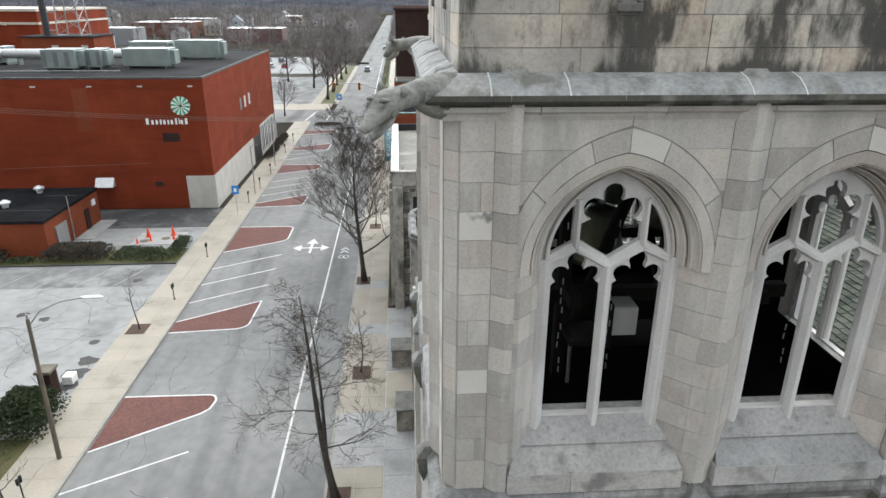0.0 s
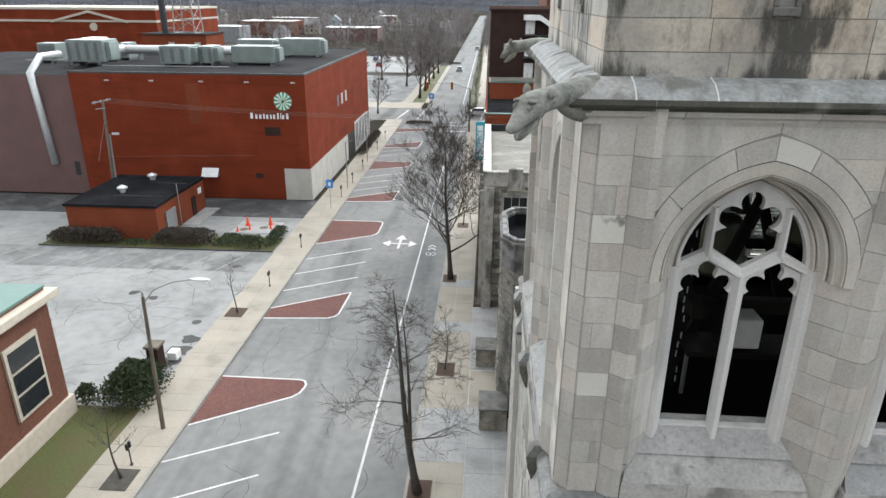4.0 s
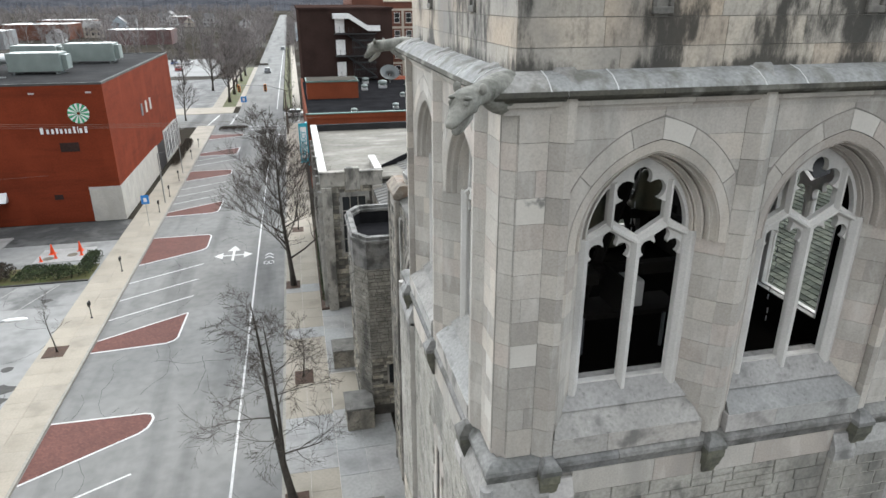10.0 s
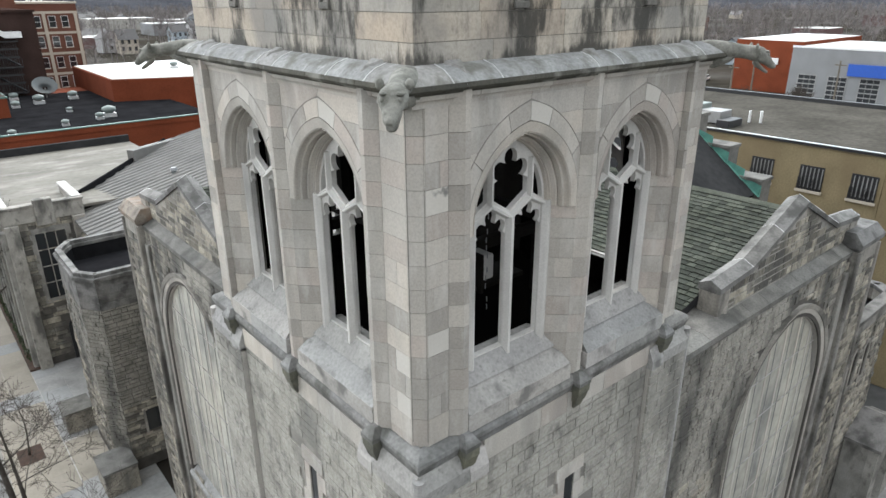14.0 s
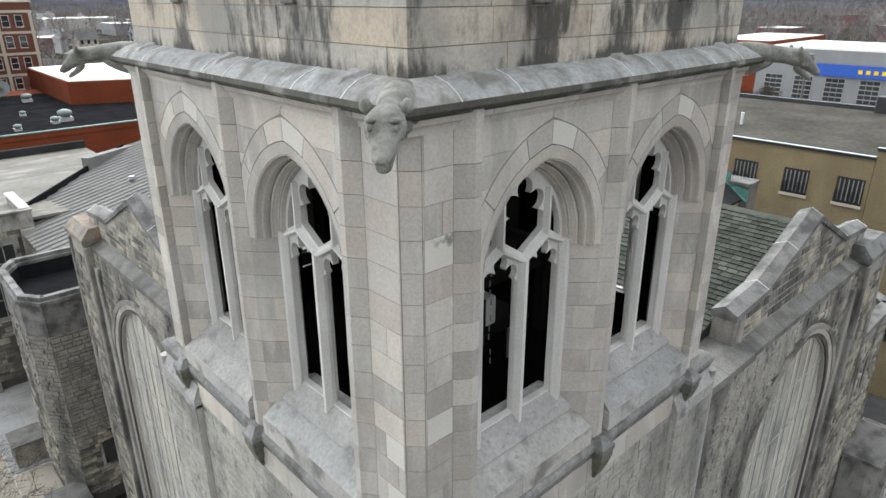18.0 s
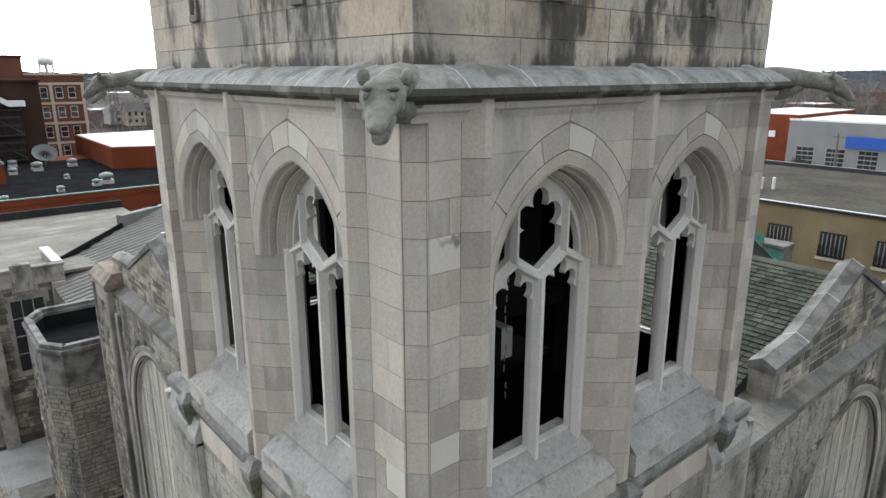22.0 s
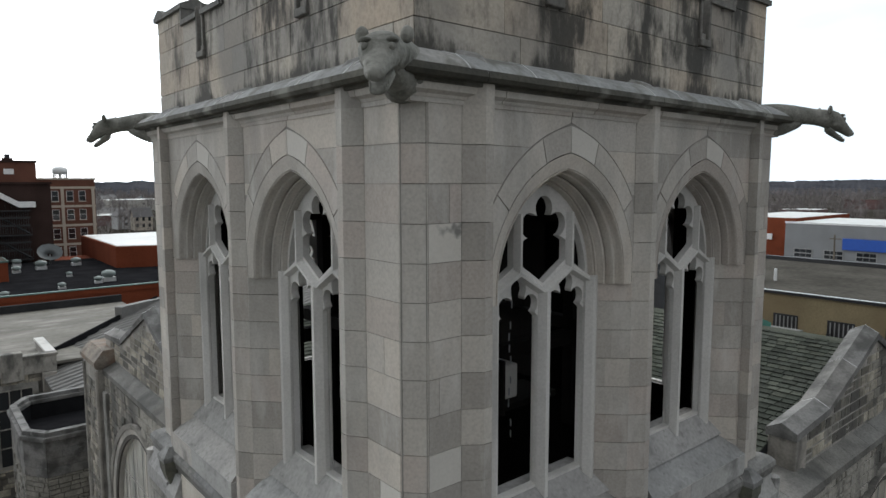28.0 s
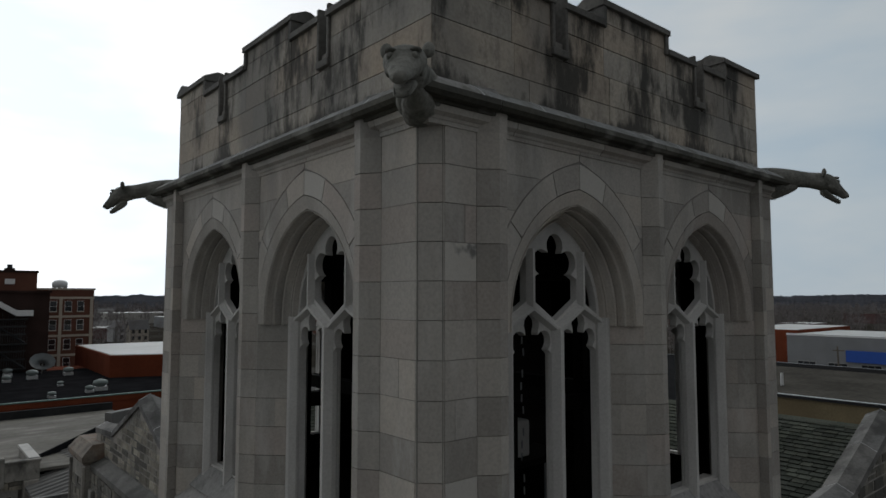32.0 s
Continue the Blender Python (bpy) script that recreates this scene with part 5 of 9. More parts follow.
for sx in (-1, 1):
    for sy in (-1, 1):                  # round shaft on each corner under the string course
        x, y = CX + sx * (HX + LOW + 0.02), CY + sy * (HY + LOW + 0.02)
        G().tube([(x, y, 0.5), (x, y, 15.50)], 0.09, 10).make("corner_shaft", M_SILLBAND, shaft, smooth=False)

# ---- the church's gabled fronts beside the tower ----
UC, HALF, TOPZ = 7.75, 2.75, 14.05
GSP, GRAD = 9.75, 3.10                  # great window: springing and radius


def gable_front(name, mapf, label, seed, length=13.1, dark=False, start=0.0):
    """mapf(u, out, z): u from the tower along the front, out from the wall's face."""
    front = thing(name, mapf(6.5, -0.5, 0), label, "church front")

    def bx(g, u0, u1, o0, o1, z0, z1):
        pts = [(u0, o0), (u1, o0), (u1, o1), (u0, o1)]
        g.add([mapf(u, o, z0) for u, o in pts] + [mapf(u, o, z1) for u, o in pts], [(3, 2, 1, 0), (4, 5, 6, 7), (0, 1, 5, 4), (1, 2, 6, 5), (2, 3, 7, 6), (3, 0, 4, 7)])
        return g

    def sweep(g, prof, u0, u1):
        g.loft([[mapf(u, o, z) for o, z in prof] for u in (u0, u1)])
        return g

    arc = pointed(HALF, GRAD, GSP, 14, UC)
    # wall with the great window's opening through it
    wall = G()
    bx(wall, start, UC - HALF, -0.6, -0.012, 0, TOPZ)
    bx(wall, UC + HALF, length, -0.6, -0.012, 0, TOPZ)
    bx(wall, UC - HALF, UC + HALF, -0.6, -0.012, 0, 3.6)
    for (ua, za), (ub, zb) in zip(arc, arc[1:]):
        wall.add([mapf(ua, -0.012, za), mapf(ub, -0.012, zb), mapf(ub, -0.012, TOPZ), mapf(ua, -0.012, TOPZ), mapf(ua, -0.6, za), mapf(ub, -0.6, zb), mapf(ub, -0.6, TOPZ), mapf(ua, -0.6, TOPZ)],
                 [(0, 1, 2, 3), (7, 6, 5, 4), (0, 4, 5, 1), (3, 2, 6, 7)])
    w = wall.make("front_wall", M_MORTAR_DARK, front, fix=True)

    def hole(u, z, du, dz):
        if abs(u - UC) - du * 0.6 > HALF + 0.42:
            return u < start + 0.2 or u < 1.45 and start == 0.0 or u > 11.05
        if z < 3.9:
            return False
        if z < GSP:
            return True
        d = math.hypot(abs(u - UC) + (GRAD - HALF), z - GSP)
        return d < GRAD + 0.5
    st = rubble(mapf, start, length, 1.0, TOPZ - 0.2, hole, course=(0.16, 0.30), length=(0.25, 0.75), seed=seed)
    lay_stones(st, w, M_RUBBLE_CHURCH, mapf(3.0, 0, 14), 200)
    # ring of the arch and jambs in two moulded orders
    for nm, da, o0, o1 in (("hood_mould", 0.42, 0.09, -0.05), ("arch_order", 0.27, 0.035, -0.1), ("inner_order", 0.13, -0.04, -0.3)):
        oa, ob_ = pointed(HALF + da, GRAD + da, GSP, 14, UC), pointed(HALF + da - 0.15, GRAD + da - 0.15, GSP, 14, UC)
        oa = [(oa[0][0], 4.0 if nm != "hood_mould" else 8.9)] + oa + [(oa[-1][0], 4.0 if nm != "hood_mould" else 8.9)]
        ob_ = [(ob_[0][0], oa[0][1])] + ob_ + [(ob_[-1][0], oa[0][1])]
        g = G()
        g.loft([[mapf(u, o0, z), mapf(u2, o0 - 0.03, z2), mapf(u2, o1, z2), mapf(u, o1, z)] for (u, z), (u2, z2) in zip(oa, ob_)])
        g.make(nm, M_DRESSED if nm == "hood_mould" else M_ASHLAR, front, "dark hood mould" if nm == "hood_mould" else "smooth pale arch stones", fix=True)
    # sill
    sweep(G(), [(-0.5, 4.15), (-0.38, 4.1), (0.10, 3.75), (0.10, 3.6), (-0.5, 3.6)], UC - HALF - 0.1, UC + HALF + 0.1).make("window_sill", M_SILL, front, fix=True)
    # glazing: panes between stone mullions, held by pale metal bars
    glass = thing(name.replace("front", "window"), mapf(UC, -0.2, 4), "great pointed stained-glass window behind storm glazing with pale bars", "window", kind="structure")
    us = [UC - HALF + 2 * HALF * i / 6 for i in range(7)]
    zs = [4.12 + 1.42 * j for j in range(7)]
    for a, b in zip(us, us[1:]):
        for z0, z1 in zip(zs, zs[1:]):
            ins = []
            for u in (a, (a + b) / 2, b):
                x = abs(u - UC)
                top = GSP + math.sqrt(max(GRAD ** 2 - (x + GRAD - HALF) ** 2, 0.0)) + 0.0
                ins.append(top)
            if max(ins) <= z0 + 0.05:
                continue
            tops = [min(z1, t) for t in ins]
            tops = [max(t, z0 + 0.001) for t in tops]
            g = G()
            pl = [(a + 0.012, z0), (b - 0.012, z0), (b - 0.012, tops[2]), ((a + b) / 2, tops[1]), (a + 0.012, tops[0])]
            tilt = RNG.uniform(-0.006, 0.006)
            g.add([mapf(u, -0.17 + tilt * (u - a), z) for u, z in pl] + [mapf(u, -0.185 + tilt * (u - a), z) for u, z in pl],
                  [(0, 1, 2, 3, 4), (9, 8, 7, 6, 5)] + [(i, i + 5, (i + 1) % 5 + 5, (i + 1) % 5) for i in range(5)])
            g.make("pane", M_STAINED, glass, fix=True)
    for u in us[1:-1]:
        top = GSP + math.sqrt(max(GRAD ** 2 - (abs(u - UC) + GRAD - HALF) ** 2, 0.0))
        bx(G(), u - 0.055, u + 0.055, -0.22, -0.158, 4.1, top).make("mullion", M_ASHLAR, glass)
        bx(G(), u + 0.30, u + 0.318, -0.19, -0.155, 4.1, top - 0.25).make("glazing_bar", M_GREYPOLE, glass)
    for z in zs[1:]:
        if z >= GSP + 3.0:
            continue
        half = HALF if z < GSP else math.sqrt(GRAD ** 2 - (z - GSP) ** 2) - (GRAD - HALF)
        bx(G(), UC - half, UC + half, -0.19, -0.150, z - 0.012, z + 0.012).make("glazing_bar", M_SILLBAND, glass)
    # piers at both ends, with moulded shafts and sloping caps
    if start > 0:                       # the front's free end beside the tower: a moulded edge under a broad cap stone
        bx(G(), start - 0.02, start + 0.22, -0.6, 0.05, 0, TOPZ).make("end_pier", M_DRESSED, front, "dressed stone edge of the front", bevel=0.05)
        for o in (0.06, -0.22):
            G().tube([mapf(start - 0.03, o, 0.3), mapf(start - 0.03, o, TOPZ)], 0.06, 8).make("end_shaft", M_DRESSED, front)
        for u0, u1 in ((start - 0.12, start + 1.05), (start + 1.058, start + 2.35)):
            sweep(G(), [(-0.95, 14.0), (0.16, 14.0), (0.18, 14.06), (0.16, 14.19), (-0.10, 14.27), (-0.95, 14.34)], u0, u1).make("cap_stone", M_CAP, front, "broad mossy cap stone", fix=True)
    for a, b in ((0.25, 1.35), (11.15, 12.95))[start > 0:]:
        bx(G(), a, b, -0.5, 0.20, 0, 14.05).make("pier", M_DRESSED, front, "sooty dressed stone pier", bevel=0.04)
        for u in (a + 0.06, b - 0.06):
            G().tube([mapf(u, 0.20, 0.3), mapf(u, 0.20, 14.0)], 0.075, 8).make("pier_shaft", M_DRESSED, front)
        st = rubble(lambda u, o, z: mapf(u, o + 0.20, z), a + 0.18, b - 0.18, 1.0, 13.6, course=(0.2, 0.32), length=(0.3, 0.6), seed=seed + 5)
        lay_stones(st, front, M_RUBBLE_DARK)
        g = G()
        g.loft([[mapf(u, o, z) for u, o in ((a - e, -0.55), (b + e, -0.55), (b + e, q), (a - e, q))] for e, q, z in ((0.02, 0.22, 14.05), (0.08, 0.30, 14.16), (0.08, 0.30, 14.30), (0.0, 0.02, 14.62))])
        g.make("pier_cap", M_RUSTY if dark else M_COPING, front, "cap stone with rusty lichen" if dark else "", fix=True)
        for q in (0.0,):
            bx(G(), b + 0.10 if a < 2 else a - 0.45, b + 0.45 if a < 2 else a - 0.10, -0.2, 0.12, 0, 13.4).make("buttress", M_DRESSED, front, bevel=0.03)
    # sloping string course and the gable parapet behind it
    first = start + 2.36 if start > 0 else 1.4
    for i in range(8):
        a, w8 = first + (11.15 - first) * i / 8, (11.15 - first) / 8
        sweep(G(), [(-0.34, 13.96), (0.05, 13.90), (0.06, 14.06), (-0.29, 14.24), (-0.34, 14.24)], a + 0.004, a + w8 - 0.004).make("string_stone", M_CAP, front, fix=True)
    line = [(3.35, 14.97), (4.85, 15.12), (6.3, 15.70), (7.6, 16.26), (8.9, 15.66), (10.2, 15.06), (11.95, 14.92)]
    F, B = -0.30, -0.76
    for (ua, za), (ub, zb) in zip(line, line[1:]):
        g = G()
        g.add([mapf(u, o, z) for o in (F, B) for u, z in ((ua, 13.9), (ub, 13.9), (ub, zb), (ua, za))], [(0, 1, 2, 3), (7, 6, 5, 4), (0, 4, 5, 1), (3, 2, 6, 7), (0, 3, 7, 4), (1, 5, 6, 2)])
        g.make("gable_wall", M_DRESSED, front, "sooty rubble gable parapet", fix=True)
    pz = lambda u: next(za + (zb - za) * (u - ua) / (ub - ua) for (ua, za), (ub, zb) in zip(line, line[1:]) if ua <= u <= ub)
    st = rubble(lambda u, o, z: mapf(u, o * 0.5 + F, z), 3.85, 11.7, 14.28, 16.2, lambda u, z, du, dz: z + dz > pz(min(max(u - du, 3.5), 11.9)) - 0.06 or z + dz > pz(min(u + du, 11.9)) - 0.06, seed=seed + 9)
    lay_stones(st, front, M_RUBBLE_DARK)
    e, M = 0.06, (F + B) / 2
    for (ua, za), (ub, zb) in zip(line, line[1:]):
        g = G()
        rings = []
        for u, z in ((ua - 0.06 * (ua == line[0][0]), za), (ub + 0.06 * (ub == line[-1][0]), zb)):
            rings.append([mapf(u, o, z + q) for o, q in ((F + e, -0.10), (F + e, 0.05), (M, 0.20), (B - e, 0.05), (B - e, -0.10))])
        g.loft(rings).make("gable_coping", M_COPING, front, "grey weathered gable coping", fix=True)
        g = G()
        g.loft([[mapf(u, o, z + q) for o, q in ((F + e + 0.004, 0.054), (M, 0.206), (B - e - 0.004, 0.054))] for u, z in ((ub - 0.012, zb), (ub + 0.012, zb))], caps=False, closed=False)
        g.make("coping_joint", M_LEAD, front)
    for u0, u1 in ((3.32, 3.85), (11.4, 12.0)):
        bx(G(), u0, u1, B - 0.04, F + 0.04, 13.95, 14.893).make("kneeler", M_DRESSED, front, bevel=0.03)
    return front


SX, SY = CX + HX, 6.87
WX, WY = 1.97, CY + HY
gable_front("south_front", lambda u, o, z: (SX + u, SY - o, z), "gabled stone church front with a great pointed window, beside the tower", 101, start=1.28)
gable_front("west_front", lambda u, o, z: (WX - o, WY - 0.12 + u, z), "sooty gabled rubble-stone church front with a great pointed window", 131, dark=True)

# ---- nave roofs ----
RIDGE, RSL = 16.0, 0.30
church_roof = thing("church_roof", (15, 20, 13), "grey-green shingled church roof behind the gables", "roof")


def roof_plane(name, p0, ridge, down, length, run, parent, courses=True, seed=3):
    """Shingles on a slope: p0 a ridge end, ridge and down unit ways, run along the slope."""
    p0, ridge, down = Vector(p0), Vector(ridge), Vector(down).normalized()
    nrm = ridge.cross(down).normalized()
    if nrm.z < 0:
        nrm = -nrm
    g = G()
    q = [p0, p0 + ridge * length, p0 + ridge * length + down * run, p0 + down * run]
    g.add([tuple(v - nrm * 0.03) for v in q] + [tuple(v - nrm * 0.25) for v in q], [(0, 1, 2, 3), (7, 6, 5, 4), (0, 4, 5, 1), (1, 5, 6, 2), (2, 6, 7, 3), (3, 7, 4, 0)])
    g.make(name, M_ROOFDARK, parent, fix=True)
    if courses:
        rg, g = random.Random(seed), G()
        s = 0.0
        while s < run:
            u = -rg.uniform(0, 0.3)
            while u < length:
                w = rg.uniform(0.20, 0.30)
                a, b = max(u + 0.009, 0), min(u + w - 0.009, length)
                if b > a + 0.02:
                    t = rg.uniform(0.012, 0.030)
                    lo = min(s + 0.195 + rg.uniform(-0.006, 0.008), run)
                    c = [p0 + ridge * a + down * s, p0 + ridge * b + down * s, p0 + ridge * b + down * lo, p0 + ridge * a + down * lo]
                    g.add([tuple(c[0] - nrm * 0.01), tuple(c[1] - nrm * 0.01), tuple(c[2] + nrm * t), tuple(c[3] + nrm * t), tuple(c[2] - nrm * 0.02), tuple(c[3] - nrm * 0.02)], [(0, 1, 2, 3), (3, 2, 4, 5), (1, 4, 2), (0, 3, 5)])
                u += w
            s += 0.18
        tagged(g.make("shingles", M_SHINGLE, parent), kind="stuff")


roof_plane("roof_slope", (14.38, 7.65, RIDGE), (0, 1, 0), (-1, 0, -RSL), 16.0, 9.0, church_roof)
roof_plane("roof_slope", (14.38, 7.65, RIDGE), (0, 1, 0), (1, 0, -RSL), 16.0, 9.0, church_roof, False)
roof_plane("roof_slope", (2.75, 20.45, RIDGE), (1, 0, 0), (0, -1, -RSL), 12.0, 8.6, church_roof, True, 5)
roof_plane("roof_slope", (2.75, 20.45, RIDGE), (1, 0, 0), (0, 1, -RSL), 24.0, 9.0, church_roof, False)
g = G()
g.loft([[(14.38 - 0.13, y, RIDGE - 0.02), (14.38, y, RIDGE + 0.05), (14.38 + 0.13, y, RIDGE - 0.02)] for y in (7.65, 20.5)])
g.make("ridge_cap", M_SHINGLE, church_roof)
nave = thing("nave_walls", (16, 25, 0), "plain stone body of the church under the roofs", "church wall")
G().box(SX + 0.3, 19.6, SY + 0.7, 24, 0, 13.2).make("side_wall", M_RUBBLE_DARK, nave)
G().box(WX + 0.7, 26, 12.95, 29.5, 0, 11.4).make("side_wall", M_RUBBLE_DARK, nave)

# dark hipped roof further east, ending at a stepped stone gable with green copper flashing
back = thing("hall_roof", (24, 18, 12), "dark shingled roof ending at a stepped stone gable with green copper flashing", "roof")
roof_plane("dark_slope", (17.2, 21.0, 15.95), (1, 0, 0), (0, -1, -0.725), 12.7, 7.2, back, False)
tagged(bpy.data.objects["dark_slope"], "dark shingled slope")
G().box(17.2, 30.2, 15.4, 27, 0, 11.6).make("hall_wall", M_RUBBLE_DARK, back)
for i in range(3):
    y, z = 15.0 + i * 2.0, 12.75 + i * 1.44
    G().box(29.95, 31.0, y, y + 2.0, 6.0, z - 0.42).make("gable_step", M_CAP, back, bevel=0.03)
    G().box(29.85, 31.1, y - 0.05, y + 2.05, z - 0.42, z - 0.24).make("step_cap", M_CAP, back, bevel=0.03)
for i in range(6):
    y, z = 15.0 + i * 1.0, 12.35 + i * 0.72
    g = G()
    g.add([(29.93, y, z - 0.75), (29.93, y + 0.99, z - 0.05), (29.93, y + 0.99, z + 0.1), (29.93, y, z - 0.2), (29.75, y, z - 0.78), (29.75, y + 0.99, z - 0.08)], [(0, 1, 2, 3), (4, 5, 1, 0), (4, 0, 3), (5, 2, 1)])
    g.make("copper_flashing", M_TEALROOF, back, "green copper step flashing")

# ---- turret, annex and roofs north of the west front ----
def stone_block_wall(parent, pts, z0, z1, mat, seed, near=None, limit=0, course=(0.16, 0.28), length=(0.25, 0.6), hole=None, skip=()):
    """Rubble on the sides of a plan polygon, given clockwise from above as seen from outside."""
    for i, (p, q) in enumerate(zip(pts, pts[1:])):
        if i in skip:
            continue
        p2, q2 = Vector((*p, 0)), Vector((*q, 0))
        d = (q2 - p2)
        L = d.length
        d.normalize()
        nrm = Vector((d.y, -d.x, 0))

        def mp(u, o, z, p2=p2, d=d, nrm=nrm):
            v = p2 + d * u + nrm * o
            return (v.x, v.y, z)
        st = rubble(mp, 0, L, z0, z1, (lambda u, z, du, dz, i=i: hole(i, u, z)) if hole else None, course, length, proud=(0.004, 0.06), seed=seed + i)
        lay_stones(st, parent, mat, near, limit)


turret = thing("stair_turret", (2.2, 32, 0), "sooty rubble-stone stair turret with canted corners and a dark flat roof", "turret")
TP = [(3.9, 35.3), (1.15, 35.3), (0.50, 34.3), (0.50, 30.7), (1.10, 29.85), (3.9, 29.85)]
inner = [(2.3 + (x - 2.3) * 0.995, 32.5 + (y - 32.5) * 0.995) for x, y in TP]
G().prism(inner, 0, 9.35).make("turret_core", M_MORTAR_DARK, turret, fix=True)


def thole(i, u, z):
    return (i == 4 and 0.9 < u < 1.55 and 2.0 < z < 3.1)


stone_block_wall(turret, TP, 0.6, 8.7, M_RUBBLE_DARK, 200, (1, 30, 8), 200, hole=thole, course=(0.15, 0.24), length=(0.3, 0.65))
# smooth upper courses
for i, (p, q) in enumerate(zip(TP, TP[1:])):
    d = Vector((q[0] - p[0], q[1] - p[1], 0))
    L = d.length
    d.normalize()
    nrm = Vector((d.y, -d.x, 0))
    z = 8.7
    j = 0
    while z < 10.1:
        u = 0.0
        while u < L - 0.02:
            w = min(0.5 + 0.25 * ((i + j) % 3), L - u)
            a, b = Vector((*p, 0)) + d * (u + 0.004), Vector((*p, 0)) + d * (u + w - 0.004)
            G().prism([(a + nrm * 0.03).to_2d(), (b + nrm * 0.03).to_2d(), (b - nrm * 0.22).to_2d(), (a - nrm * 0.22).to_2d()], z + 0.004, z + 0.346).make("smooth_block", M_COPING, turret, fix=True)
            u += w
        z += 0.35
        j += 1
    # black panel added along the parapet's inner face, above the roof
    a, b = Vector((*p, 0)) + d * 0.1, Vector((*p, 0)) + d * (L - 0.1)
    G().prism([(a - nrm * 0.225).to_2d(), (b - nrm * 0.225).to_2d(), (b - nrm * 0.26).to_2d(), (a - nrm * 0.26).to_2d()], 9.4, 10.1).make("roof_upstand", M_TAR, turret, "black panel lining the inside of the parapet", fix=True)
    a, b = Vector((*p, 0)) - d * 0.05, Vector((*p, 0)) + d * (L + 0.05)
    G().prism([(a + nrm * 0.14).to_2d(), (b + nrm * 0.14).to_2d(), (b - nrm * 0.30).to_2d(), (a - nrm * 0.30).to_2d()], 10.1, 10.28).make("coping", M_COPING, turret, "grey coping", bevel=0.03)
G().prism([(2.3 + (x - 2.3) * 0.97, 32.5 + (y - 32.5) * 0.97) for x, y in TP], 9.3, 9.42).make("turret_roof", M_TAR, turret, "black flat roof", fix=True)
G().box(2.0, 2.65, 29.80, 29.84, 2.0, 3.1).make("turret_window", M_GLASS, turret, "small dark window")
for dx, ww in ((1.9, 0.1), (2.65, 0.1)):
    G().box(dx, dx + ww, 29.77, 29.9, 1.9, 3.2).make("window_frame", M_DRESSED, turret)
for x0, x1, y0, y1, z1 in ((-0.75, 0.6, 35.1, 36.6, 1.25), (-0.45, 1.0, 28.7, 30.4, 1.35), (-0.5, 0.6, 20.6, 22.2, 1.2)):
    cheek = thing("cheek_wall", ((x0 + x1) / 2, (y0 + y1) / 2, 0), "dark rubble cheek wall beside an entrance stair", "low wall", "cheek walls by the church doors")
    G().box(x0, x1, y0, y1, 0, z1 - 0.12).make("wall_body", M_RUBBLE_DARK, cheek, bevel=0.03)
    G().box(x0 - 0.05, x1 + 0.05, y0 - 0.05, y1 + 0.05, z1 - 0.12, z1).make("wall_top", M_CAP, cheek, bevel=0.03)

east_turret = thing("entrance_turret", (23, 8, 0), "rubble-stone entrance turret with lancet windows and a hollow flat roof", "turret")
EP = [(19.95, 7.1), (25.2, 7.1), (25.9, 7.8), (25.9, 12.4)]
G().prism([(19.9, 7.13), (25.18, 7.13), (25.87, 7.82), (25.87, 12.4), (19.9, 12.4)], 0, 9.4).make("turret_core", M_MORTAR_DARK, east_turret, fix=True)
LANCETS = ((20.5, 9.0, 10.4), (22.1, 7.2, 8.7), (23.3, 7.2, 8.7))


def ehole(i, u, z):
    return i == 0 and any(abs(19.95 + u - x) < 0.38 and z0 - 0.3 < z < z1 + 0.25 for x, z0, z1 in LANCETS[1:])


stone_block_wall(east_turret, EP, 0.6, 9.6, M_RUBBLE_CHURCH, 260, hole=ehole, course=(0.16, 0.28), length=(0.3, 0.65))
for p, q in zip(EP, EP[1:]):
    a, b = Vector((*p, 0)), Vector((*q, 0))
    d = (b - a).normalized()
    nrm = Vector((d.y, -d.x, 0))
    G().prism([(a + nrm * 0.03).to_2d(), (b + nrm * 0.03).to_2d(), (b - nrm * 0.3).to_2d(), (a - nrm * 0.3).to_2d()], 9.604, 10.1).make("parapet_stone", M_DRESSED, east_turret, fix=True)
    a, b = a - d * 0.04, b + d * 0.04
    G().prism([(a + nrm * 0.12).to_2d(), (b + nrm * 0.12).to_2d(), (b - nrm * 0.34).to_2d(), (a - nrm * 0.34).to_2d()], 10.1, 10.28).make("coping", M_COPING, east_turret, "grey coping", bevel=0.03)
G().box(20.0, 25.5, 7.45, 12.4, 9.4, 9.5).make("turret_roof", M_TAR, east_turret, "black flat roof")
for x, z0, z1 in LANCETS[1:]:
    head = [(-0.2, z0)] + pointed(0.2, 0.34, z1 - 0.25, 6) + [(0.2, z0)]
    outer = [(-0.36, z0 - 0.22)] + pointed(0.36, 0.5, z1 - 0.25, 6) + [(0.36, z0 - 0.22)]
    flat_shape("lancet_surround", [outer, head], 0.09, M_DRESSED, Matrix.Translation((x, 7.06, 0)), east_turret, "dressed lancet surround")
    flat_shape("lancet_pane", [head], 0.03, M_GLASS, Matrix.Translation((x, 7.10, 0)), east_turret, "dark lancet pane")
porch = thing("entrance_porch", (25, 6.3, 0), "low stone entrance porch with a dark pointed doorway", "porch")
hole_p = [(-0.75, 0.62)] + pointed(0.75, 1.0, 2.6, 8) + [(0.75, 0.62)]
flat_shape("porch_front", [[(-1.5, 0.6), (-1.5, 4.3), (0, 5.0), (1.5, 4.3), (1.5, 0.6)], hole_p], 0.35, M_DRESSED, Matrix.Translation((24.9, 5.75, 0)), porch)
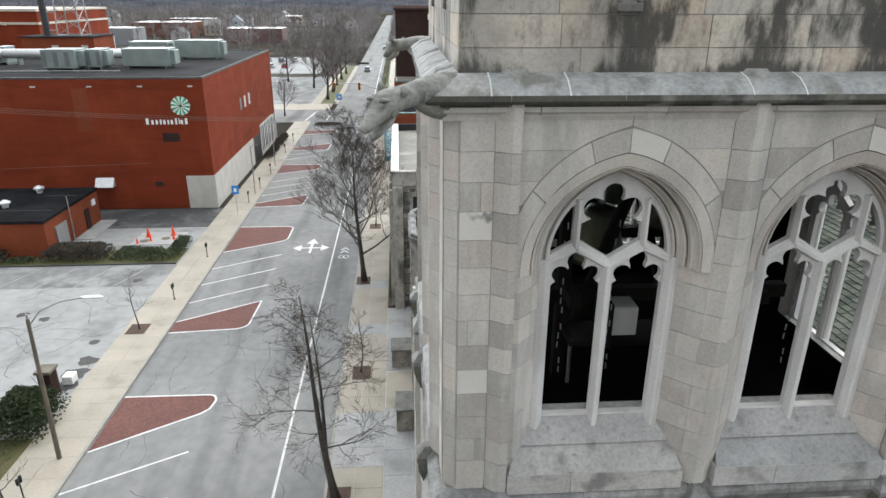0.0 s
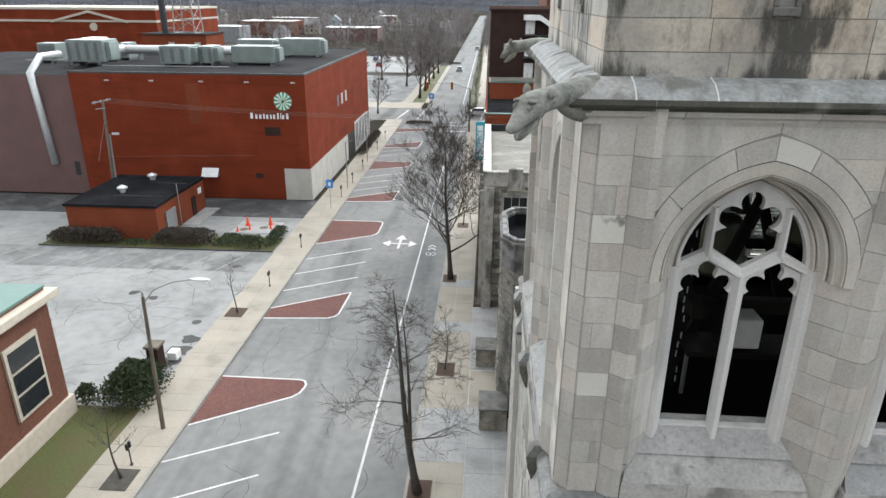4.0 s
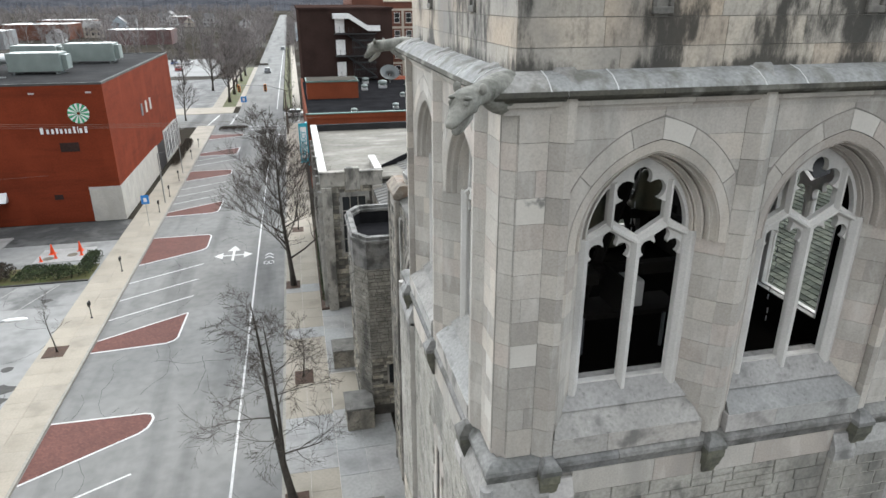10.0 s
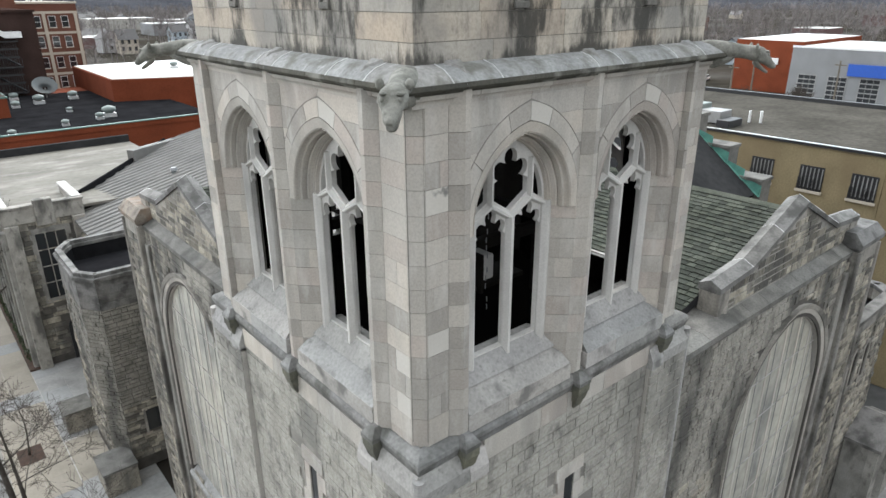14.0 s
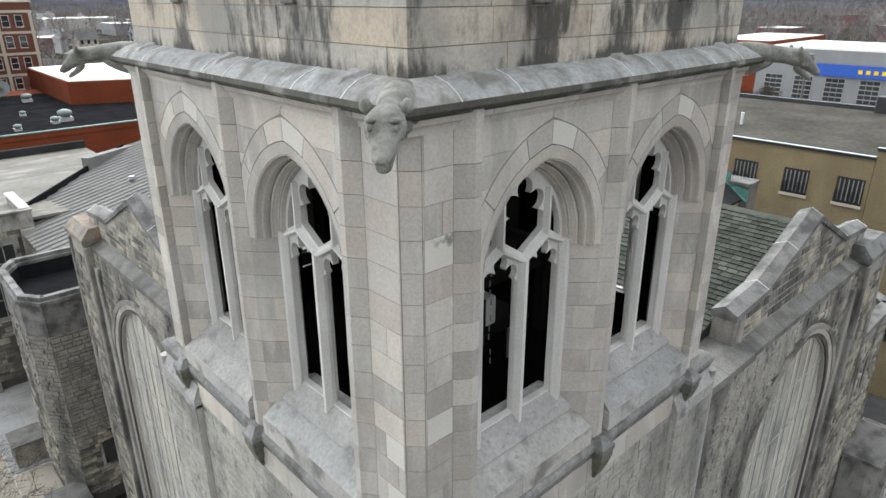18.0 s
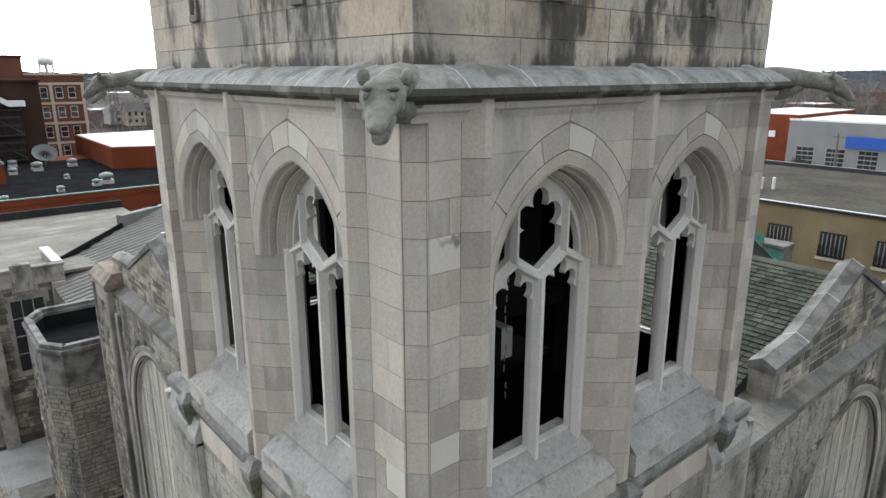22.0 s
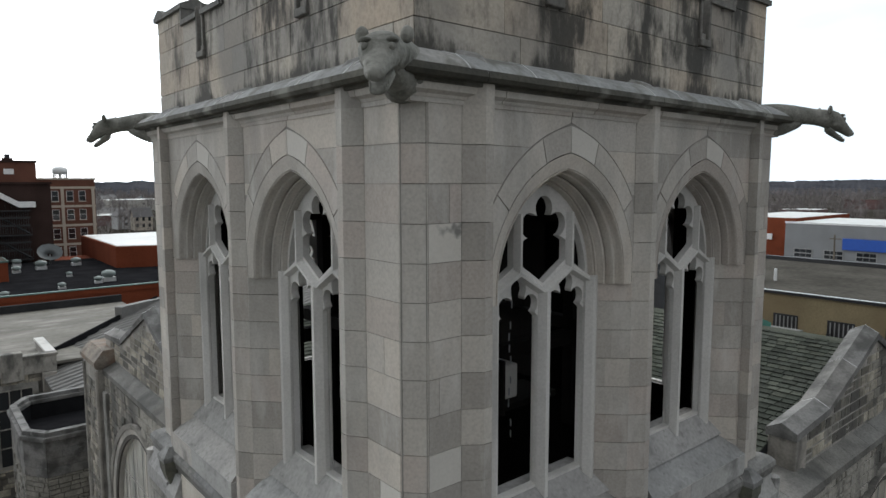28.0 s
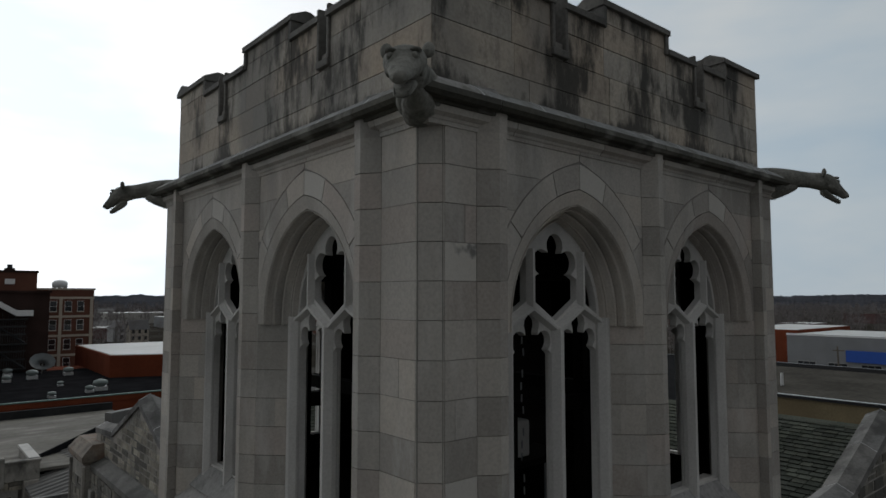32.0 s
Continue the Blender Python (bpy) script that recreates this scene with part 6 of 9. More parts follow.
for x in (23.4, 26.05):
    G().box(x, x + 0.35, 6.102, 7.05, 0, 4.3).make("porch_wall", M_DRESSED, porch, bevel=0.03)
flat_shape("doorway", [hole_p], 0.04, M_BLACK, Matrix.Translation((24.9, 6.9, 0)), porch, "dark doorway")
for sx in (-1, 1):
    G().loft([[(24.9, y, 5.06), (24.9 + sx * 1.62, y, 4.3), (24.9 + sx * 1.62, y, 4.16), (24.9, y, 4.92)] for y in (5.65, 7.05)]).make("porch_roof", M_COPING, porch, fix=True)
steps = thing("entrance_steps", (26, 5, 0), "grey concrete steps and landing before the church entrance", "steps")
G().box(23.2, 27.6, 4.4, 7.0, -0.1, 0.6).make("landing", M_NEWWALK, steps, bevel=0.02)
for i in range(3):
    G().box(23.2, 27.6, 4.4 - 0.34 * (i + 1), 4.4 - 0.34 * i - 0.004, -0.1, 0.6 - 0.16 * (i + 1)).make("step", M_NEWWALK, steps, bevel=0.015)
for x in (23.1, 27.65):
    G().box(x - 0.2, x + 0.2, 3.2, 5.6, -0.1, 0.75).make("cheek", M_COPING, steps, bevel=0.03)
rail2 = thing("step_railing", (27.2, 5, 0.6), "black iron railing beside the entrance steps", "railing")
G().tube([(27.2, 6.9, 1.55), (27.2, 4.5, 1.55), (27.2, 3.4, 1.05)], 0.035, 6).make("handrail", M_BLACK, rail2)
for i in range(16):
    y = 6.85 - 0.16 * i
    G().tube([(27.2, y, 0.6), (27.2, y, 1.53)], 0.014, 4).make("baluster", M_BLACK, rail2)
bed2 = G().box(29.4, 33.4, 4.6, 8.2, -0.1, 0.10).make("mulch_bed", M_MULCH)
tagged(bed2, "brown mulch bed in the car park", "planting bed", kind="structure")
bedk = thing("bed_kerb", (31.4, 6.4, 0), "pale concrete kerb round the mulch bed", "kerb")
for x0, x1, y0, y1 in ((29.2, 29.4, 4.4, 8.4), (33.4, 33.6, 4.4, 8.4), (29.404, 33.396, 4.4, 4.6), (29.404, 33.396, 8.2, 8.4)):
    G().box(x0, x1, y0, y1, -0.1, 0.14).make("kerbstone", M_KERB, bedk)
annex = thing("church_annex", (4, 52, 0), "flat-roofed stone church annex with a parapet and a tall mullioned window", "church annex")
AX0, AX1, AY0, AY1, AZ = -0.5, 11.5, 43.6, 61.6, 10.35
G().box(AX0 + 0.02, 3.6, AY0 + 0.02, AY1, 0, 9.55).make("annex_core", M_MORTAR_DARK, annex)
G().box(3.5, AX1, AY0 + 3.0, AY1, 0, 9.4).make("annex_core", M_MORTAR_DARK, annex)


def ahole(i, u, z):
    return i == 1 and ((1.15 < u < 3.2 and 4.2 < z < 8.8) or (1.9 < u < 3.6 and z < 3.2))


stone_block_wall(annex, [(AX0, AY1), (AX0, AY0), (3.6, AY0)], 0.5, 9.3, M_RUBBLE_DARK, 230, hole=ahole, course=(0.25, 0.4), length=(0.4, 0.9))
for y in [AY0 + 0.1 + 2.2 * i for i in range(9)]:
    G().box(AX0 - 0.32, AX0 + 0.1, y, y + 0.55, 0, 8.9).make("annex_buttress", M_DRESSED, annex, bevel=0.04)
    G().box(AX0 - 0.03, AX0 + 0.02, y + 0.9, y + 1.9, 3.2, 7.9).make("annex_window", M_GLASS, annex)
for x in (AX0 - 0.05, 2.95):
    G().box(x, x + 0.7, AY0 - 0.35, AY0 + 0.1, 0, 9.3).make("annex_pier", M_DRESSED, annex, bevel=0.04)
for x0, x1, y0, y1 in ((AX0 - 0.1, 3.7, AY0 - 0.1, AY0 + 0.35), (AX0 - 0.1, AX0 + 0.35, AY0 + 0.35, AY1), (3.3, 3.7, AY0 + 0.35, AY0 + 4.5)):
    G().box(x0, x1, y0, y1, 9.3, AZ - 0.14).make("annex_parapet", M_DRESSED, annex, bevel=0.03)
    G().box(x0 - 0.06, x1 + 0.06, y0 - 0.06, y1 + 0.06, AZ - 0.14, AZ).make("annex_coping", M_TRACERY if x0 > 3 or y1 > 50 else M_DRESSED, annex, bevel=0.03)
G().box(1.1, 2.1, AY0 - 0.22, AY0 + 0.3, 9.0, AZ + 0.25).make("annex_crest", M_DRESSED, annex, "carved shield on the parapet", bevel=0.08)
G().box(AX0 + 0.3, AX1, AY0 + 0.3, AY1, 9.56, 9.72).make("annex_roof", M_ROOFWET, annex, "pale flat roof with ponded water stains")
G().box(AX0 - 0.2, AX1, AY1 - 0.05, AY1 + 0.35, 9.2, 10.3).make("annex_back_parapet", M_ROOFDARK, annex)
# the tall window: frame, mullions, panes
G().box(0.60, 2.75, AY0 - 0.02, AY0 + 0.02, 4.1, 8.9).make("window_surround", M_DRESSED, annex)
for i in range(3):
    for j in range(4):
        G().box(0.85 + 0.55 * i, 1.36 + 0.55 * i, AY0 - 0.045, AY0 - 0.022, 4.4 + 1.05 * j, 5.38 + 1.05 * j).make("window_pane", M_GLASS, annex, "dark greenish pane")
for i in range(4):
    G().box(0.80 + 0.55 * i, 0.85 + 0.55 * i, AY0 - 0.09, AY0 - 0.02, 4.3, 8.6).make("mullion", M_DRESSED, annex)
for z in (4.3, 5.39, 6.44, 7.49, 8.54):
    G().box(0.80, 2.50, AY0 - 0.085, AY0 - 0.02, z, z + 0.06).make("transom", M_DRESSED, annex)
arch = [(1.45, 0.0)] + pointed(0.78, 0.95, 2.1, 8, 2.23) + [(3.01, 0.0)]
flat_shape("door_arch", [arch], 0.1, M_BLACK, Matrix.Translation((0, AY0 - 0.06, 0)), annex, "dark arched doorway")

# metal roof over the passage between the annex and the church
link = thing("link_building", (9, 40, 0), "low link building with a ribbed grey metal roof", "link building")
G().box(3.2, 20, 29.5, 46.5, 0, 8.2).make("link_wall", M_RUBBLE_DARK, link)
def link_z(x, y):
    low = 8.4 + 0.045 * (y - 29.6)
    return low + (13.0 - low) * (x - 3.0) / 17.0


def link_x(y):
    return 3.02 if y < 46.4 else 3.7 + (y - 46.4) * 1.411


ys = [29.6 + 0.56 * i for i in range(41)]
for ya, yb2 in zip(ys, ys[1:]):         # one sheet between two ribs
    q = [(link_x(ya), ya), (20, ya), (20, yb2), (link_x(yb2), yb2)]
    G().add([(x, y, link_z(x, y)) for x, y in q] + [(x, y, link_z(x, y) - 0.15) for x, y in q], [(0, 1, 2, 3), (7, 6, 5, 4), (0, 4, 5, 1), (1, 5, 6, 2), (2, 6, 7, 3), (3, 7, 4, 0)]).make("roof_sheet", M_METALROOF, link, fix=True)
    x0 = link_x(yb2)
    G().loft([[(x, yb2 - 0.09, link_z(x, yb2) - 0.01), (x, yb2 - 0.03, link_z(x, yb2) + 0.075), (x, yb2 + 0.03, link_z(x, yb2) + 0.075), (x, yb2 + 0.09, link_z(x, yb2) - 0.01)] for x in (x0, 20)]).make("roof_rib", M_METALROOF, link, fix=True)
g = G()
g.loft([[(x, y, z) for y, z in ((yy - 0.12, zz - 0.3), (yy + 0.12, zz - 0.3), (yy + 0.12, zz + h), (yy - 0.12, zz + h))] for x, yy, zz, h in ((3.6, 46.35, link_z(3.7, 46.4), 0.45), (11.6, 52.0, link_z(11.6, 52.0), 0.25))])
g.make("flashing_upstand", M_TAR, link, "black flashing upstand", fix=True)
g = G()
g.loft([[(x, y, z) for x, y in ((8.6, 49.6), (13.8, 52.6), (13.5, 53.1), (8.3, 50.1))] for z in (10.4, 11.35)])
g.make("roof_saddle", M_METALROOF, link, "sloping metal saddle", fix=True)
vent = thing("roof_vent", (9.6, 44.5, 10.2), "short dark roof vent pipe with a cap", "vent")
G().tube([(9.6, 44.5, 10.0), (9.6, 44.5, 10.75)], 0.16, 10).make("pipe", M_HVACDARK, vent)
G().tube([(9.6, 44.5, 10.75), (9.6, 44.5, 10.95)], [0.24, 0.18], 10).make("cap", M_STEEL, vent)

# ---- ground, street, pavements ----
KL, KR, WL, WR = -16.2, -3.85, -19.3, -1.12     # kerbs and the outer edges of the pavements
G().box(-2500, 2500, -1200, 3500, -1.0, -0.16).make("ground", M_GROUND)
tagged(bpy.data.objects["ground"], "flat winter town ground reaching the horizon", "ground", kind="structure")
g = G()
g.box(KL, KR, -60, 122, -0.15, -0.12)
g.make("road", M_ASPHALT)
tagged(bpy.data.objects["road"], "grey patched asphalt street with angled parking bays", "road", kind="structure")
road2 = G().box(-140, 140, 122, 136, -0.15, -0.115).make("cross_road", M_ASPHALT)
tagged(road2, "grey asphalt cross street", "road", kind="structure")
road3 = G().box(-13.2, -4.6, 136, 900, -0.15, -0.12).make("far_road", M_ASPHALT)
tagged(road3, "grey street running on to the horizon", "road", kind="structure")
walk_w = thing("pavement_west", (-17.8, 40, 0), "tan concrete pavement in square slabs along the parking bays", "pavement", kind="structure")
y = -8.0
while y < 121:
    for x0, x1 in ((WL, (WL + KL) / 2 - 0.1), ((WL + KL) / 2 - 0.1, KL - 0.16)):
        G().box(x0 + 0.008, x1 - 0.008, y + 0.008, y + 1.55 - 0.008, -0.12, 0.0).make("slab", M_WALK, walk_w)
    y += 1.55
G().box(WL, KL - 0.16, -8, 121.4, -0.15, -0.03).make("bed", M_MORTAR, walk_w)
walk_e = thing("pavement_east", (-2.4, 40, 0), "tan and pale concrete pavement beside the church", "pavement", kind="structure")
y = 8.0
while y < 121:
    pale = 24.8 < y < 30.2 or 38.8 < y < 41.0 or 46.5 < y < 48.4
    for x0, x1 in ((KR + 0.16, (KR + WR) / 2), ((KR + WR) / 2, WR)):
        G().box(x0 + 0.008, x1 - 0.008, y + 0.008, y + 1.5 - 0.008, -0.12, 0.0).make("slab", M_NEWWALK if pale else M_WALK, walk_e)
    y += 1.5
G().box(KR + 0.16, WR, 8, 121.4, -0.15, -0.03).make("bed", M_MORTAR, walk_e)
fore = thing("forecourt", (0, 25, 0), "pale concrete forecourt at the church doors", "forecourt", kind="structure")
y = 12.0
while y < 43.5:
    if not 30.6 < y < 34.4:
        for x0, x1 in ((WR + 0.01, 0.3), (0.3, 2.0)):
            G().box(x0 + 0.008, x1 - 0.008, y + 0.008, y + 1.9 - 0.008, -0.12, -0.004).make("slab", M_NEWWALK, fore)
    y += 1.9
G().box(WR, 2.0, 12, 43.5, -0.15, -0.03).make("bed", M_MORTAR, fore)
G().box(WR + 0.05, 0.48, 30.8, 34.6, -0.12, 0.004).make("tan_slab", M_WALK, fore)
bed = G().box(-1.1, -0.35, 43.5, 62.0, -0.15, 0.10).make("planting_bed", M_MULCH)
tagged(bed, "brown mulch bed along the annex wall", "planting bed", kind="structure")
kerb = thing("kerbs", (-10, 40, -0.12), "grey concrete kerbs along the street", "kerb", kind="structure")
for x in (KL - 0.16, KR):
    y = -8.0
    while y < 121:
        G().box(x, x + 0.16, y + 0.006, y + 2.994, -0.15, 0.006).make("kerbstone", M_KERB, kerb)
        y += 3.0
lot = G().box(-75, WL - 0.02, 29.3, 62.9, -0.15, -0.05).make("parking_lot", M_LOT)
tagged(lot, "pale cracked asphalt parking lot with faded bay lines", "parking lot", kind="structure")
newlot = G().box(-75, WL - 0.02, 48.6, 53.2, -0.06, -0.047).make("newer_asphalt_strip", M_LOTSTRIP)
tagged(newlot, "grey resurfaced strip of the parking lot along the hedges", "parking lot", kind="structure")
# the shade lying on the yard is part of this asphalt's colour
lot2 = G().box(-75, WL - 0.02, 62.9, 69.3, -0.15, -0.055).make("service_yard", M_DARKASPHALT)
tagged(lot2, "cracked asphalt service yard beside the red building", "yard", kind="structure")
lawn = G().box(-45, WL - 0.02, -8, 29.3, -0.15, -0.02).make("lawn", M_GRASS)
tagged(lawn, "patchy winter lawn beside the pavement", "lawn", kind="structure")
plaza = G().box(7, 60, -60, 6.4, -0.15, -0.05).make("east_lot", M_DARKASPHALT)
tagged(plaza, "dark asphalt car park south-east of the church", "parking lot", kind="structure")
lot3 = G().box(20, 36.9, 6.4, 60, -0.15, -0.052).make("east_drive", M_DARKASPHALT)
tagged(lot3, "dark asphalt drive with yellow markings", "drive", kind="structure")


def paint(name, pts, z, mat=M_PAINT, parent=None):
    g = G()
    g.prism(pts, z - 0.02, z)
    return g.make(name, mat, parent, fix=True)


def stripe(p, q, w):
    p, q = Vector(p), Vector(q)
    d = (q - p).normalized()
    n = Vector((-d.y, d.x)) * (w / 2)
    return [tuple(p + n), tuple(p - n), tuple(q - n), tuple(q + n)]


RZ = -0.115
marks = thing("road_markings", (-10, 40, RZ), "white painted parking bay lines and street arrows", "road markings", kind="structure")
X0, X1 = KL + 0.05, -10.75
bays = [25.1 - 3.3 * 3, 25.1 - 3.3 * 2, 25.1 - 3.3, 25.1 + 0.0]
for y in (8.6, 11.9, 15.2, 18.5, 21.8, 25.1):
    paint("bay_line", stripe((X0, y), (X1 - 0.3, y + 2.75), 0.11), RZ, parent=marks)
for y in (45.4, 48.7, 52.0):
    paint("bay_line", stripe((X0, y), (X1, y + 3.1), 0.11), RZ, parent=marks)


def island(y0, y1, tip0, tip1, rounded):
    """A red paver island between bays, with a white painted edge."""
    isl = thing("paver_island", (-13.5, (y0 + y1) / 2, RZ), "red clay paver island edged in white paint between parking bays", "paver island", "paver islands in the street")
    xt = -10.85
    pts = [(X0, y0), (xt - 0.5, tip0 - 0.1), (xt - 0.12, tip0 + 0.35), (xt, tip0 + 0.9), (xt + 0.02, tip1 - 0.5), (xt - 0.15, tip1 - 0.12), (xt - 0.5, tip1), (X0, y1)]
    if rounded == "far":
        pts = [(X0, y0), (xt - 0.7, tip0 - 0.25), (xt - 0.25, tip0 + 0.05), (xt - 0.05, tip0 + 0.45), (xt + 0.1, tip1 - 0.15), (xt + 0.1, tip1), (X0, y1)]
    paint("pavers", pts, RZ + 0.004, M_PAVER, isl)
    c = Vector((sum(p[0] for p in pts) / len(pts), sum(p[1] for p in pts) / len(pts)))
    for p, q in zip(pts, pts[1:]):
        paint("edge_line", stripe(p, q, 0.12), RZ + 0.010, M_PAINT, isl)


island(28.1, 33.0, 31.2, 32.95, "near")
island(40.7, 42.3, 41.3, 45.5, "far")
island(55.9, 62.8, 58.6, 62.8, "near")
island(69.5, 71.0, 70.1, 74.2, "far")
island(84.0, 89.0, 86.2, 89.0, "near")
island(98.0, 100.0, 98.6, 103.0, "far")
island(110.0, 114.0, 112.0, 114.0, "near")
for y in (74.0, 77.0, 80.0, 92.0, 95.0):
    paint("bay_line", stripe((X0, y), (X1, y + 3.1), 0.10), RZ, parent=marks)
paint("lane_line", stripe((-6.2, 5), (-6.2, 100), 0.13), RZ, parent=marks)
paint("stop_line", stripe((-10.2, 112), (-4.2, 112), 0.5), RZ, parent=marks)
for y in (117.5, 120.4):
    paint("crosswalk_line", stripe((-10.2, y), (KR, y), 0.3), RZ, parent=marks)
for xa, xb in ((-17.6, -16.6), (-13.7, -13.3), (-1.6, -1.2), (1.6, 2.2)):
    paint("crosswalk_line", stripe((xa, 123.5), (xb, 134.0), 0.3), RZ + 0.006, parent=marks)
paint("lane_line", stripe((-5.75, 139), (-5.45, 330), 0.16), RZ, parent=marks)
# three-way arrow
ax, ay = -8.35, 56.6
paint("arrow_shaft", stripe((ax - 1.0, ay), (ax + 1.0, ay), 0.22), RZ, parent=marks)
paint("arrow_shaft", stripe((ax, ay - 1.3), (ax, ay + 1.2), 0.22), RZ + 0.003, parent=marks)
for px, py, dx, dy in ((ax - 0.9, ay, -1, 0), (ax + 0.9, ay, 1, 0), (ax, ay + 1.1, 0, 1)):
    paint("arrow_head", [(px - dy * 0.55, py + dx * 0.75), (px + dy * 0.55, py - dx * 0.75), (px + dx * 0.75, py + dy * 1.3)], RZ + 0.006, parent=marks)
for px, py in ((-5.2, 55.0),):
    for dx in (-0.22, 0.22):
        ring = [(px + dx + 0.2 * math.cos(a * math.pi / 8), py - 0.8 + 0.36 * math.sin(a * math.pi / 8)) for a in range(17)]
        for p, q in zip(ring, ring[1:]):
            paint("bicycle_mark", stripe(p, q, 0.06), RZ, parent=marks)
    for k in (0, 0.7):
        for s in (-1, 1):
            paint("bicycle_arrow", stripe((px - s * 0.35, py + 0.2 + k), (px, py + 0.75 + k), 0.14), RZ, parent=marks)
for i in range(9):
    paint("lot_line", stripe((-21.5 - 3.0 * i, 52.8), (-23.4 - 3.0 * i, 47.6), 0.10), -0.040, M_LOTPAINT, marks)
# cracks and dark patches
cr = thing("asphalt_cracks", (-20, 40, -0.1), "dark crooked cracks and broken patches in the asphalt", "cracks", kind="stuff")
rg = random.Random(11)


def crack(p, ang, L, z, w=0.045):
    q, pts = Vector(p), []
    for i in range(int(L / 0.5)):
        pts.append(q.copy())
        ang += rg.uniform(-0.5, 0.5)
        q = q + Vector((math.cos(ang), math.sin(ang))) * 0.5
    g = G()
    for a, b in zip(pts, pts[1:]):
        g.prism(stripe(a, b, w * rg.uniform(0.5, 1.3)), z - 0.01, z)
    g.make("crack", M_CRACK, cr, fix=True)


for i in range(26):
    crack((rg.uniform(-48, -20), rg.uniform(34, 51)), rg.uniform(0, 6.28), rg.uniform(3, 11), -0.046, 0.028)
for i in range(22):
    crack((rg.uniform(-15.5, -7), rg.uniform(12, 60)), rg.choice((1.57, 1.2, 1.9, 0.6)), rg.uniform(3, 9), RZ - 0.001, 0.022)
for i in range(26):
    crack((rg.uniform(-15.5, -7), rg.uniform(18, 100)), rg.choice((1.3, 1.45, 1.1, 1.8)), rg.uniform(2, 7), RZ - 0.001, 0.028)
for i in range(22):
    crack((rg.uniform(-44, -20), rg.uniform(31, 51)), rg.uniform(0, 6.28), rg.uniform(2, 6), -0.046, 0.03)
for cx, cy, r in ((-20.2, 35.6, 1.0), (-20.0, 37.2, 0.7), (-27.5, 44.0, 0.55), (-25.6, 43.2, 0.45), (-21.5, 49.8, 0.5), (-20.6, 39.6, 0.4), (-20.1, 34.4, 0.8)):
    pts = [(cx + r * rg.uniform(0.6, 1.2) * math.cos(a), cy + r * rg.uniform(0.5, 1.0) * math.sin(a)) for a in [i * 0.63 for i in range(10)]]
    paint("broken_patch", pts, -0.044, M_PATCH, cr)


# ---- street furniture ----
def meter(x, y, double=True):
    t = thing("parking_meter", (x, y, 0), "black twin-headed parking meter on a post", "parking meter", "parking meters along the kerb")
    G().tube([(x, y, 0), (x, y, 0.95)], 0.035, 8).make("post", M_BLACK, t)
    G().tube([(x, y, 0), (x, y, 0.05)], 0.09, 8).make("base", M_BLACK, t)
    for dy in (-0.11, 0.11):
        g = G()
        g.loft([[(x + w * math.cos(a * 0.785), y + dy + 0.07 * math.sin(a * 0.785), z) for a in range(8)] for w, z in ((0.06, 0.95), (0.085, 1.05), (0.09, 1.2), (0.075, 1.28), (0.02, 1.32))])
        g.make("meter_head", M_BLACK, t, smooth=True)


for x, y in ((-17.44, 24.68), (-17.35, 45.9), (-17.2, 54.6), (-17.0, 71.0), (-16.9, 77.0), (-16.9, 84), (-16.9, 96), (-16.9, 104)):
    meter(x, y)

lamp = thing("street_lamp", (-17.26, 27.6, 0), "weathered pole street lamp with a curved arm", "street lamp")
G().tube([(-17.26, 27.6, 0), (-17.1, 27.6, 7.75)], [0.12, 0.085], 10).make("pole", M_POLE, lamp)
G().tube([(-17.1, 27.6, 7.4), (-16.6, 27.8, 8.05), (-15.8, 28.1, 8.35), (-14.9, 28.4, 8.4)], 0.035, 8).make("arm", M_GREYPOLE, lamp)
g = G()
g.loft([[(x, 28.45 + w * math.cos(a * 0.785), 8.38 + h * math.sin(a * 0.785)) for a in range(8)] for x, w, h in ((-15.0, 0.06, 0.05), (-14.75, 0.12, 0.08), (-14.2, 0.13, 0.09), (-14.0, 0.05, 0.04))])
g.make("lamp_head", M_WHITE, lamp, "pale lamp head", smooth=True)
G().tube([(-17.1, 27.6, 7.6), (-17.1, 27.6, 8.0)], 0.05, 6).make("photocell", M_GREYPOLE, lamp)


def sign_post(x, y, h, w, sh, mat, label):
    t = thing("street_sign", (x, y, 0), label, "street sign")
    G().tube([(x, y, 0), (x, y, h)], 0.03, 6).make("post", M_GREYPOLE, t)
    G().box(x - w / 2, x + w / 2, y - 0.035, y - 0.01, h - sh, h).make("plate", mat, t, bevel=0.008)
    G().box(x - w * 0.2, x + w * 0.2, y - 0.045, y - 0.036, h - sh * 0.75, h - sh * 0.3).make("white_symbol", M_WHITE, t)


sign_post(-17.2, 66.5, 3.2, 0.75, 0.9, M_BRIGHTBLUE, "blue parking sign with a white symbol on a post")
sign_post(-10.8, 121.0, 5.1, 0.95, 1.0, M_BRIGHTBLUE, "blue sign with a white symbol at the crossing")
for x, y in ((-17.0, 74.5), (-17.0, 88.0)):
    p = thing("lamp_post", (x, y, 0), "thin grey lamp post on the pavement", "lamp post", "lamp posts along the pavement")
    G().tube([(x, y, 0), (x, y, 5.6)], 0.06, 8).make("pole", M_GREYPOLE, p)
    G().tube([(x, y, 5.6), (x + 0.9, y, 5.8)], 0.03, 6).make("arm", M_GREYPOLE, p)
for x, y in ((-18.35, 41.2), (-17.45, 23.6)):
    pit = thing("tree_pit", (x, y, 0), "square tree pit of dark mulch and gravel in the pavement", "tree pit", "tree pits in the pavements")
    G().box(x - 0.65, x + 0.65, y - 0.75, y + 0.75, -0.02, 0.012).make("pit_fill", M_MULCH if y > 30 else M_ROOFGREY, pit)
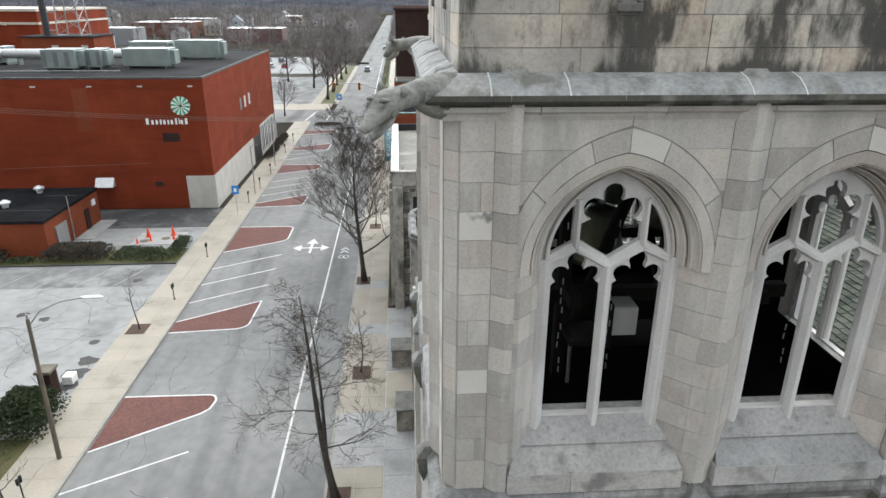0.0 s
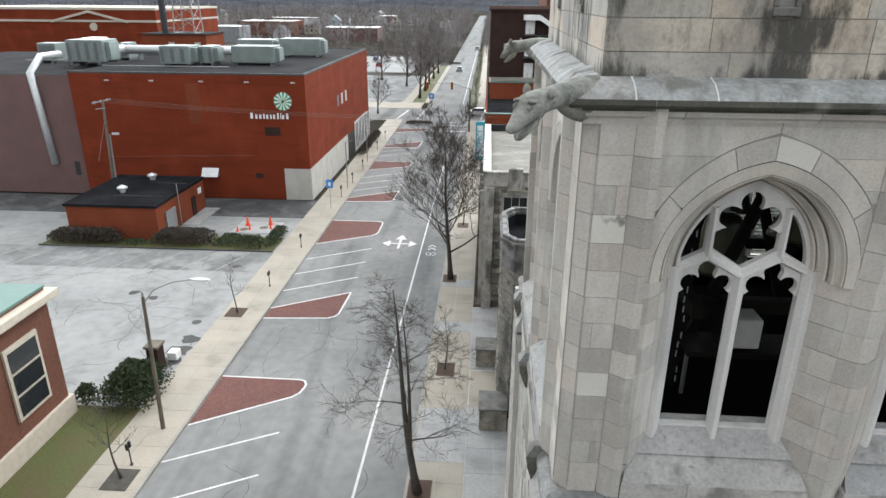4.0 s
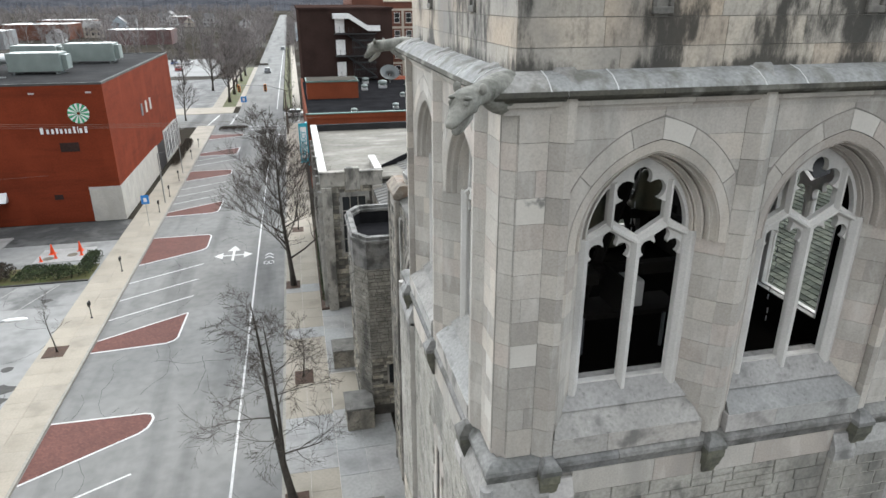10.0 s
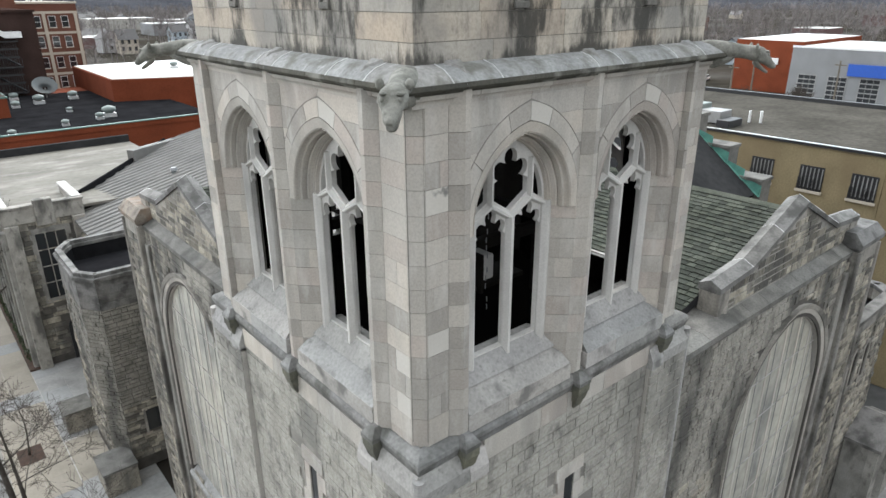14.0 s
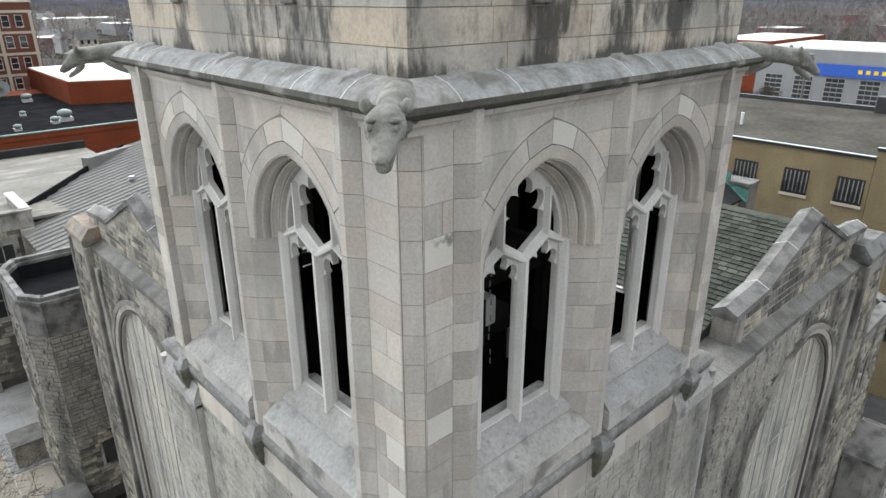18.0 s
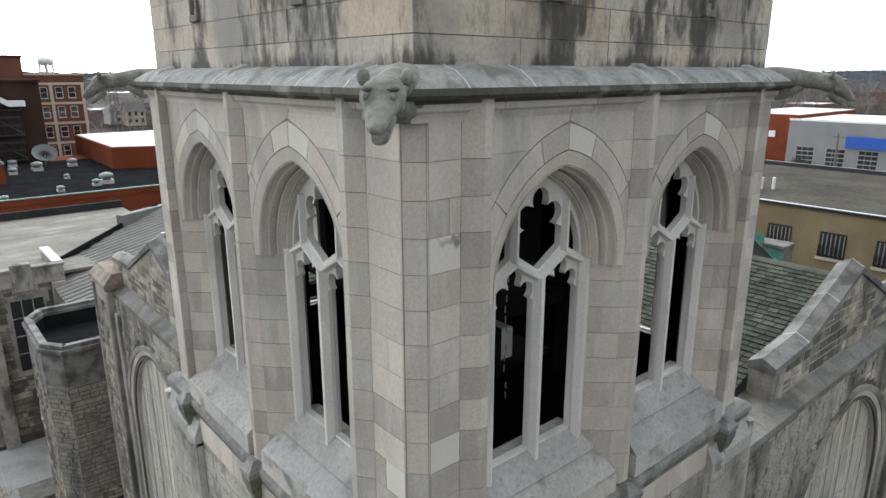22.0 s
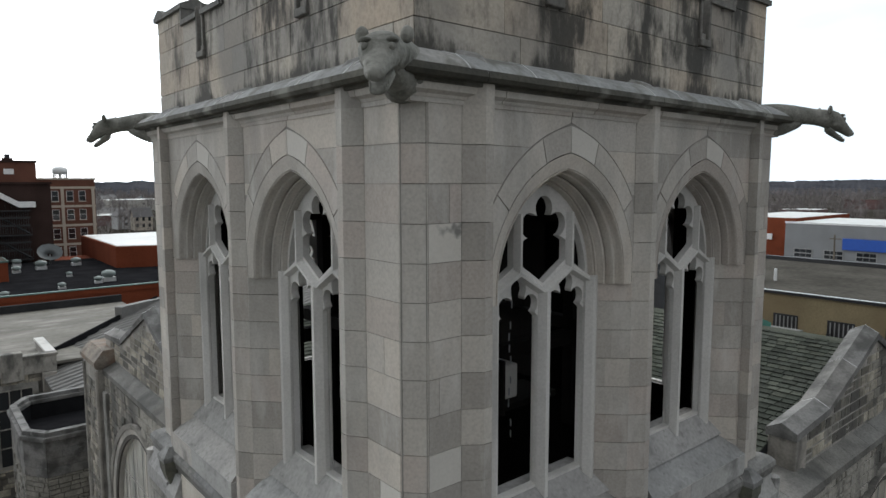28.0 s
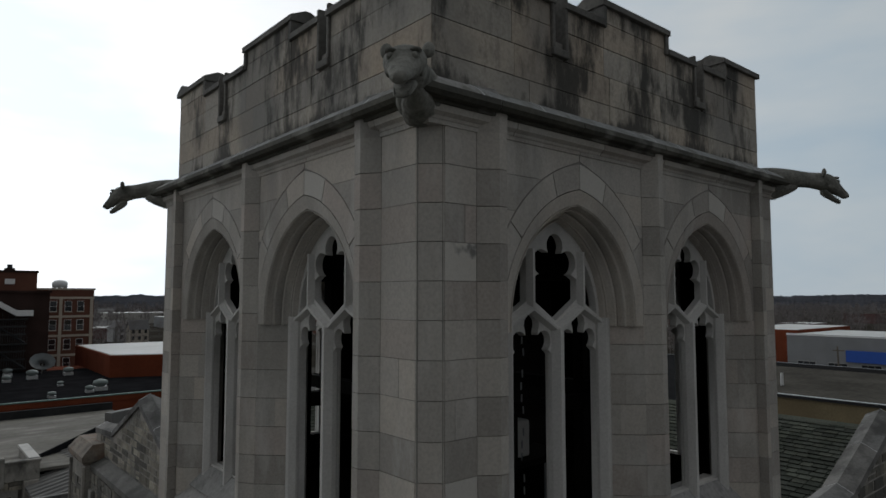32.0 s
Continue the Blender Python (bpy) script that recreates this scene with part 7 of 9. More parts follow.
for x, y in ((-3.15, 23.9), (-3.15, 48.6), (-2.6, 34.6), (-2.6, 62.0)):
    pit = thing("tree_pit", (x, y, 0), "square tree pit of dark mulch in the pavement", "tree pit", "tree pits in the pavements")
    G().box(x - 0.55, x + 0.55, y - 0.75, y + 0.75, -0.02, 0.012).make("pit_fill", M_MULCH, pit)
for i, (x, y) in enumerate(((-24.2, 60.2), (-22.0, 60.6), (-21.6, 59.4), (-24.6, 58.4), (-23.6, 59.0))):
    h = (0.95, 0.9, 0.55, 0.5, 0.5)[i]
    cone = thing("traffic_cone", (x, y, 0), "orange traffic cone beside the open manhole", "traffic cone", "traffic cones")
    G().tube([(x, y, 0.03), (x, y, h)], [h * 0.22, 0.04], 10).make("cone_body", M_ORANGE, cone)
    G().box(x - h * 0.28, x + h * 0.28, y - h * 0.28, y + h * 0.28, -0.04, 0.03).make("cone_base", M_ORANGE, cone)
man = thing("utility_slab", (-23, 59.4, 0), "pale concrete utility slab with manhole covers", "slab")
G().box(-25.2, -20.8, 58.0, 61.4, -0.05, 0.0).make("slab", M_NEWWALK, man)
for x, y in ((-24.2, 59.0), (-22.4, 59.6)):
    G().tube([(x, y, 0.0), (x, y, 0.02)], 0.42, 14).make("cover", M_POLE, man)
post = thing("brick_gate_post", (-20.4, 33.4, 0), "short brown brick gate post with a cap", "gate post")
G().box(-20.75, -20.05, 33.0, 33.8, 0, 1.55).make("post_body", M_BROWN, post)
G().box(-20.85, -19.95, 32.9, 33.9, 1.55, 1.72).make("post_cap", M_POLE, post, bevel=0.03)
boxy = thing("utility_box", (-19.9, 34.7, 0), "low white utility box beside the lot", "utility box")
G().box(-20.2, -19.6, 34.3, 35.0, 0, 0.55).make("case", M_WHITE, boxy, bevel=0.05)


# ---- bare trees ----
def bare_tree(x, y, h, r, seed, label, fork=0.35, spread=0.55, lean=(0, 0), density=1.0, levels=4, rise=0.45, twin=False, twig=0.005, limb=0.55, lift=1.0, twigs_of=M_TWIG):
    rg = random.Random(seed)
    tree = thing("bare_tree", (x, y, 0), label, "tree")
    trunk, limbs, twigs = G(), G(), G()
    pts, rad = [], []
    n = 9
    for i in range(n + 1):
        t = i / n
        pts.append(Vector((x + lean[0] * t + 0.10 * math.sin(t * 5 + seed), y + lean[1] * t + 0.10 * math.cos(t * 4 + seed), h * 0.86 * t)))
        rad.append(r * (1 - 0.88 * t) * (1.35 if i == 0 else 1))
    trunk.tube(pts, rad, 9)
    stems = [(pts, rad)]
    if twin:                            # a second leader beside the first
        pts2 = [pts[2].lerp(Vector((x + lean[0] + 0.5, y + lean[1] - 0.3, h * 0.80)), i / n) + Vector((0.12 * math.sin(3.1 * i / n), 0, 0)) for i in range(n + 1)]
        rad2 = [rad[2] * 0.72 * (1 - 0.88 * i / n) for i in range(n + 1)]
        trunk.tube(pts2, rad2, 8)
        stems.append((pts2, rad2))

    def grow(p, d, L, rr, level):
        segs = 4
        path, radii = [p.copy()], [rr]
        q = p.copy()
        for i in range(segs):
            d = (d + Vector((rg.uniform(-0.22, 0.22), rg.uniform(-0.22, 0.22), rg.uniform(-0.04, 0.18) - 0.10 * (1 - lift)))).normalized()
            q = q + d * (L / segs)
            path.append(q.copy())
            radii.append(max(rr * (1 - 0.75 * (i + 1) / segs), twig))
        (limbs if level <= 1 else twigs).tube(path, radii, 5 if level <= 1 else 3, caps=False)
        if level < levels:
            k = int((5 if level == 0 else 4) * density + rg.random())
            for j in range(k):
                t = rg.uniform(0.25, 1.0)
                i = min(int(t * segs), segs - 1)
                b = path[i].lerp(path[i + 1], t * segs - i)
                side = Vector((rg.uniform(-1, 1), rg.uniform(-1, 1), rg.uniform(-0.15, 0.75) - 0.35 * (1 - lift)))
                nd = (d * 0.75 + side.normalized() * 0.8).normalized()
                grow(b, nd, L * rg.uniform(0.42, 0.68), max(radii[i] * 0.55, twig * 1.2), level + 1)
    m = int(13 * density)
    for j in range(m):
        t = fork + (0.98 - fork) * j / (m - 1)
        i = min(int(t * n), n - 1)
        sp, sr = stems[j % len(stems)]
        b = sp[i].lerp(sp[i + 1], t * n - i)
        a = j * 2.4 + rg.uniform(-0.4, 0.4)
        up = rise + 0.75 * t * t
        d = Vector((math.cos(a), math.sin(a), up)).normalized()
        grow(b, d, h * spread * (1.05 - 0.72 * t) * rg.uniform(0.8, 1.1), sr[i] * limb, 0)
    trunk.make("trunk", M_BARK, tree, smooth=True)
    limbs.make("branchwork", M_BARK, tree, smooth=True)
    twigs.make("crown", twigs_of, tree)
    return tree


bare_tree(-3.25, 23.9, 12.0, 0.19, 3, "bare young street tree with a dark straight trunk", 0.28, 0.26, (-1.0, -0.1), 1.25, 3, 0.25, True, 0.0052, 0.34, 0.25)
bare_tree(-3.2, 48.6, 13.2, 0.21, 8, "bare spreading street tree beside the pavement", 0.20, 0.46, (-0.4, 0.2), 1.45, 3, 0.55, False, 0.008, 0.45, 0.8)
bare_tree(-2.6, 34.6, 4.6, 0.05, 12, "slim bare sapling in a pavement pit", 0.3, 0.35, (0, 0), 0.8, 2)
bare_tree(-2.6, 62.0, 5.5, 0.06, 13, "slim bare sapling in a pavement pit", 0.3, 0.35, (0, 0), 0.8, 2)
bare_tree(-18.35, 41.2, 4.6, 0.05, 14, "slim bare sapling in a pavement pit", 0.35, 0.3, (0, 0), 0.7, 2)
bare_tree(-17.53, 23.8, 4.6, 0.06, 15, "small bare tree in a gravel pit", 0.35, 0.4, (-0.2, 0), 0.8, 2)


# ---- hedges and shrubs ----
def shrub(name, x0, x1, y0, y1, h, mat, seed, label, leaf=0.085, dense=330):
    """A clipped or loose shrub of many small leaf clumps round dark stems."""
    rg = random.Random(seed)
    t = thing(name, ((x0 + x1) / 2, (y0 + y1) / 2, 0), label, "hedge" if name == "hedge" else "shrub")
    g = G()
    n = int((x1 - x0) * (y1 - y0) * h * dense)
    cx, cy, rx, ry = (x0 + x1) / 2, (y0 + y1) / 2, (x1 - x0) / 2, (y1 - y0) / 2
    for i in range(n):
        a, b, c = rg.uniform(-1, 1), rg.uniform(-1, 1), rg.random() ** 0.6
        k = 1 - 0.35 * c ** 4 if name == "hedge" else math.sqrt(max(1 - (c * 0.97) ** 2.2, 0.02)) * rg.uniform(0.85, 1.12)
        p = Vector((cx + a * rx * k, cy + b * ry * k, 0.05 + c * h * rg.uniform(0.94, 1.05)))
        u = Vector((rg.uniform(-1, 1), rg.uniform(-1, 1), rg.uniform(-0.4, 1))).normalized() * leaf
        v = u.orthogonal().normalized() * leaf * 0.55
        g.add([p - u, p + v, p + u * 1.2, p - v], [(0, 1, 2, 3)])
    g.make("foliage", mat, t)
    s = G()
    for i in range(max(4, int((x1 - x0) * 2))):
        q = Vector((rg.uniform(x0 + 0.1, x1 - 0.1), rg.uniform(y0 + 0.1, y1 - 0.1), 0))
        s.tube([q - Vector((0, 0, 0.05)), q + Vector((rg.uniform(-0.2, 0.2), rg.uniform(-0.2, 0.2), h * 0.7))], 0.03, 4)
    s.make("stems", M_BARK, t)


shrub("shrub", -21.6, -18.6, 28.6, 32.0, 2.1, M_HEDGE, 31, "dark green untrimmed yew shrub at the lawn's edge", 0.085, 420)
shrub("shrub", -23.2, -22.0, 28.9, 30.2, 1.1, M_HEDGE, 32, "small dark green shrub beside the brick house", 0.085, 420)
verge = G().box(-41.5, -19.5, 53.35, 57.0, -0.12, -0.03).make("verge", M_GRASS)
tagged(verge, "mossy grass strip under the hedges", "verge", kind="structure")
lotkerb = G().box(-41.5, -19.5, 53.2, 53.35, -0.12, 0.06).make("lot_kerb", M_PATCH)
tagged(lotkerb, "dark worn kerb at the back of the lot", "kerb", kind="structure")
shrub("hedge", -41.0, -34.2, 53.6, 55.2, 1.25, M_HEDGEBROWN, 33, "brown bare clipped hedge along the lot")
shrub("hedge", -34.0, -31.5, 53.7, 54.9, 0.35, M_HEDGE, 39, "low green ground cover by the hut")
shrub("hedge", -31.2, -25.6, 53.7, 56.2, 1.2, M_HEDGEBROWN, 34, "brown bare clipped hedge along the lot")
shrub("hedge", -25.4, -23.3, 53.7, 57.0, 0.45, M_HEDGE, 35, "low green clipped hedge by the lot")
shrub("hedge", -23.2, -20.6, 53.6, 55.2, 0.95, M_HEDGE, 36, "low green clipped hedge by the pavement")
shrub("hedge", -20.6, -19.5, 54.0, 58.4, 0.95, M_HEDGE, 37, "low green clipped hedge by the pavement")
shrub("hedge", -1.0, -0.45, 44.5, 61.5, 0.55, M_HEDGE, 38, "row of low dark evergreen bushes along the annex")
for y0 in (92.0, 96.0, 100.0, 104.0):
    shrub("hedge", -19.2, -18.0, y0, y0 + 3.2, 0.9, M_HEDGEBROWN, int(y0), "dark planter bushes along the red building")
shrub("hedge", -15.2, -10.3, 116.6, 118.6, 0.5, M_HEDGEBROWN, 40, "low planted island at the crossing")
shrub("hedge", -14.2, -9.9, 231.5, 233.5, 0.6, M_HEDGEBROWN, 41, "low planted island in the far street")

# ---- the red building and its yard ----
RX1, RY0, RY1, RH = -19.95, 69.3, 106.5, 13.75
red = thing("red_building", (-35, 88, 0), "large windowless red brick telephone building with a white corner panel", "building")
G().box(-46.0, RX1, RY0, RY1, 0, RH).make("brick_wall", M_REDBRICK, red)
G().box(-45.8, RX1 - 0.25, RY0 + 0.25, RY1 - 0.25, RH, RH + 0.05).make("flat_roof", M_ROOFDARK, red, "dark flat roof")
for x0, x1, y0, y1 in ((-46.03, RX1 + 0.03, RY0 - 0.03, RY0 + 0.25), (RX1 - 0.25, RX1 + 0.03, RY0 + 0.25, RY1), (-46.03, RX1 + 0.03, RY1 - 0.25, RY1 + 0.03)):
    G().box(x0, x1, y0, y1, RH - 0.06, RH + 0.14).make("roof_edge", M_PATCH, red)
G().box(-22.9, RX1 + 0.05, RY0 - 0.06, RY0 - 0.002, 0, 3.6).make("corner_panel", M_WHITEPANEL, red, "white corner panel")
for i in range(14):
    if i in (8, 9):
        continue
    G().box(RX1 + 0.002, RX1 + 0.07, RY0 + 0.02 + 2.5 * i, RY0 + 2.46 + 2.5 * i, 0, 3.6 if i < 8 else 4.4).make("side_panel", M_WHITEPANEL, red)
G().box(RX1 - 0.02, RX1 + 0.02, RY0 + 20.1, RY0 + 24.9, 0, 3.4).make("entrance", M_BLACK, red, "dark entrance recess")
for i in range(5):
    y = RY0 + 25.2 + 2.35 * i
    bay = G().box(RX1 + 0.075, RX1 + 0.10, y + 0.15, y + 2.1, 0.6, 4.1).make("glazed_bay", M_GLASS, red, "tall dark shop window")
    for a, b in ((y, y + 0.15), (y + 2.1, y + 2.25), (y + 1.05, y + 1.15)):
        G().box(RX1 + 0.075, RX1 + 0.16, a, b, 0.3, 4.3).make("frame_post", M_WHITE, bay)
G().box(-33.1, -31.6, RY0 - 0.02, RY0 - 0.001, 8.4, 12.8).make("patched_brick", M_REDBRICK2, red, "paler patched brick")
for x0, x1, z0, z1, mt in ((-24.7, -23.0, 7.3, 8.2, M_BROWN), (-32.2, -30.5, 2.5, 3.4, M_HVACDARK), (-26.2, -25.4, 2.5, 3.0, M_BROWN)):
    G().box(x0, x1, RY0 - 0.05, RY0 - 0.001, z0, z1).make("louvre", mt, red, "metal louvre")
g = G()
g.loft([[(x, RY0 - 0.02, 3.5), (x, RY0 - 0.7, 2.6), (x, RY0 - 0.02, 2.6)] for x in (-32.3, -30.4)])
g.make("vent_hood", M_DUCT, red)
for x in (-42, -37, -31.5, -26.5, -21.5):
    G().box(x, x + 0.5, RY0 - 0.06, RY0 - 0.002, 12.9, 13.05).make("scupper", M_WHITEPANEL, red)
for y in (84.0, 86.5, 89.0):
    G().box(RX1 + 0.002, RX1 + 0.05, y, y + 0.9, 8.2, 9.6).make("side_window", M_HVACDARK if y < 85 else M_WHITEPANEL, red)
# sign: a burst disc over the name
sign = thing("building_sign", (-23.5, RY0 - 0.1, 10), "white lettered company sign under a green and white burst disc", "sign")
disc = (-22.45, 11.0)
for i in range(24):
    a0, a1 = math.pi * 2 * i / 24 + 0.02, math.pi * 2 * (i + 1) / 24 - 0.02
    g = G()
    r0, r1 = 0.16, 0.96
    pl = [(disc[0] + r0 * math.cos(a0), disc[1] + r0 * math.sin(a0)), (disc[0] + r0 * math.cos(a1), disc[1] + r0 * math.sin(a1)), (disc[0] + r1 * math.cos(a1), disc[1] + r1 * math.sin(a1)), (disc[0] + r1 * math.cos(a0), disc[1] + r1 * math.sin(a0))]
    g.add([(x, RY0 - 0.12, z) for x, z in pl] + [(x, RY0 - 0.02, z) for x, z in pl], [(0, 1, 2, 3), (7, 6, 5, 4), (0, 4, 5, 1), (1, 5, 6, 2), (2, 6, 7, 3), (3, 7, 4, 0)])
    g.make("ray", M_GREENLOGO if i % 2 else M_WHITE, sign, fix=True)
xs = -26.15
for w, hgt in ((0.50, 0.72), (0.40, 0.5), (0.4, 0.5), (0.3, 0.62), (0.4, 0.5), (0.28, 0.5), (0.42, 0.5), (0.34, 0.72), (0.14, 0.72), (0.42, 0.5), (0.44, 0.72)):
    G().box(xs, xs + w * 0.52, RY0 - 0.10, RY0 - 0.02, 9.12, 9.12 + hgt * 0.86).make("letter_bar", M_WHITE, sign)
    xs += w + 0.035


def rooftop_unit(x, y, w, d, h, z, label="pale green rooftop air handling unit", grille=True):
    t = thing("rooftop_unit", (x, y, z), label, "air conditioner", "rooftop units")
    G().box(x - w / 2, x + w / 2, y - d / 2, y + d / 2, z + 0.3, z + h).make("cabinet", M_HVAC, t, bevel=0.06)
    for dx in (-0.4, 0.4):
        G().box(x + dx * w - 0.08, x + dx * w + 0.08, y - d / 2, y + d / 2, z, z + 0.31).make("skid", M_HVACDARK, t)
    n = max(3, int(w / 0.55))
    for i in range(n):
        a = x - w / 2 + w * (i + 0.12) / n
        G().box(a, a + w / n * 0.76, y - d / 2 - 0.03, y - d / 2 + 0.01, z + 0.5, z + h - 0.3).make("grille" if grille else "access_panel", M_HVACDARK if grille and i % 2 == 0 else M_HVAC, t)
    G().box(x + w / 2 - 0.01, x + w / 2 + 0.5, y - d * 0.3, y + d * 0.3, z + 0.5, z + h * 0.9).make("hood", M_HVAC, t)


RT = RH + 0.05
rooftop_unit(-37.0, 77.6, 3.6, 3.0, 2.3, RT)
rooftop_unit(-33.9, 79.0, 1.6, 3.0, 2.2, RT, "dark finned condenser unit on the roof")
rooftop_unit(-28.6, 80.0, 5.2, 2.8, 2.2, RT, grille=False)
rooftop_unit(-26.2, 92.0, 5.6, 3.0, 2.4, RT, grille=False)
rooftop_unit(-32.6, 92.5, 5.0, 3.0, 2.2, RT, grille=False)
rooftop_unit(-48.5, 79.0, 4.5, 3.5, 2.8, RT, "grey boxy rooftop unit")
duct = thing("roof_duct", (-38, 83, RT), "bright round metal duct on roof stands", "duct")
G().tube([(-47, 83.5, RT + 1.3), (-29.5, 83.5, RT + 1.3)], 0.55, 12).make("duct_pipe", M_DUCT, duct, smooth=True)
G().tube([(-47, 83.5, RT + 1.3), (-50, 79, RT + 1.3)], 0.6, 12).make("duct_bend", M_DUCT, duct, smooth=True)
for x in (-45, -40, -35, -31):
    G().box(x - 0.06, x + 0.06, 83.0, 84.0, RT, RT + 0.8).make("stand", M_HVACDARK, duct)
pent = thing("roof_penthouse", (-47.7, 103, RT), "orange brick stair penthouse on the roof", "penthouse")
G().box(-52.6, -42.8, 99, 106, RH - 0.6, RH + 2.35).make("penthouse_wall", M_REDBRICK2, pent)
G().box(-52.8, -42.6, 98.8, 106.2, RH + 2.35, RH + 2.5).make("penthouse_roof", M_ROOFDARK, pent)
for x in (-48.6, -44.6):
    G().box(x, x + 0.9, 98.94, 98.99, RH + 0.3, RH + 1.3).make("hatch", M_WHITEPANEL, pent)
mast = thing("radio_mast", (-47, 102, 16), "grey lattice radio mast beside a black pole", "mast")
for sx, sy in ((-1, -1), (1, -1), (1, 1), (-1, 1)):
    G().tube([(-46.6 + sx * 1.6, 102 + sy * 1.6, RH + 2.5), (-46.6 + sx * 0.6, 102 + sy * 0.6, 40)], 0.09, 6).make("mast_leg", M_GREYPOLE, mast)
for i in range(12):
    z0, z1 = 16.3 + 1.9 * i, 16.3 + 1.9 * (i + 1)
    f0, f1 = 1.6 - 1.0 * i / 12, 1.6 - 1.0 * (i + 1) / 12
    for sx, sy, tx, ty in ((-1, -1, 1, -1), (1, -1, 1, 1), (1, 1, -1, 1), (-1, 1, -1, -1)):
        G().tube([(-46.6 + sx * f0, 102 + sy * f0, z0), (-46.6 + tx * f1, 102 + ty * f1, z1)], 0.045, 4).make("lattice", M_GREYPOLE, mast)
        G().tube([(-46.6 + sx * f0, 102 + sy * f0, z0), (-46.6 + tx * f0, 102 + ty * f0, z0)], 0.04, 4).make("lattice", M_GREYPOLE, mast)
G().tube([(-49.6, 100.5, RH + 2.5), (-49.6, 100.5, 42)], 0.5, 10).make("black_pole", M_BLACK, mast)
for i in range(9):
    G().tube([(-49.1, 100.2, 17 + 2.4 * i), (-48.2, 101, 17 + 2.4 * i)], 0.06, 5).make("bracket", M_GREYPOLE, mast)
for x, y, w, h, lb in ((-52.2, 86, 2.2, 3.0, "tall white boxed rooftop unit"), (-50.6, 82, 3.0, 1.7, "white sheet-metal plenum beside the duct"), (-57.0, 84, 2.4, 2.4, "grey boxy rooftop unit"), (-49.6, 89, 1.4, 2.2, "small pale rooftop unit")):
    t = thing("rooftop_unit", (x, y, 13.4), lb, "air conditioner", "rooftop units")
    G().box(x - w / 2, x + w / 2, y - 1.2, y + 1.2, 13.66, 13.4 + h).make("cabinet", M_DUCT if "white" in lb else M_HVAC, t, bevel=0.05)
    G().box(x - w / 2 + 0.2, x + w / 2 - 0.2, y - 1.24, y - 1.19, 13.9, 13.1 + h).make("access_panel", M_HVACDARK, t)
    for dx in (-0.4, 0.4):
        G().box(x + dx * w - 0.06, x + dx * w + 0.06, y - 1.1, y + 1.1, 13.34, 13.67).make("skid", M_HVACDARK, t)
rail = thing("roof_railing", (-50, 76, 13.4), "thin grey pipe run on low roof stands", "pipe")
for x0, x1, y in ((-45, -30, 74.5), (-58, -47, 80)):
    G().tube([(x0, y, 14.0), (x1, y, 14.0)], 0.06, 6).make("pipe", M_GREYPOLE, rail)
    for i in range(5):
        x = x0 + (x1 - x0) * (i + 0.5) / 5
        G().box(x - 0.05, x + 0.05, y - 0.1, y + 0.1, 13.36, 14.0).make("stand", M_HVACDARK, rail)
school = thing("brick_school", (-95, 160, 0), "long dark red brick building with pale stone bands", "building")
G().box(-125, -75.5, 150, 185, 0, 18.5).make("school_wall", M_REDBRICK, school)
for z, h in ((18.5, 0.5), (15.9, 0.45)):
    G().box(-125.2, -75.3, 149.8, 185.2, z, z + h).make("stone_band", M_APTTRIM, school)
for s0 in (-1, 1):
    g = G()
    g.loft([[(x, y, z + q) for y, q in ((149.78, 0), (149.5, 0), (149.5, 0.5), (149.78, 0.5))] for x, z in ((-91 + s0 * 9, 15.7), (-91, 17.9))])
    g.make("gable_band", M_APTTRIM, school, fix=True)
G().tube([(-90.3, 149.95, 14.9), (-90.3, 149.75, 14.9)], 0.9, 16).make("round_plaque", M_APTTRIM, school)
G().box(-80, -76.5, 149.0, 150, 9, 13.8).make("porch", M_REDBRICK, school)

mauve = thing("mauve_building", (-60, 80, 0), "mauve brick building beside the red one", "building")
G().box(-75, -46.02, RY0 + 0.4, 100, 0, 13.3).make("brick_wall", M_MAUVE, mauve)
G().box(-74.8, -46.2, RY0 + 0.6, 99.8, 13.3, 13.36).make("flat_roof", M_ROOFDARK, mauve)
G().box(-47.5, -46.9, RY0 + 0.36, RY0 + 0.42, 2.2, 3.8).make("vent", M_BLACK, mauve)
G().tube([(-49.6, RY0 + 0.1, 3.5), (-50.3, RY0 + 0.1, 13.6), (-49.8, RY0 + 1.6, 15.2), (-49.8, RY0 + 5, 15.2)], 0.4, 10).make("down_duct", M_DUCT, mauve, smooth=True)

hut = thing("brick_hut", (-35.5, 60.5, 0), "low orange brick hut with a black flat roof", "hut")
HP = [(-39.7, 55.4), (-31.0, 55.4), (-30.9, 65.8), (-40.0, 65.8)]
G().prism(HP, -0.05, 3.12).make("hut_wall", M_REDBRICK2, hut, fix=True)
G().prism([(-35.4 + (x + 35.4) * 1.03, 60.6 + (y - 60.6) * 1.03) for x, y in HP], 3.12, 3.38).make("hut_roof", M_TAR, hut, "black flat roof", fix=True)
G().box(-36.5, -31.6, 58.3, 58.36, 3.384, 3.40).make("roof_seam", M_ROOFGREY, hut)
G().box(-34.5, -31.4, 63.0, 63.06, 3.384, 3.40).make("roof_seam", M_ROOFGREY, hut)
G().box(-30.98, -30.86, 57.0, 59.0, 0, 2.2).make("hut_door", M_GREYPOLE, hut, "pale steel roller door")
G().box(-30.93, -30.80, 62.6, 63.4, 0, 2.0).make("hut_side_door", M_BROWN, hut)
G().box(-30.92, -30.82, 64.3, 65.0, 1.9, 2.5).make("hut_sign", M_WHITE, hut)
G().tube([(-30.75, 59.6, 0), (-30.75, 59.6, 4.3)], 0.05, 6).make("vent_pipe", M_GREYPOLE, hut)
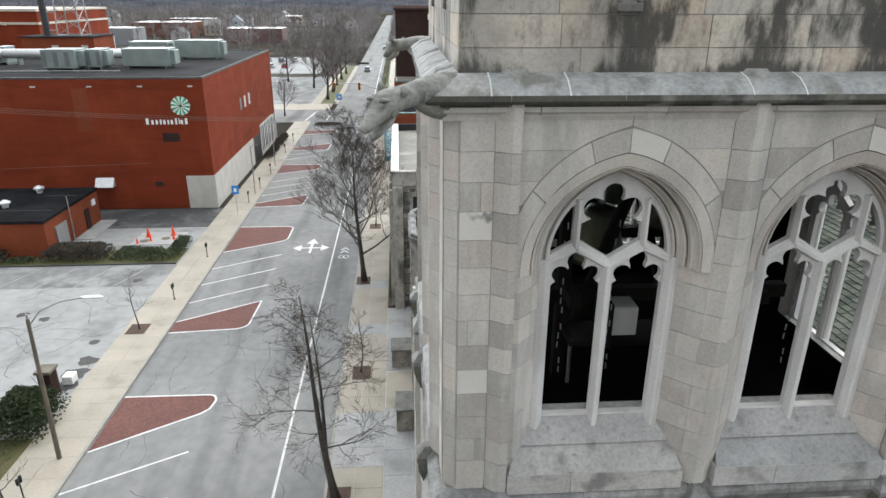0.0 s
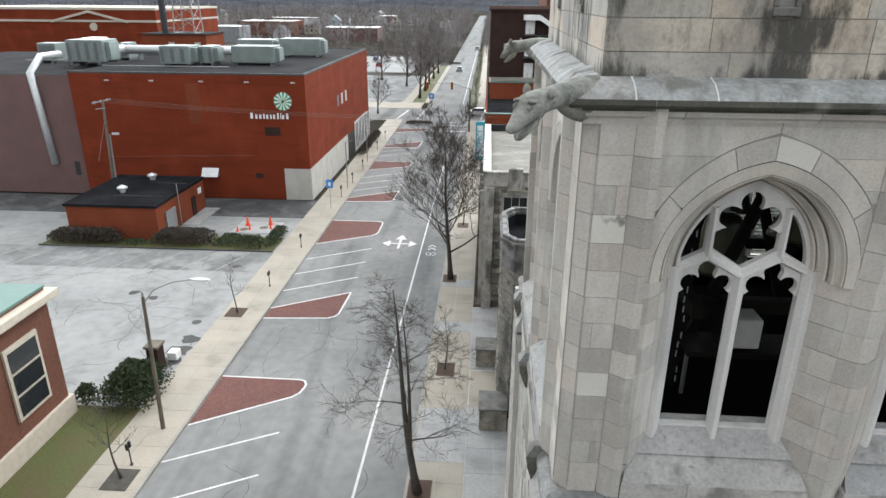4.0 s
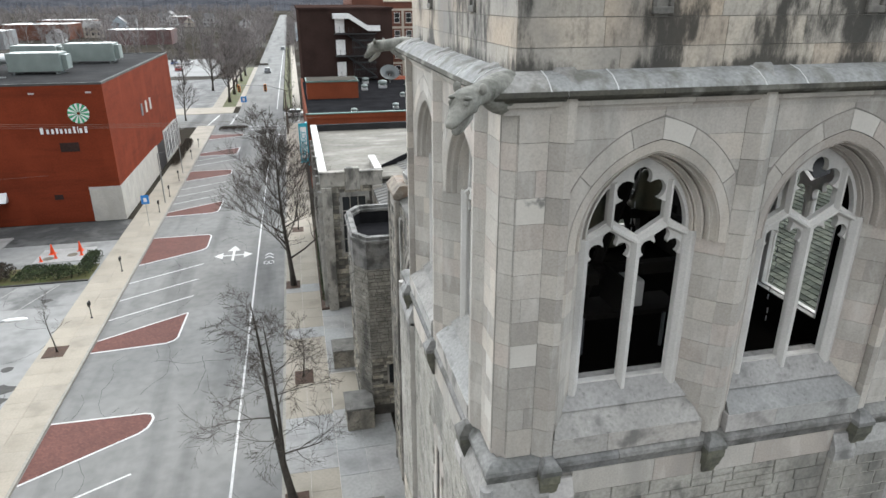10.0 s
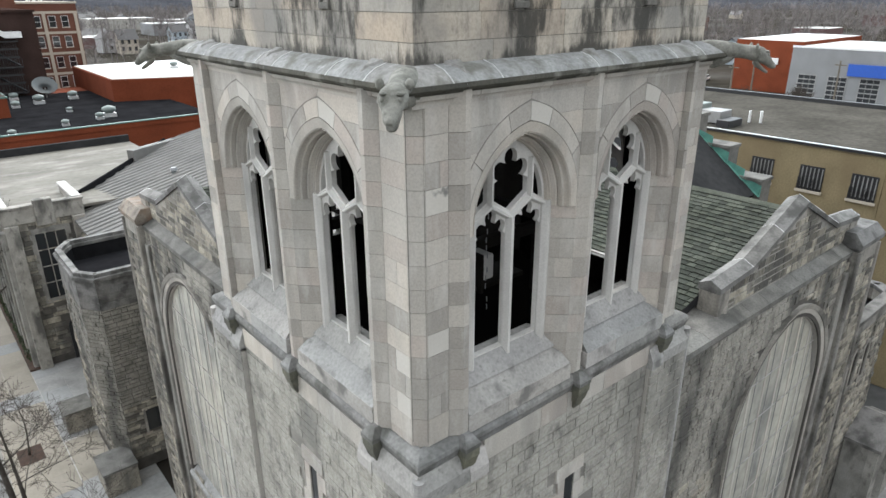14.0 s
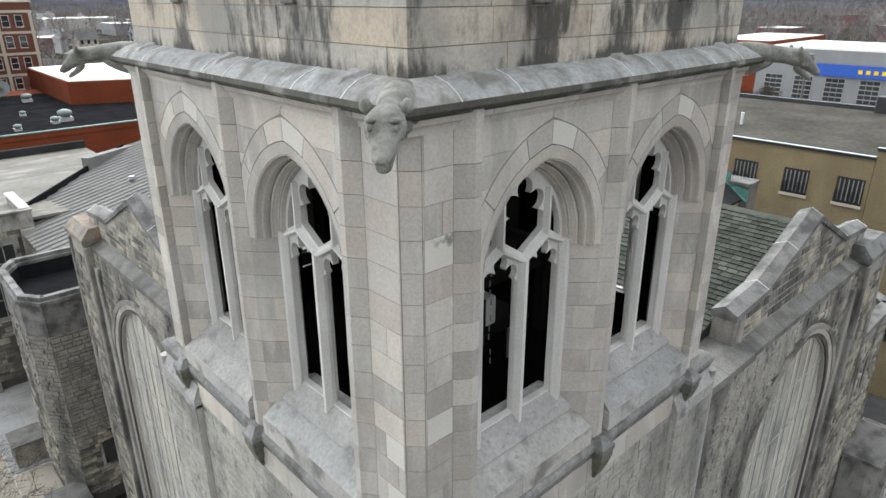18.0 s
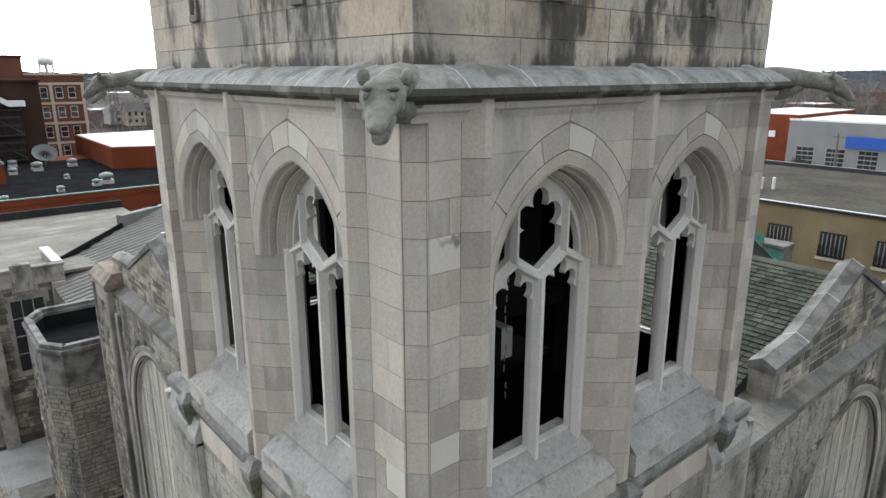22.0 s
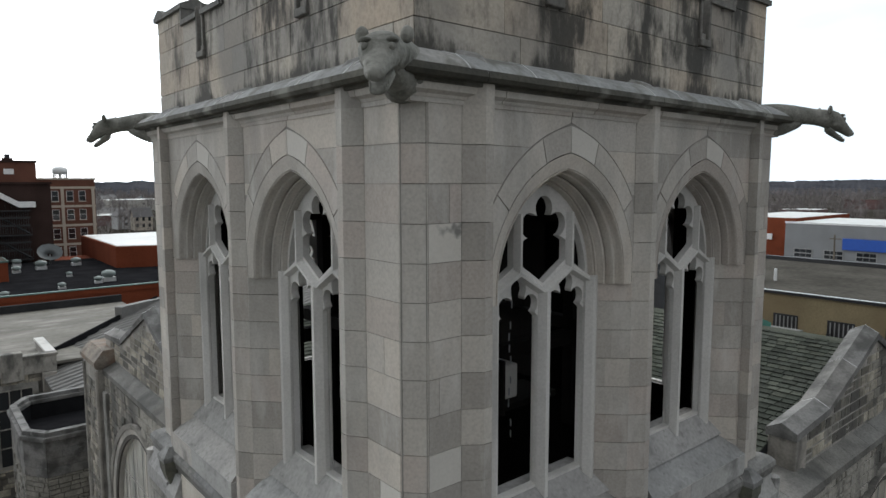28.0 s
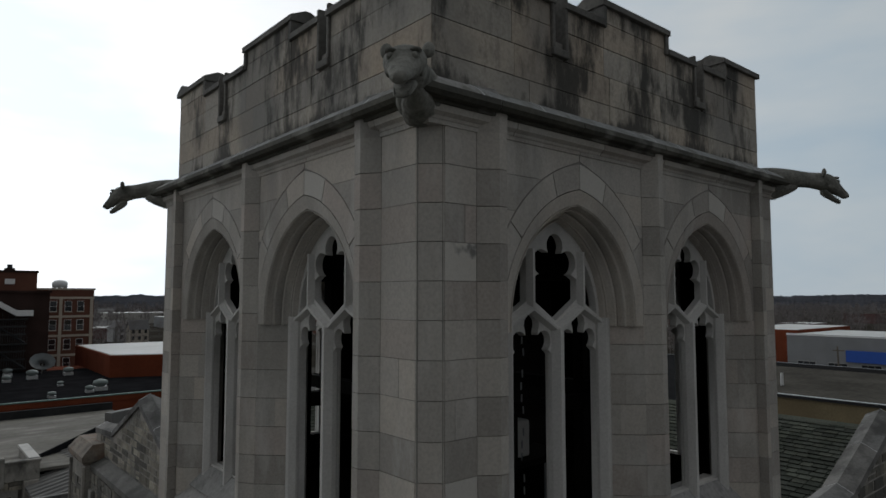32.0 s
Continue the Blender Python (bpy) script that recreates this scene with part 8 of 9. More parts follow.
for x, y in ((-36.2, 59.4), (-35.6, 64.3)):
    v = thing("roof_ventilator", (x, y, 3.38), "small white mushroom roof ventilator", "vent", "ventilators on the hut")
    G().tube([(x, y, 3.38), (x, y, 3.75)], 0.28, 10).make("collar", M_DUCT, v)
    G().tube([(x, y, 3.75), (x, y, 3.9), (x, y, 4.1)], [0.5, 0.5, 0.12], 10).make("hood", M_DUCT, v)
step = thing("concrete_apron", (-29.5, 61, 0), "pale concrete apron beside the hut", "apron", kind="structure")
G().box(-30.85, -29.2, 59.8, 65.5, -0.06, 0.03).make("slab", M_NEWWALK, step)

pole = thing("utility_pole", (-40.4, 65, 0), "wooden utility pole with a crossarm, pale conduit and wires", "utility pole")
G().tube([(-40.5, 65, 0), (-40.0, 65, 11.5)], [0.19, 0.13], 8).make("pole", M_POLE, pole)
G().tube([(-40.05, 64.8, 0), (-39.75, 64.8, 8.0)], 0.07, 6).make("conduit", M_GREYPOLE, pole)
g = G().tube([(-41.2, 65, 11.15), (-39.1, 65, 11.6)], 0.08, 5)
g.make("crossarm", M_GREYPOLE, pole)
G().tube([(-40.7, 64.7, 10.6), (-39.7, 64.7, 10.75)], 0.05, 5).make("bracket", M_GREYPOLE, pole)
G().tube([(-40.1, 64.9, 9.4), (-41.3, 64.5, 5.2)], 0.02, 4).make("guy_wire", M_GREYPOLE, pole)
G().box(-39.4, -38.7, 64.6, 64.8, 8.0, 8.2).make("lamp_arm", M_DUCT, pole)
for dx, dz in ((-0.9, 11.25), (-0.2, 11.4), (0.5, 11.55), (0.0, 5.6)):
    G().tube([(-40 + dx, 65, dz - 0.15), (-40 + dx, 65, dz + 0.1)], 0.05, 6).make("insulator", M_DUCT, pole)
    pts = [(-40 + dx + 40 * t, 65 + 2 * t, dz + 0.1 - 2.0 * t * (1 - t) - 1.5 * t) for t in [i / 12 for i in range(13)]] if dz > 6 else [(-40 + 14 * t, 65 + 3.5 * t, dz - 0.4 * t) for t in (0, 0.5, 1)]
    G().tube(pts, 0.012, 3).make("wire", M_POLE, pole)

house = thing("brick_house", (-30, 22, 0), "brown brick house corner with a stone cornice and a tall window", "house")
G().box(-40, -22.9, 6, 28.6, 1.1, 7.6).make("house_wall", M_APT, house)
G().box(-40, -22.7, 5.8, 28.8, 0, 1.1).make("stone_base", M_APTTRIM, house)
G().box(-40.2, -22.4, 5.6, 29.0, 7.0, 7.45).make("stone_cornice", M_APTTRIM, house, bevel=0.05)
G().box(-40, -22.85, 5.9, 28.65, 7.6, 7.72).make("roof_edge", M_TRIM, house)
for y in (24.9, 20.6):
    G().box(-22.9, -22.78, y, y + 2.4, 2.0, 5.9).make("window_frame", M_APTTRIM, house)
    for j in range(3):
        G().box(-22.77, -22.74, y + 0.2, y + 2.2, 2.2 + 1.2 * j, 3.25 + 1.2 * j).make("window_pane", M_GLASS, house)


# ---- east side of the street: buildings beyond the annex ----
def windows(b, axis, at, spots, w, h, frame=M_WHITE, pane=M_GLASS, out=-1, sill=True):
    """Sash windows on a wall: axis 'y' a wall at y = at facing -y, axis 'x' a wall at x = at facing -x. spots: (along, sill height)."""
    for u, z in spots:
        def bx(a0, a1, d0, d1, z0, z1):
            return G().box(a0, a1, at + out * d1, at + out * d0, z0, z1) if axis == "y" else G().box(at + out * d1, at + out * d0, a0, a1, z0, z1)
        f = bx(u - w / 2, u + w / 2, -0.02, 0.05, z, z + h).make("window", frame, b, fix=True)
        for z0, z1 in ((z + 0.07, z + h / 2 - 0.03), (z + h / 2 + 0.03, z + h - 0.07)):
            bx(u - w / 2 + 0.07, u + w / 2 - 0.07, 0.04, 0.065, z0, z1).make("pane", pane, f, fix=True)
        if sill:
            bx(u - w / 2 - 0.08, u + w / 2 + 0.08, 0.0, 0.12, z - 0.12, z).make("sill", M_APTTRIM, f, fix=True)


shop = thing("brick_shop", (10, 85, 0), "low orange brick shop with a dark wet roof and green trim", "building")
G().box(-0.7, 26, 77.0, 118.0, 0, 8.3).make("shop_wall", M_REDBRICK2, shop)
G().box(-0.5, 26, 77.2, 112, 8.3, 8.36).make("shop_roof", M_TAR, shop, "black wet roof")
G().box(-0.75, 26, 76.9, 77.25, 8.2, 8.75).make("roof_parapet", M_REDBRICK2, shop)
G().box(-0.8, 26, 76.85, 77.3, 8.75, 8.87).make("parapet_trim", M_TRIM, shop, "green parapet trim")
G().box(-0.2, 6.8, 92.0, 97.0, 8.36, 10.6).make("stair_head", M_REDBRICK2, shop)
G().box(-0.3, 6.9, 91.9, 97.1, 10.6, 10.75).make("stair_head_trim", M_TRIM, shop)
G().box(-0.15, 6.75, 92.05, 96.95, 10.75, 10.8).make("stair_head_roof", M_ROOFGREY, shop)
G().box(-1.0, -0.72, 76.0, 76.9, 3.0, 8.0).make("teal_panel", M_TEAL, shop)
hall = thing("brick_hall", (30, 100, 0), "orange brick hall with a bright white flat roof", "building")
G().prism([(19.5, 97), (42, 88), (60, 120), (20, 121)], 0, 11.2).make("hall_wall", M_REDBRICK2, hall, fix=True)
G().prism([(19.8, 97.4), (41.8, 88.4), (59.5, 119.7), (20.3, 120.7)], 11.2, 11.3).make("hall_roof", M_ROOFWHITE, hall, "white flat roof", fix=True)
for i, (x, y, s) in enumerate(((10.5, 82, 0.7), (14.5, 84, 0.8), (15.8, 85, 1.3), (8.5, 100, 0.9), (11.5, 102, 1.2), (9.5, 108, 1.0), (16, 104, 1.1), (13, 92, 0.6), (5, 79, 0.7), (31, 106, 1.0))):
    z = 8.36 if x < 20 else 11.3
    v = thing("roof_fan", (x, y, z), "white mushroom exhaust fan on a flat roof", "vent", "exhaust fans on the roofs")
    G().box(x - s * 0.5, x + s * 0.5, y - s * 0.5, y + s * 0.5, z, z + s * 0.35).make("curb", M_DUCT, v)
    G().tube([(x, y, z + s * 0.35), (x, y, z + s * 0.6), (x, y, z + s * 0.85), (x, y, z + s)], [s * 0.35, s * 0.6, s * 0.55, s * 0.15], 12).make("hood", M_HVAC, v, smooth=True)
dish = thing("satellite_dish", (13, 112, 8.4), "pale satellite dish on the roof", "dish")
G().tube([(13.5, 108, 8.36), (13.5, 108, 9.7)], 0.1, 6).make("mount", M_GREYPOLE, dish)
G().loft([[(13.5 + r * math.cos(a * 0.524), 108 - d * 0.5 + r * 0.75 * math.sin(a * 0.524), 9.6 + d + r * 0.66 * math.sin(a * 0.524)) for a in range(12)] for r, d in ((1.6, 0.5), (1.1, 0.15), (0.3, 0.0), (1.15, 0.1), (1.62, 0.45))], caps=False).make("reflector", M_HVACDARK, dish, smooth=True)
banner = thing("banner", (-1.3, 72, 5), "teal vertical banner with a white panel lettered RESPECT", "banner")
G().box(-1.75, -0.75, 75.8, 75.9, 3.4, 8.0).make("banner_cloth", M_TEAL, banner)
G().box(-1.6, -0.9, 75.74, 75.795, 4.0, 7.6).make("white_panel", M_WHITE, banner)
lettering("banner_letters", "RESPECT", 0.75, M_TEAL, Matrix.Translation((-1.02, 75.73, 4.25)) @ Matrix.Rotation(radians(-90), 4, "Y"), banner, 0.01, True)

brown = thing("brown_block", (7, 122, 0), "tall dark brown brick block with a white fire stair", "building")
G().box(-0.3, 14.8, 112.5, 150, 0, 19.6).make("brown_wall", M_BROWN, brown)
G().box(-0.6, 15.0, 112.2, 150.2, 19.6, 19.9).make("roof_edge", M_BROWN, brown)
for z in (5.5, 9.0, 12.5, 16.0):
    G().box(5.4, 6.9, 112.38, 112.49, z, z + 2.4).make("door", M_WHITE, brown, "white fire door")
    G().box(5.2, 12.0, 111.1, 112.48, z - 0.25, z - 0.1).make("landing", M_BLACK, brown)
    for x in [5.2 + 0.75 * i for i in range(10)]:
        G().box(x, x + 0.05, 111.1, 111.15, z - 0.1, z + 0.95).make("railing", M_BLACK, brown)
g = G()
g.loft([[(x, y, z) for y, z in ((112.4, zz), (110.9, zz), (110.9, zz - 0.8), (112.4, zz - 0.8))] for x, zz in ((5.0, 19.0), (7.6, 19.0), (10.6, 17.1), (12.6, 17.1))])
g.make("stair_canopy", M_WHITE, brown, "white stair canopy", fix=True)
for i in range(3):
    g = G()
    g.tube([(7.2, 111.8, 15.8 - 3.5 * i), (11.8, 111.8, 12.5 - 3.5 * i)], 0.16, 4)
    g.make("stair_flight", M_BLACK, brown)

for z in (5.5, 9.0, 12.5):
    for i in range(14):
        G().box(8.0 + 0.28 * i, 8.07 + 0.28 * i, 111.5, 111.56, z - 0.1, z + 3.3).make("stair_bar", M_BLACK, brown)
    for q in (1.1, 2.2):
        G().box(8.0, 11.9, 111.48, 111.5, z + q, z + q + 0.25).make("stair_rail", M_BLACK, brown)

apt = thing("apartment_block", (22, 150, 0), "four-storey red brick apartment block with pale stone bands", "building")
AX, AY = 16.0, 150.0
G().box(AX, 28.6, AY, 175, 0, 20.4).make("apt_wall", M_APT, apt)
G().box(11.5, 18.2, AY - 2.0, 172, 0, 23.6).make("apt_tower", M_APT, apt)
G().box(AX - 0.2, 28.8, AY - 0.2, 175.2, 20.4, 20.75).make("apt_cornice", M_APTTRIM, apt)
G().box(11.3, 18.4, AY - 2.2, 172.2, 23.6, 24.0).make("tower_cornice", M_BROWN, apt)
for z in (7.3, 11.1, 14.9, 18.6):
    G().box(18.2, 28.62, AY - 0.12, AY - 0.002, z, z + 0.45).make("stone_band", M_APTTRIM, apt)
for x in (18.3, 22.4, 27.9):
    G().box(x, x + 0.55, AY - 0.16, AY - 0.002, 0, 18.6).make("stone_pier", M_APTTRIM, apt)
windows(apt, "y", AY, [(x, z) for z in (4.9, 8.6, 12.4, 16.1) for x in (19.6, 21.4, 24.0, 26.2)], 1.25, 2.1)
windows(apt, "y", AY - 2.0, [(17.2, z) for z in (4.9, 8.6, 12.4, 16.1)], 1.1, 2.1)
G().box(13.0, 14.6, AY - 2.1, AY - 2.0, 21.4, 22.4).make("tower_vent", M_WHITE, apt)
chim = thing("chimney_stack", (14, 150, 24), "dark chimney pot on the apartment tower", "chimney")
G().box(13.2, 14.8, 150, 151.5, 24.0, 24.5).make("stack", M_BROWN, chim)
G().tube([(14, 150.7, 24.5), (14, 150.7, 25.2)], 0.45, 8).make("pot", M_BLACK, chim)

# ---- east: yellow brick building, tyre shop ----
YX = 36.6
yb = thing("yellow_brick_building", (YX + 10, 14, 0), "yellow brick building with barred windows and a gravel roof", "building")
G().box(YX, YX + 17, 11.4, 60, 0, 13.25).make("yellow_wall", M_YELLOW, yb)
G().box(YX, YX + 17, -30, 11.38, 0, 13.75).make("yellow_wall", M_YELLOW, yb)
G().box(YX + 0.25, YX + 16.8, 11.6, 59.8, 13.25, 13.32).make("gravel_roof", M_ROOFGREY, yb, "grey gravel roof")
G().box(YX + 0.25, YX + 16.8, -29.8, 11.2, 13.75, 13.8).make("gravel_roof", M_ROOFGREY, yb, "grey gravel roof")
for y0, y1, z in ((11.4, 60, 13.25), (-30, 11.4, 13.75)):
    G().box(YX - 0.12, YX + 0.25, y0, y1, z, z + 0.16).make("roof_edge", M_BLACK, yb, "black roof edge")
    G().box(YX - 0.15, YX + 0.05, y0, y1, z + 0.16, z + 0.20).make("edge_flashing", M_DUCT, yb)
G().box(YX + 16.7, YX + 17.1, -30, 60, 13.3, 13.62).make("far_parapet", M_BLACK, yb)
for y, z in ((18.0, 10.5), (15.1, 10.5), (12.3, 10.5), (9.0, 10.5), (5.6, 10.4)):
    w = G().box(YX - 0.03, YX + 0.02, y - 0.68, y + 0.68, z + 0.15, z + 1.6).make("window", M_BLACK, yb, "dark barred window")
    for i in range(6):
        G().box(YX - 0.06, YX - 0.035, y - 0.62 + 0.22 * i, y - 0.56 + 0.22 * i, z + 0.3, z + 1.5).make("blind_slat", M_GREYPOLE, w)
    for i in range(9):
        G().box(YX - 0.10, YX - 0.075, y - 0.68 + 0.168 * i, y - 0.655 + 0.168 * i, z + 0.1, z + 0.85).make("bar", M_BLACK, w)
    G().box(YX - 0.14, YX, y - 0.75, y + 0.75, z + 0.0, z + 0.148).make("sill", M_APTTRIM, w)
arch = [(-0.9, 0)] + [(0.9 * -math.cos(a * math.pi / 10), 2.2 + 0.9 * math.sin(a * math.pi / 10)) for a in range(11)] + [(0.9, 0)]
for y in (8.2, 4.0):
    flat_shape("arched_window", [arch], 0.06, M_BLACK, Matrix.Translation((YX - 0.03, y, 3.4)) @ Matrix.Rotation(radians(-90), 4, "Z"), yb, "dark arched window")
v = thing("roof_pipe", (YX + 8, 12, 13.3), "short white vent pipes on the gravel roof", "vent")
for x, y in ((YX + 2.6, 23.6), (YX + 2.9, 22.4), (YX + 4.2, 21.2), (YX + 4.6, 20.6)):
    G().tube([(x, y, 13.3), (x, y, 14.1)], 0.1, 8).make("pipe", M_WHITE, v)
v = thing("roof_box", (YX + 16, 15.6, 14.1), "small black box on the far parapet", "vent")
G().box(YX + 15.9, YX + 16.7, 15.0, 15.9, 13.3, 14.5).make("box_case", M_BLACK, v, bevel=0.05)
M_GREYWALL = mk("grey_painted_wall", ((0.23, 0.235, 0.24), (0.20, 0.203, 0.207)), scale=0.3, fine_amt=0.15)
GX = 150.0
tyre = thing("tyre_shop", (GX + 12, 30, 0), "grey painted tyre shop with roller doors and a blue fascia", "building")
G().box(GX, GX + 30, -20, 64.2, -0.2, 10.6).make("shop_wall", M_GREYWALL, tyre)
G().box(GX + 0.4, GX + 29.6, -19.6, 63.8, 10.6, 10.75).make("shop_roof", M_ROOFWHITE, tyre, "white flat roof")
G().box(GX - 0.1, GX + 0.4, -20, 64.3, 10.6, 11.0).make("roof_edge", M_WHITE, tyre)
G().box(GX - 0.5, GX - 0.002, -5, 52.4, 5.5, 7.9).make("fascia", M_BLUE, tyre, "blue fascia band")
for i, y in enumerate((44.0, 42.6, 41.2, 39.8, 38.4, 37.0)):
    G().box(GX - 0.56, GX - 0.502, y - 0.8, y, 6.3, 7.1).make("letter_bar", M_YELLOWSIGN, tyre, "yellow letter shape")
for y in (58.3, 52.2, 46.0, 39.6, 33.2, 26.8):
    d = G().box(GX - 0.06, GX - 0.002, y, y + 3.9, 0.2, 5.2).make("roller_door", M_GREYPOLE, tyre, "pale glazed roller door")
    for r in range(5):
        for c in range(3):
            G().box(GX - 0.10, GX - 0.062, y + 0.2 + 1.2 * c, y + 1.3 + 1.2 * c, 0.5 + 0.95 * r, 1.22 + 0.95 * r).make("pane", M_GLASS, d)
bb = thing("brick_store", (170, 72, 0), "orange brick store with a white flat roof", "building")
G().box(156, 190, 64.4, 80, -0.2, 11.4).make("store_wall", M_REDBRICK2, bb)
G().box(156.3, 189.7, 64.7, 79.7, 11.4, 11.5).make("store_roof", M_ROOFWHITE, bb)
G().box(155.7, 156.0, 69.5, 71.0, 6.2, 7.6).make("white_sign", M_WHITE, bb)
for i in range(4):
    paint("bay_line", stripe((35.2, 9.4 + 2.7 * i), (30.8, 8.9 + 2.7 * i), 0.12), -0.044, M_YELLOWLINE, marks)
yard = G().box(62, 149.9, -40, 110, -0.16, -0.08).make("shop_yard", M_LOT)
tagged(yard, "asphalt yard in front of the tyre shop", "parking lot", kind="structure")
for i in range(9):
    G().box(136, 142, 24 + 4 * i, 24.15 + 4 * i, -0.08, -0.07).make("yard_line", M_PAINT, marks)
for x, y, h in ((137, 49.5, 9.5), (150, 72, 9.0), (128, 66, 8.5), (120, 80, 9.0)):
    p = thing("utility_pole", (x, y, 0), "dark leaning utility pole beside the tyre shop", "utility pole", "utility poles in the town")
    G().tube([(x, y, -0.1), (x + 0.3, y + 0.3, h)], [0.22, 0.15], 8).make("pole", M_POLE, p)
    G().box(x + 0.1, x + 0.35, y - 0.9, y + 1.1, h - 0.9, h - 0.7).make("crossarm", M_POLE, p)


def thicket(x, y, h, r, seed):
    """A bare many-stemmed bush."""
    rg = random.Random(seed)
    t = thing("bare_bush", (x, y, 0), "bare brown many-stemmed bush beside the yard", "bush", "bare bushes")
    g = G()
    for i in range(120):
        a, k = rg.uniform(0, 6.28), rg.random()
        p = Vector((x + 0.3 * math.cos(a), y + 0.3 * math.sin(a), -0.1))
        e = Vector((x + r * k * math.cos(a), y + r * k * math.sin(a), h * (1.05 - 0.5 * k * k) * rg.uniform(0.75, 1)))
        mid = p.lerp(e, 0.5) + Vector((0, 0, h * 0.12))
        g.tube([p, mid, e], [0.05, 0.035, 0.012], 3, caps=False)
        for j in range(2):
            f = mid.lerp(e, rg.random())
            g.tube([f, f + Vector((rg.uniform(-1, 1), rg.uniform(-1, 1), rg.uniform(0.2, 1))) * r * 0.25], [0.025, 0.01], 3, caps=False)
    g.make("stem_mass", M_TWIG, t)


for x, y, h, r in ((118, 58, 5.5, 4.2), (126, 52, 5.0, 4.0), (122, 46, 4.2, 3.2), (140, 35, 4.2, 2.6), (137, 56, 4.5, 3.0)):
    thicket(x, y, h, r, int(x + y))

unit = thing("rooftop_unit", (YX + 2.6, 23.6, 13.3), "grey-green rooftop unit with dark ducts on the gravel roof", "air conditioner", "rooftop units")
G().box(YX + 1.6, YX + 3.4, 23.6, 25.0, 13.4, 14.5).make("cabinet", M_HVAC, unit, bevel=0.04)
G().box(YX + 1.7, YX + 3.2, 22.0, 23.5, 13.4, 14.2).make("cabinet", M_GREYPOLE, unit, bevel=0.04)
G().box(YX + 1.0, YX + 2.8, 21.0, 21.9, 13.32, 13.8).make("duct_box", M_BLACK, unit, bevel=0.04)

# ---- woods, houses and hills to the horizon ----
def far_trees(name, spots, label, seed, n=60, fine=1.0):
    """Many bare crowns: a stem, upswept limbs and sprays of fine twigs. spots: x, y, height."""
    rg, g = random.Random(seed), G()
    for x, y, h in spots:
        w = h * 0.008 * fine
        g.add([(x - h * 0.016, y, -0.2), (x + h * 0.016, y, -0.2), (x + h * 0.004, y, h * 0.7), (x - h * 0.004, y, h * 0.7)], [(0, 1, 2, 3)])
        for i in range(n // 6):
            a, t = rg.uniform(0, 6.28), rg.random()
            out = Vector((math.cos(a), math.sin(a), 0))
            side = Vector((-math.sin(a), math.cos(a), 0))
            p = Vector((x, y, h * (0.18 + 0.5 * t)))
            e = p + out * h * (0.42 - 0.26 * t) * rg.uniform(0.6, 1.1) + Vector((0, 0, h * rg.uniform(0.14, 0.34)))
            g.add([p - side * w, p + side * w, e], [(0, 1, 2)])
            for j in range(5):
                f = p.lerp(e, rg.uniform(0.35, 1.0))
                d = (out * rg.uniform(-0.3, 1.0) + side * rg.uniform(-1, 1) + Vector((0, 0, rg.uniform(0.0, 1.3)))).normalized()
                v = d.cross(Vector((rg.uniform(-1, 1), rg.uniform(-1, 1), rg.uniform(-1, 1)))).normalized() * w * 0.55
                g.add([f - v, f + v, f + d * h * rg.uniform(0.10, 0.22)], [(0, 1, 2)])
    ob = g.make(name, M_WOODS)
    tagged(ob, label, "woods", kind="stuff")


rg = random.Random(77)


def free(x, y):
    if -16 < x < 2 and y < 400:
        return False
    if -130 < x < -70 and y < 190 or -112 < x < -20 and 136 < y < 266 or -80 < x < 62 and y < 128:
        return False
    if 60 < x < 195 and y < 112:
        return False
    return not (10 < x < 30 and 140 < y < 180)


for i, (x, y, h, r) in enumerate(((-15.9, 150.3, 13.0, 0.30), (-15.9, 162.9, 14.0, 0.32), (-16.2, 176, 12.0, 0.26), (-16.0, 189, 14.0, 0.3), (-15.6, 203, 13.0, 0.28), (-22.0, 128.4, 8.5, 0.16), (-27.5, 133, 7.5, 0.14),
                                  (-21.5, 171, 12.0, 0.26), (-24.0, 193, 13.0, 0.28), (-30.0, 184, 11.0, 0.24), (-19.0, 222, 14.0, 0.3))):
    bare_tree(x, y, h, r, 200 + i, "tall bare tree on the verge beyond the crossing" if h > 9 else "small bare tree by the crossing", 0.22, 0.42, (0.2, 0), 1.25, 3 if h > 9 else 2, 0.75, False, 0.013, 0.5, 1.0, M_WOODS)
for i in range(9):                      # saplings along the far pavement
    bare_tree(-3.0, 139 + 14 * i + rg.uniform(-2, 2), rg.uniform(5.5, 7.5), 0.07, 240 + i, "slim bare sapling along the far pavement", 0.25, 0.26, (0, 0), 0.9, 2, 0.8, False, 0.012)
spots = [(-16 + rg.uniform(-1.5, 1.5), y + rg.uniform(-3, 3), rg.uniform(10, 15)) for y in range(238, 560, 11)] + [(-1.5 + rg.uniform(-1, 1), y + rg.uniform(-3, 3), rg.uniform(7, 11)) for y in range(270, 560, 13)]
far_trees("street_trees", spots, "bare trees lining the far street", 1, 260, 0.8)
near_spots, mid_spots = [], []
for i in range(7000):
    a, d = rg.uniform(-0.75, 1.75), 170 + 950 * rg.random() ** 0.66
    x, y = d * math.sin(a), d * math.cos(a)
    if free(x, y) and not (-20 < x < 1) and not (-112 < x < -24 and 136 < y < 232):
        (near_spots if d < 430 else mid_spots).append((x, y, rg.uniform(7, 15)))
far_trees("bare_woods", near_spots, "grey-brown bare woods filling the town's blocks", 2, 150, 0.9)
far_trees("distant_woods", mid_spots, "grey bare woods in the distance", 3, 54, 1.7)
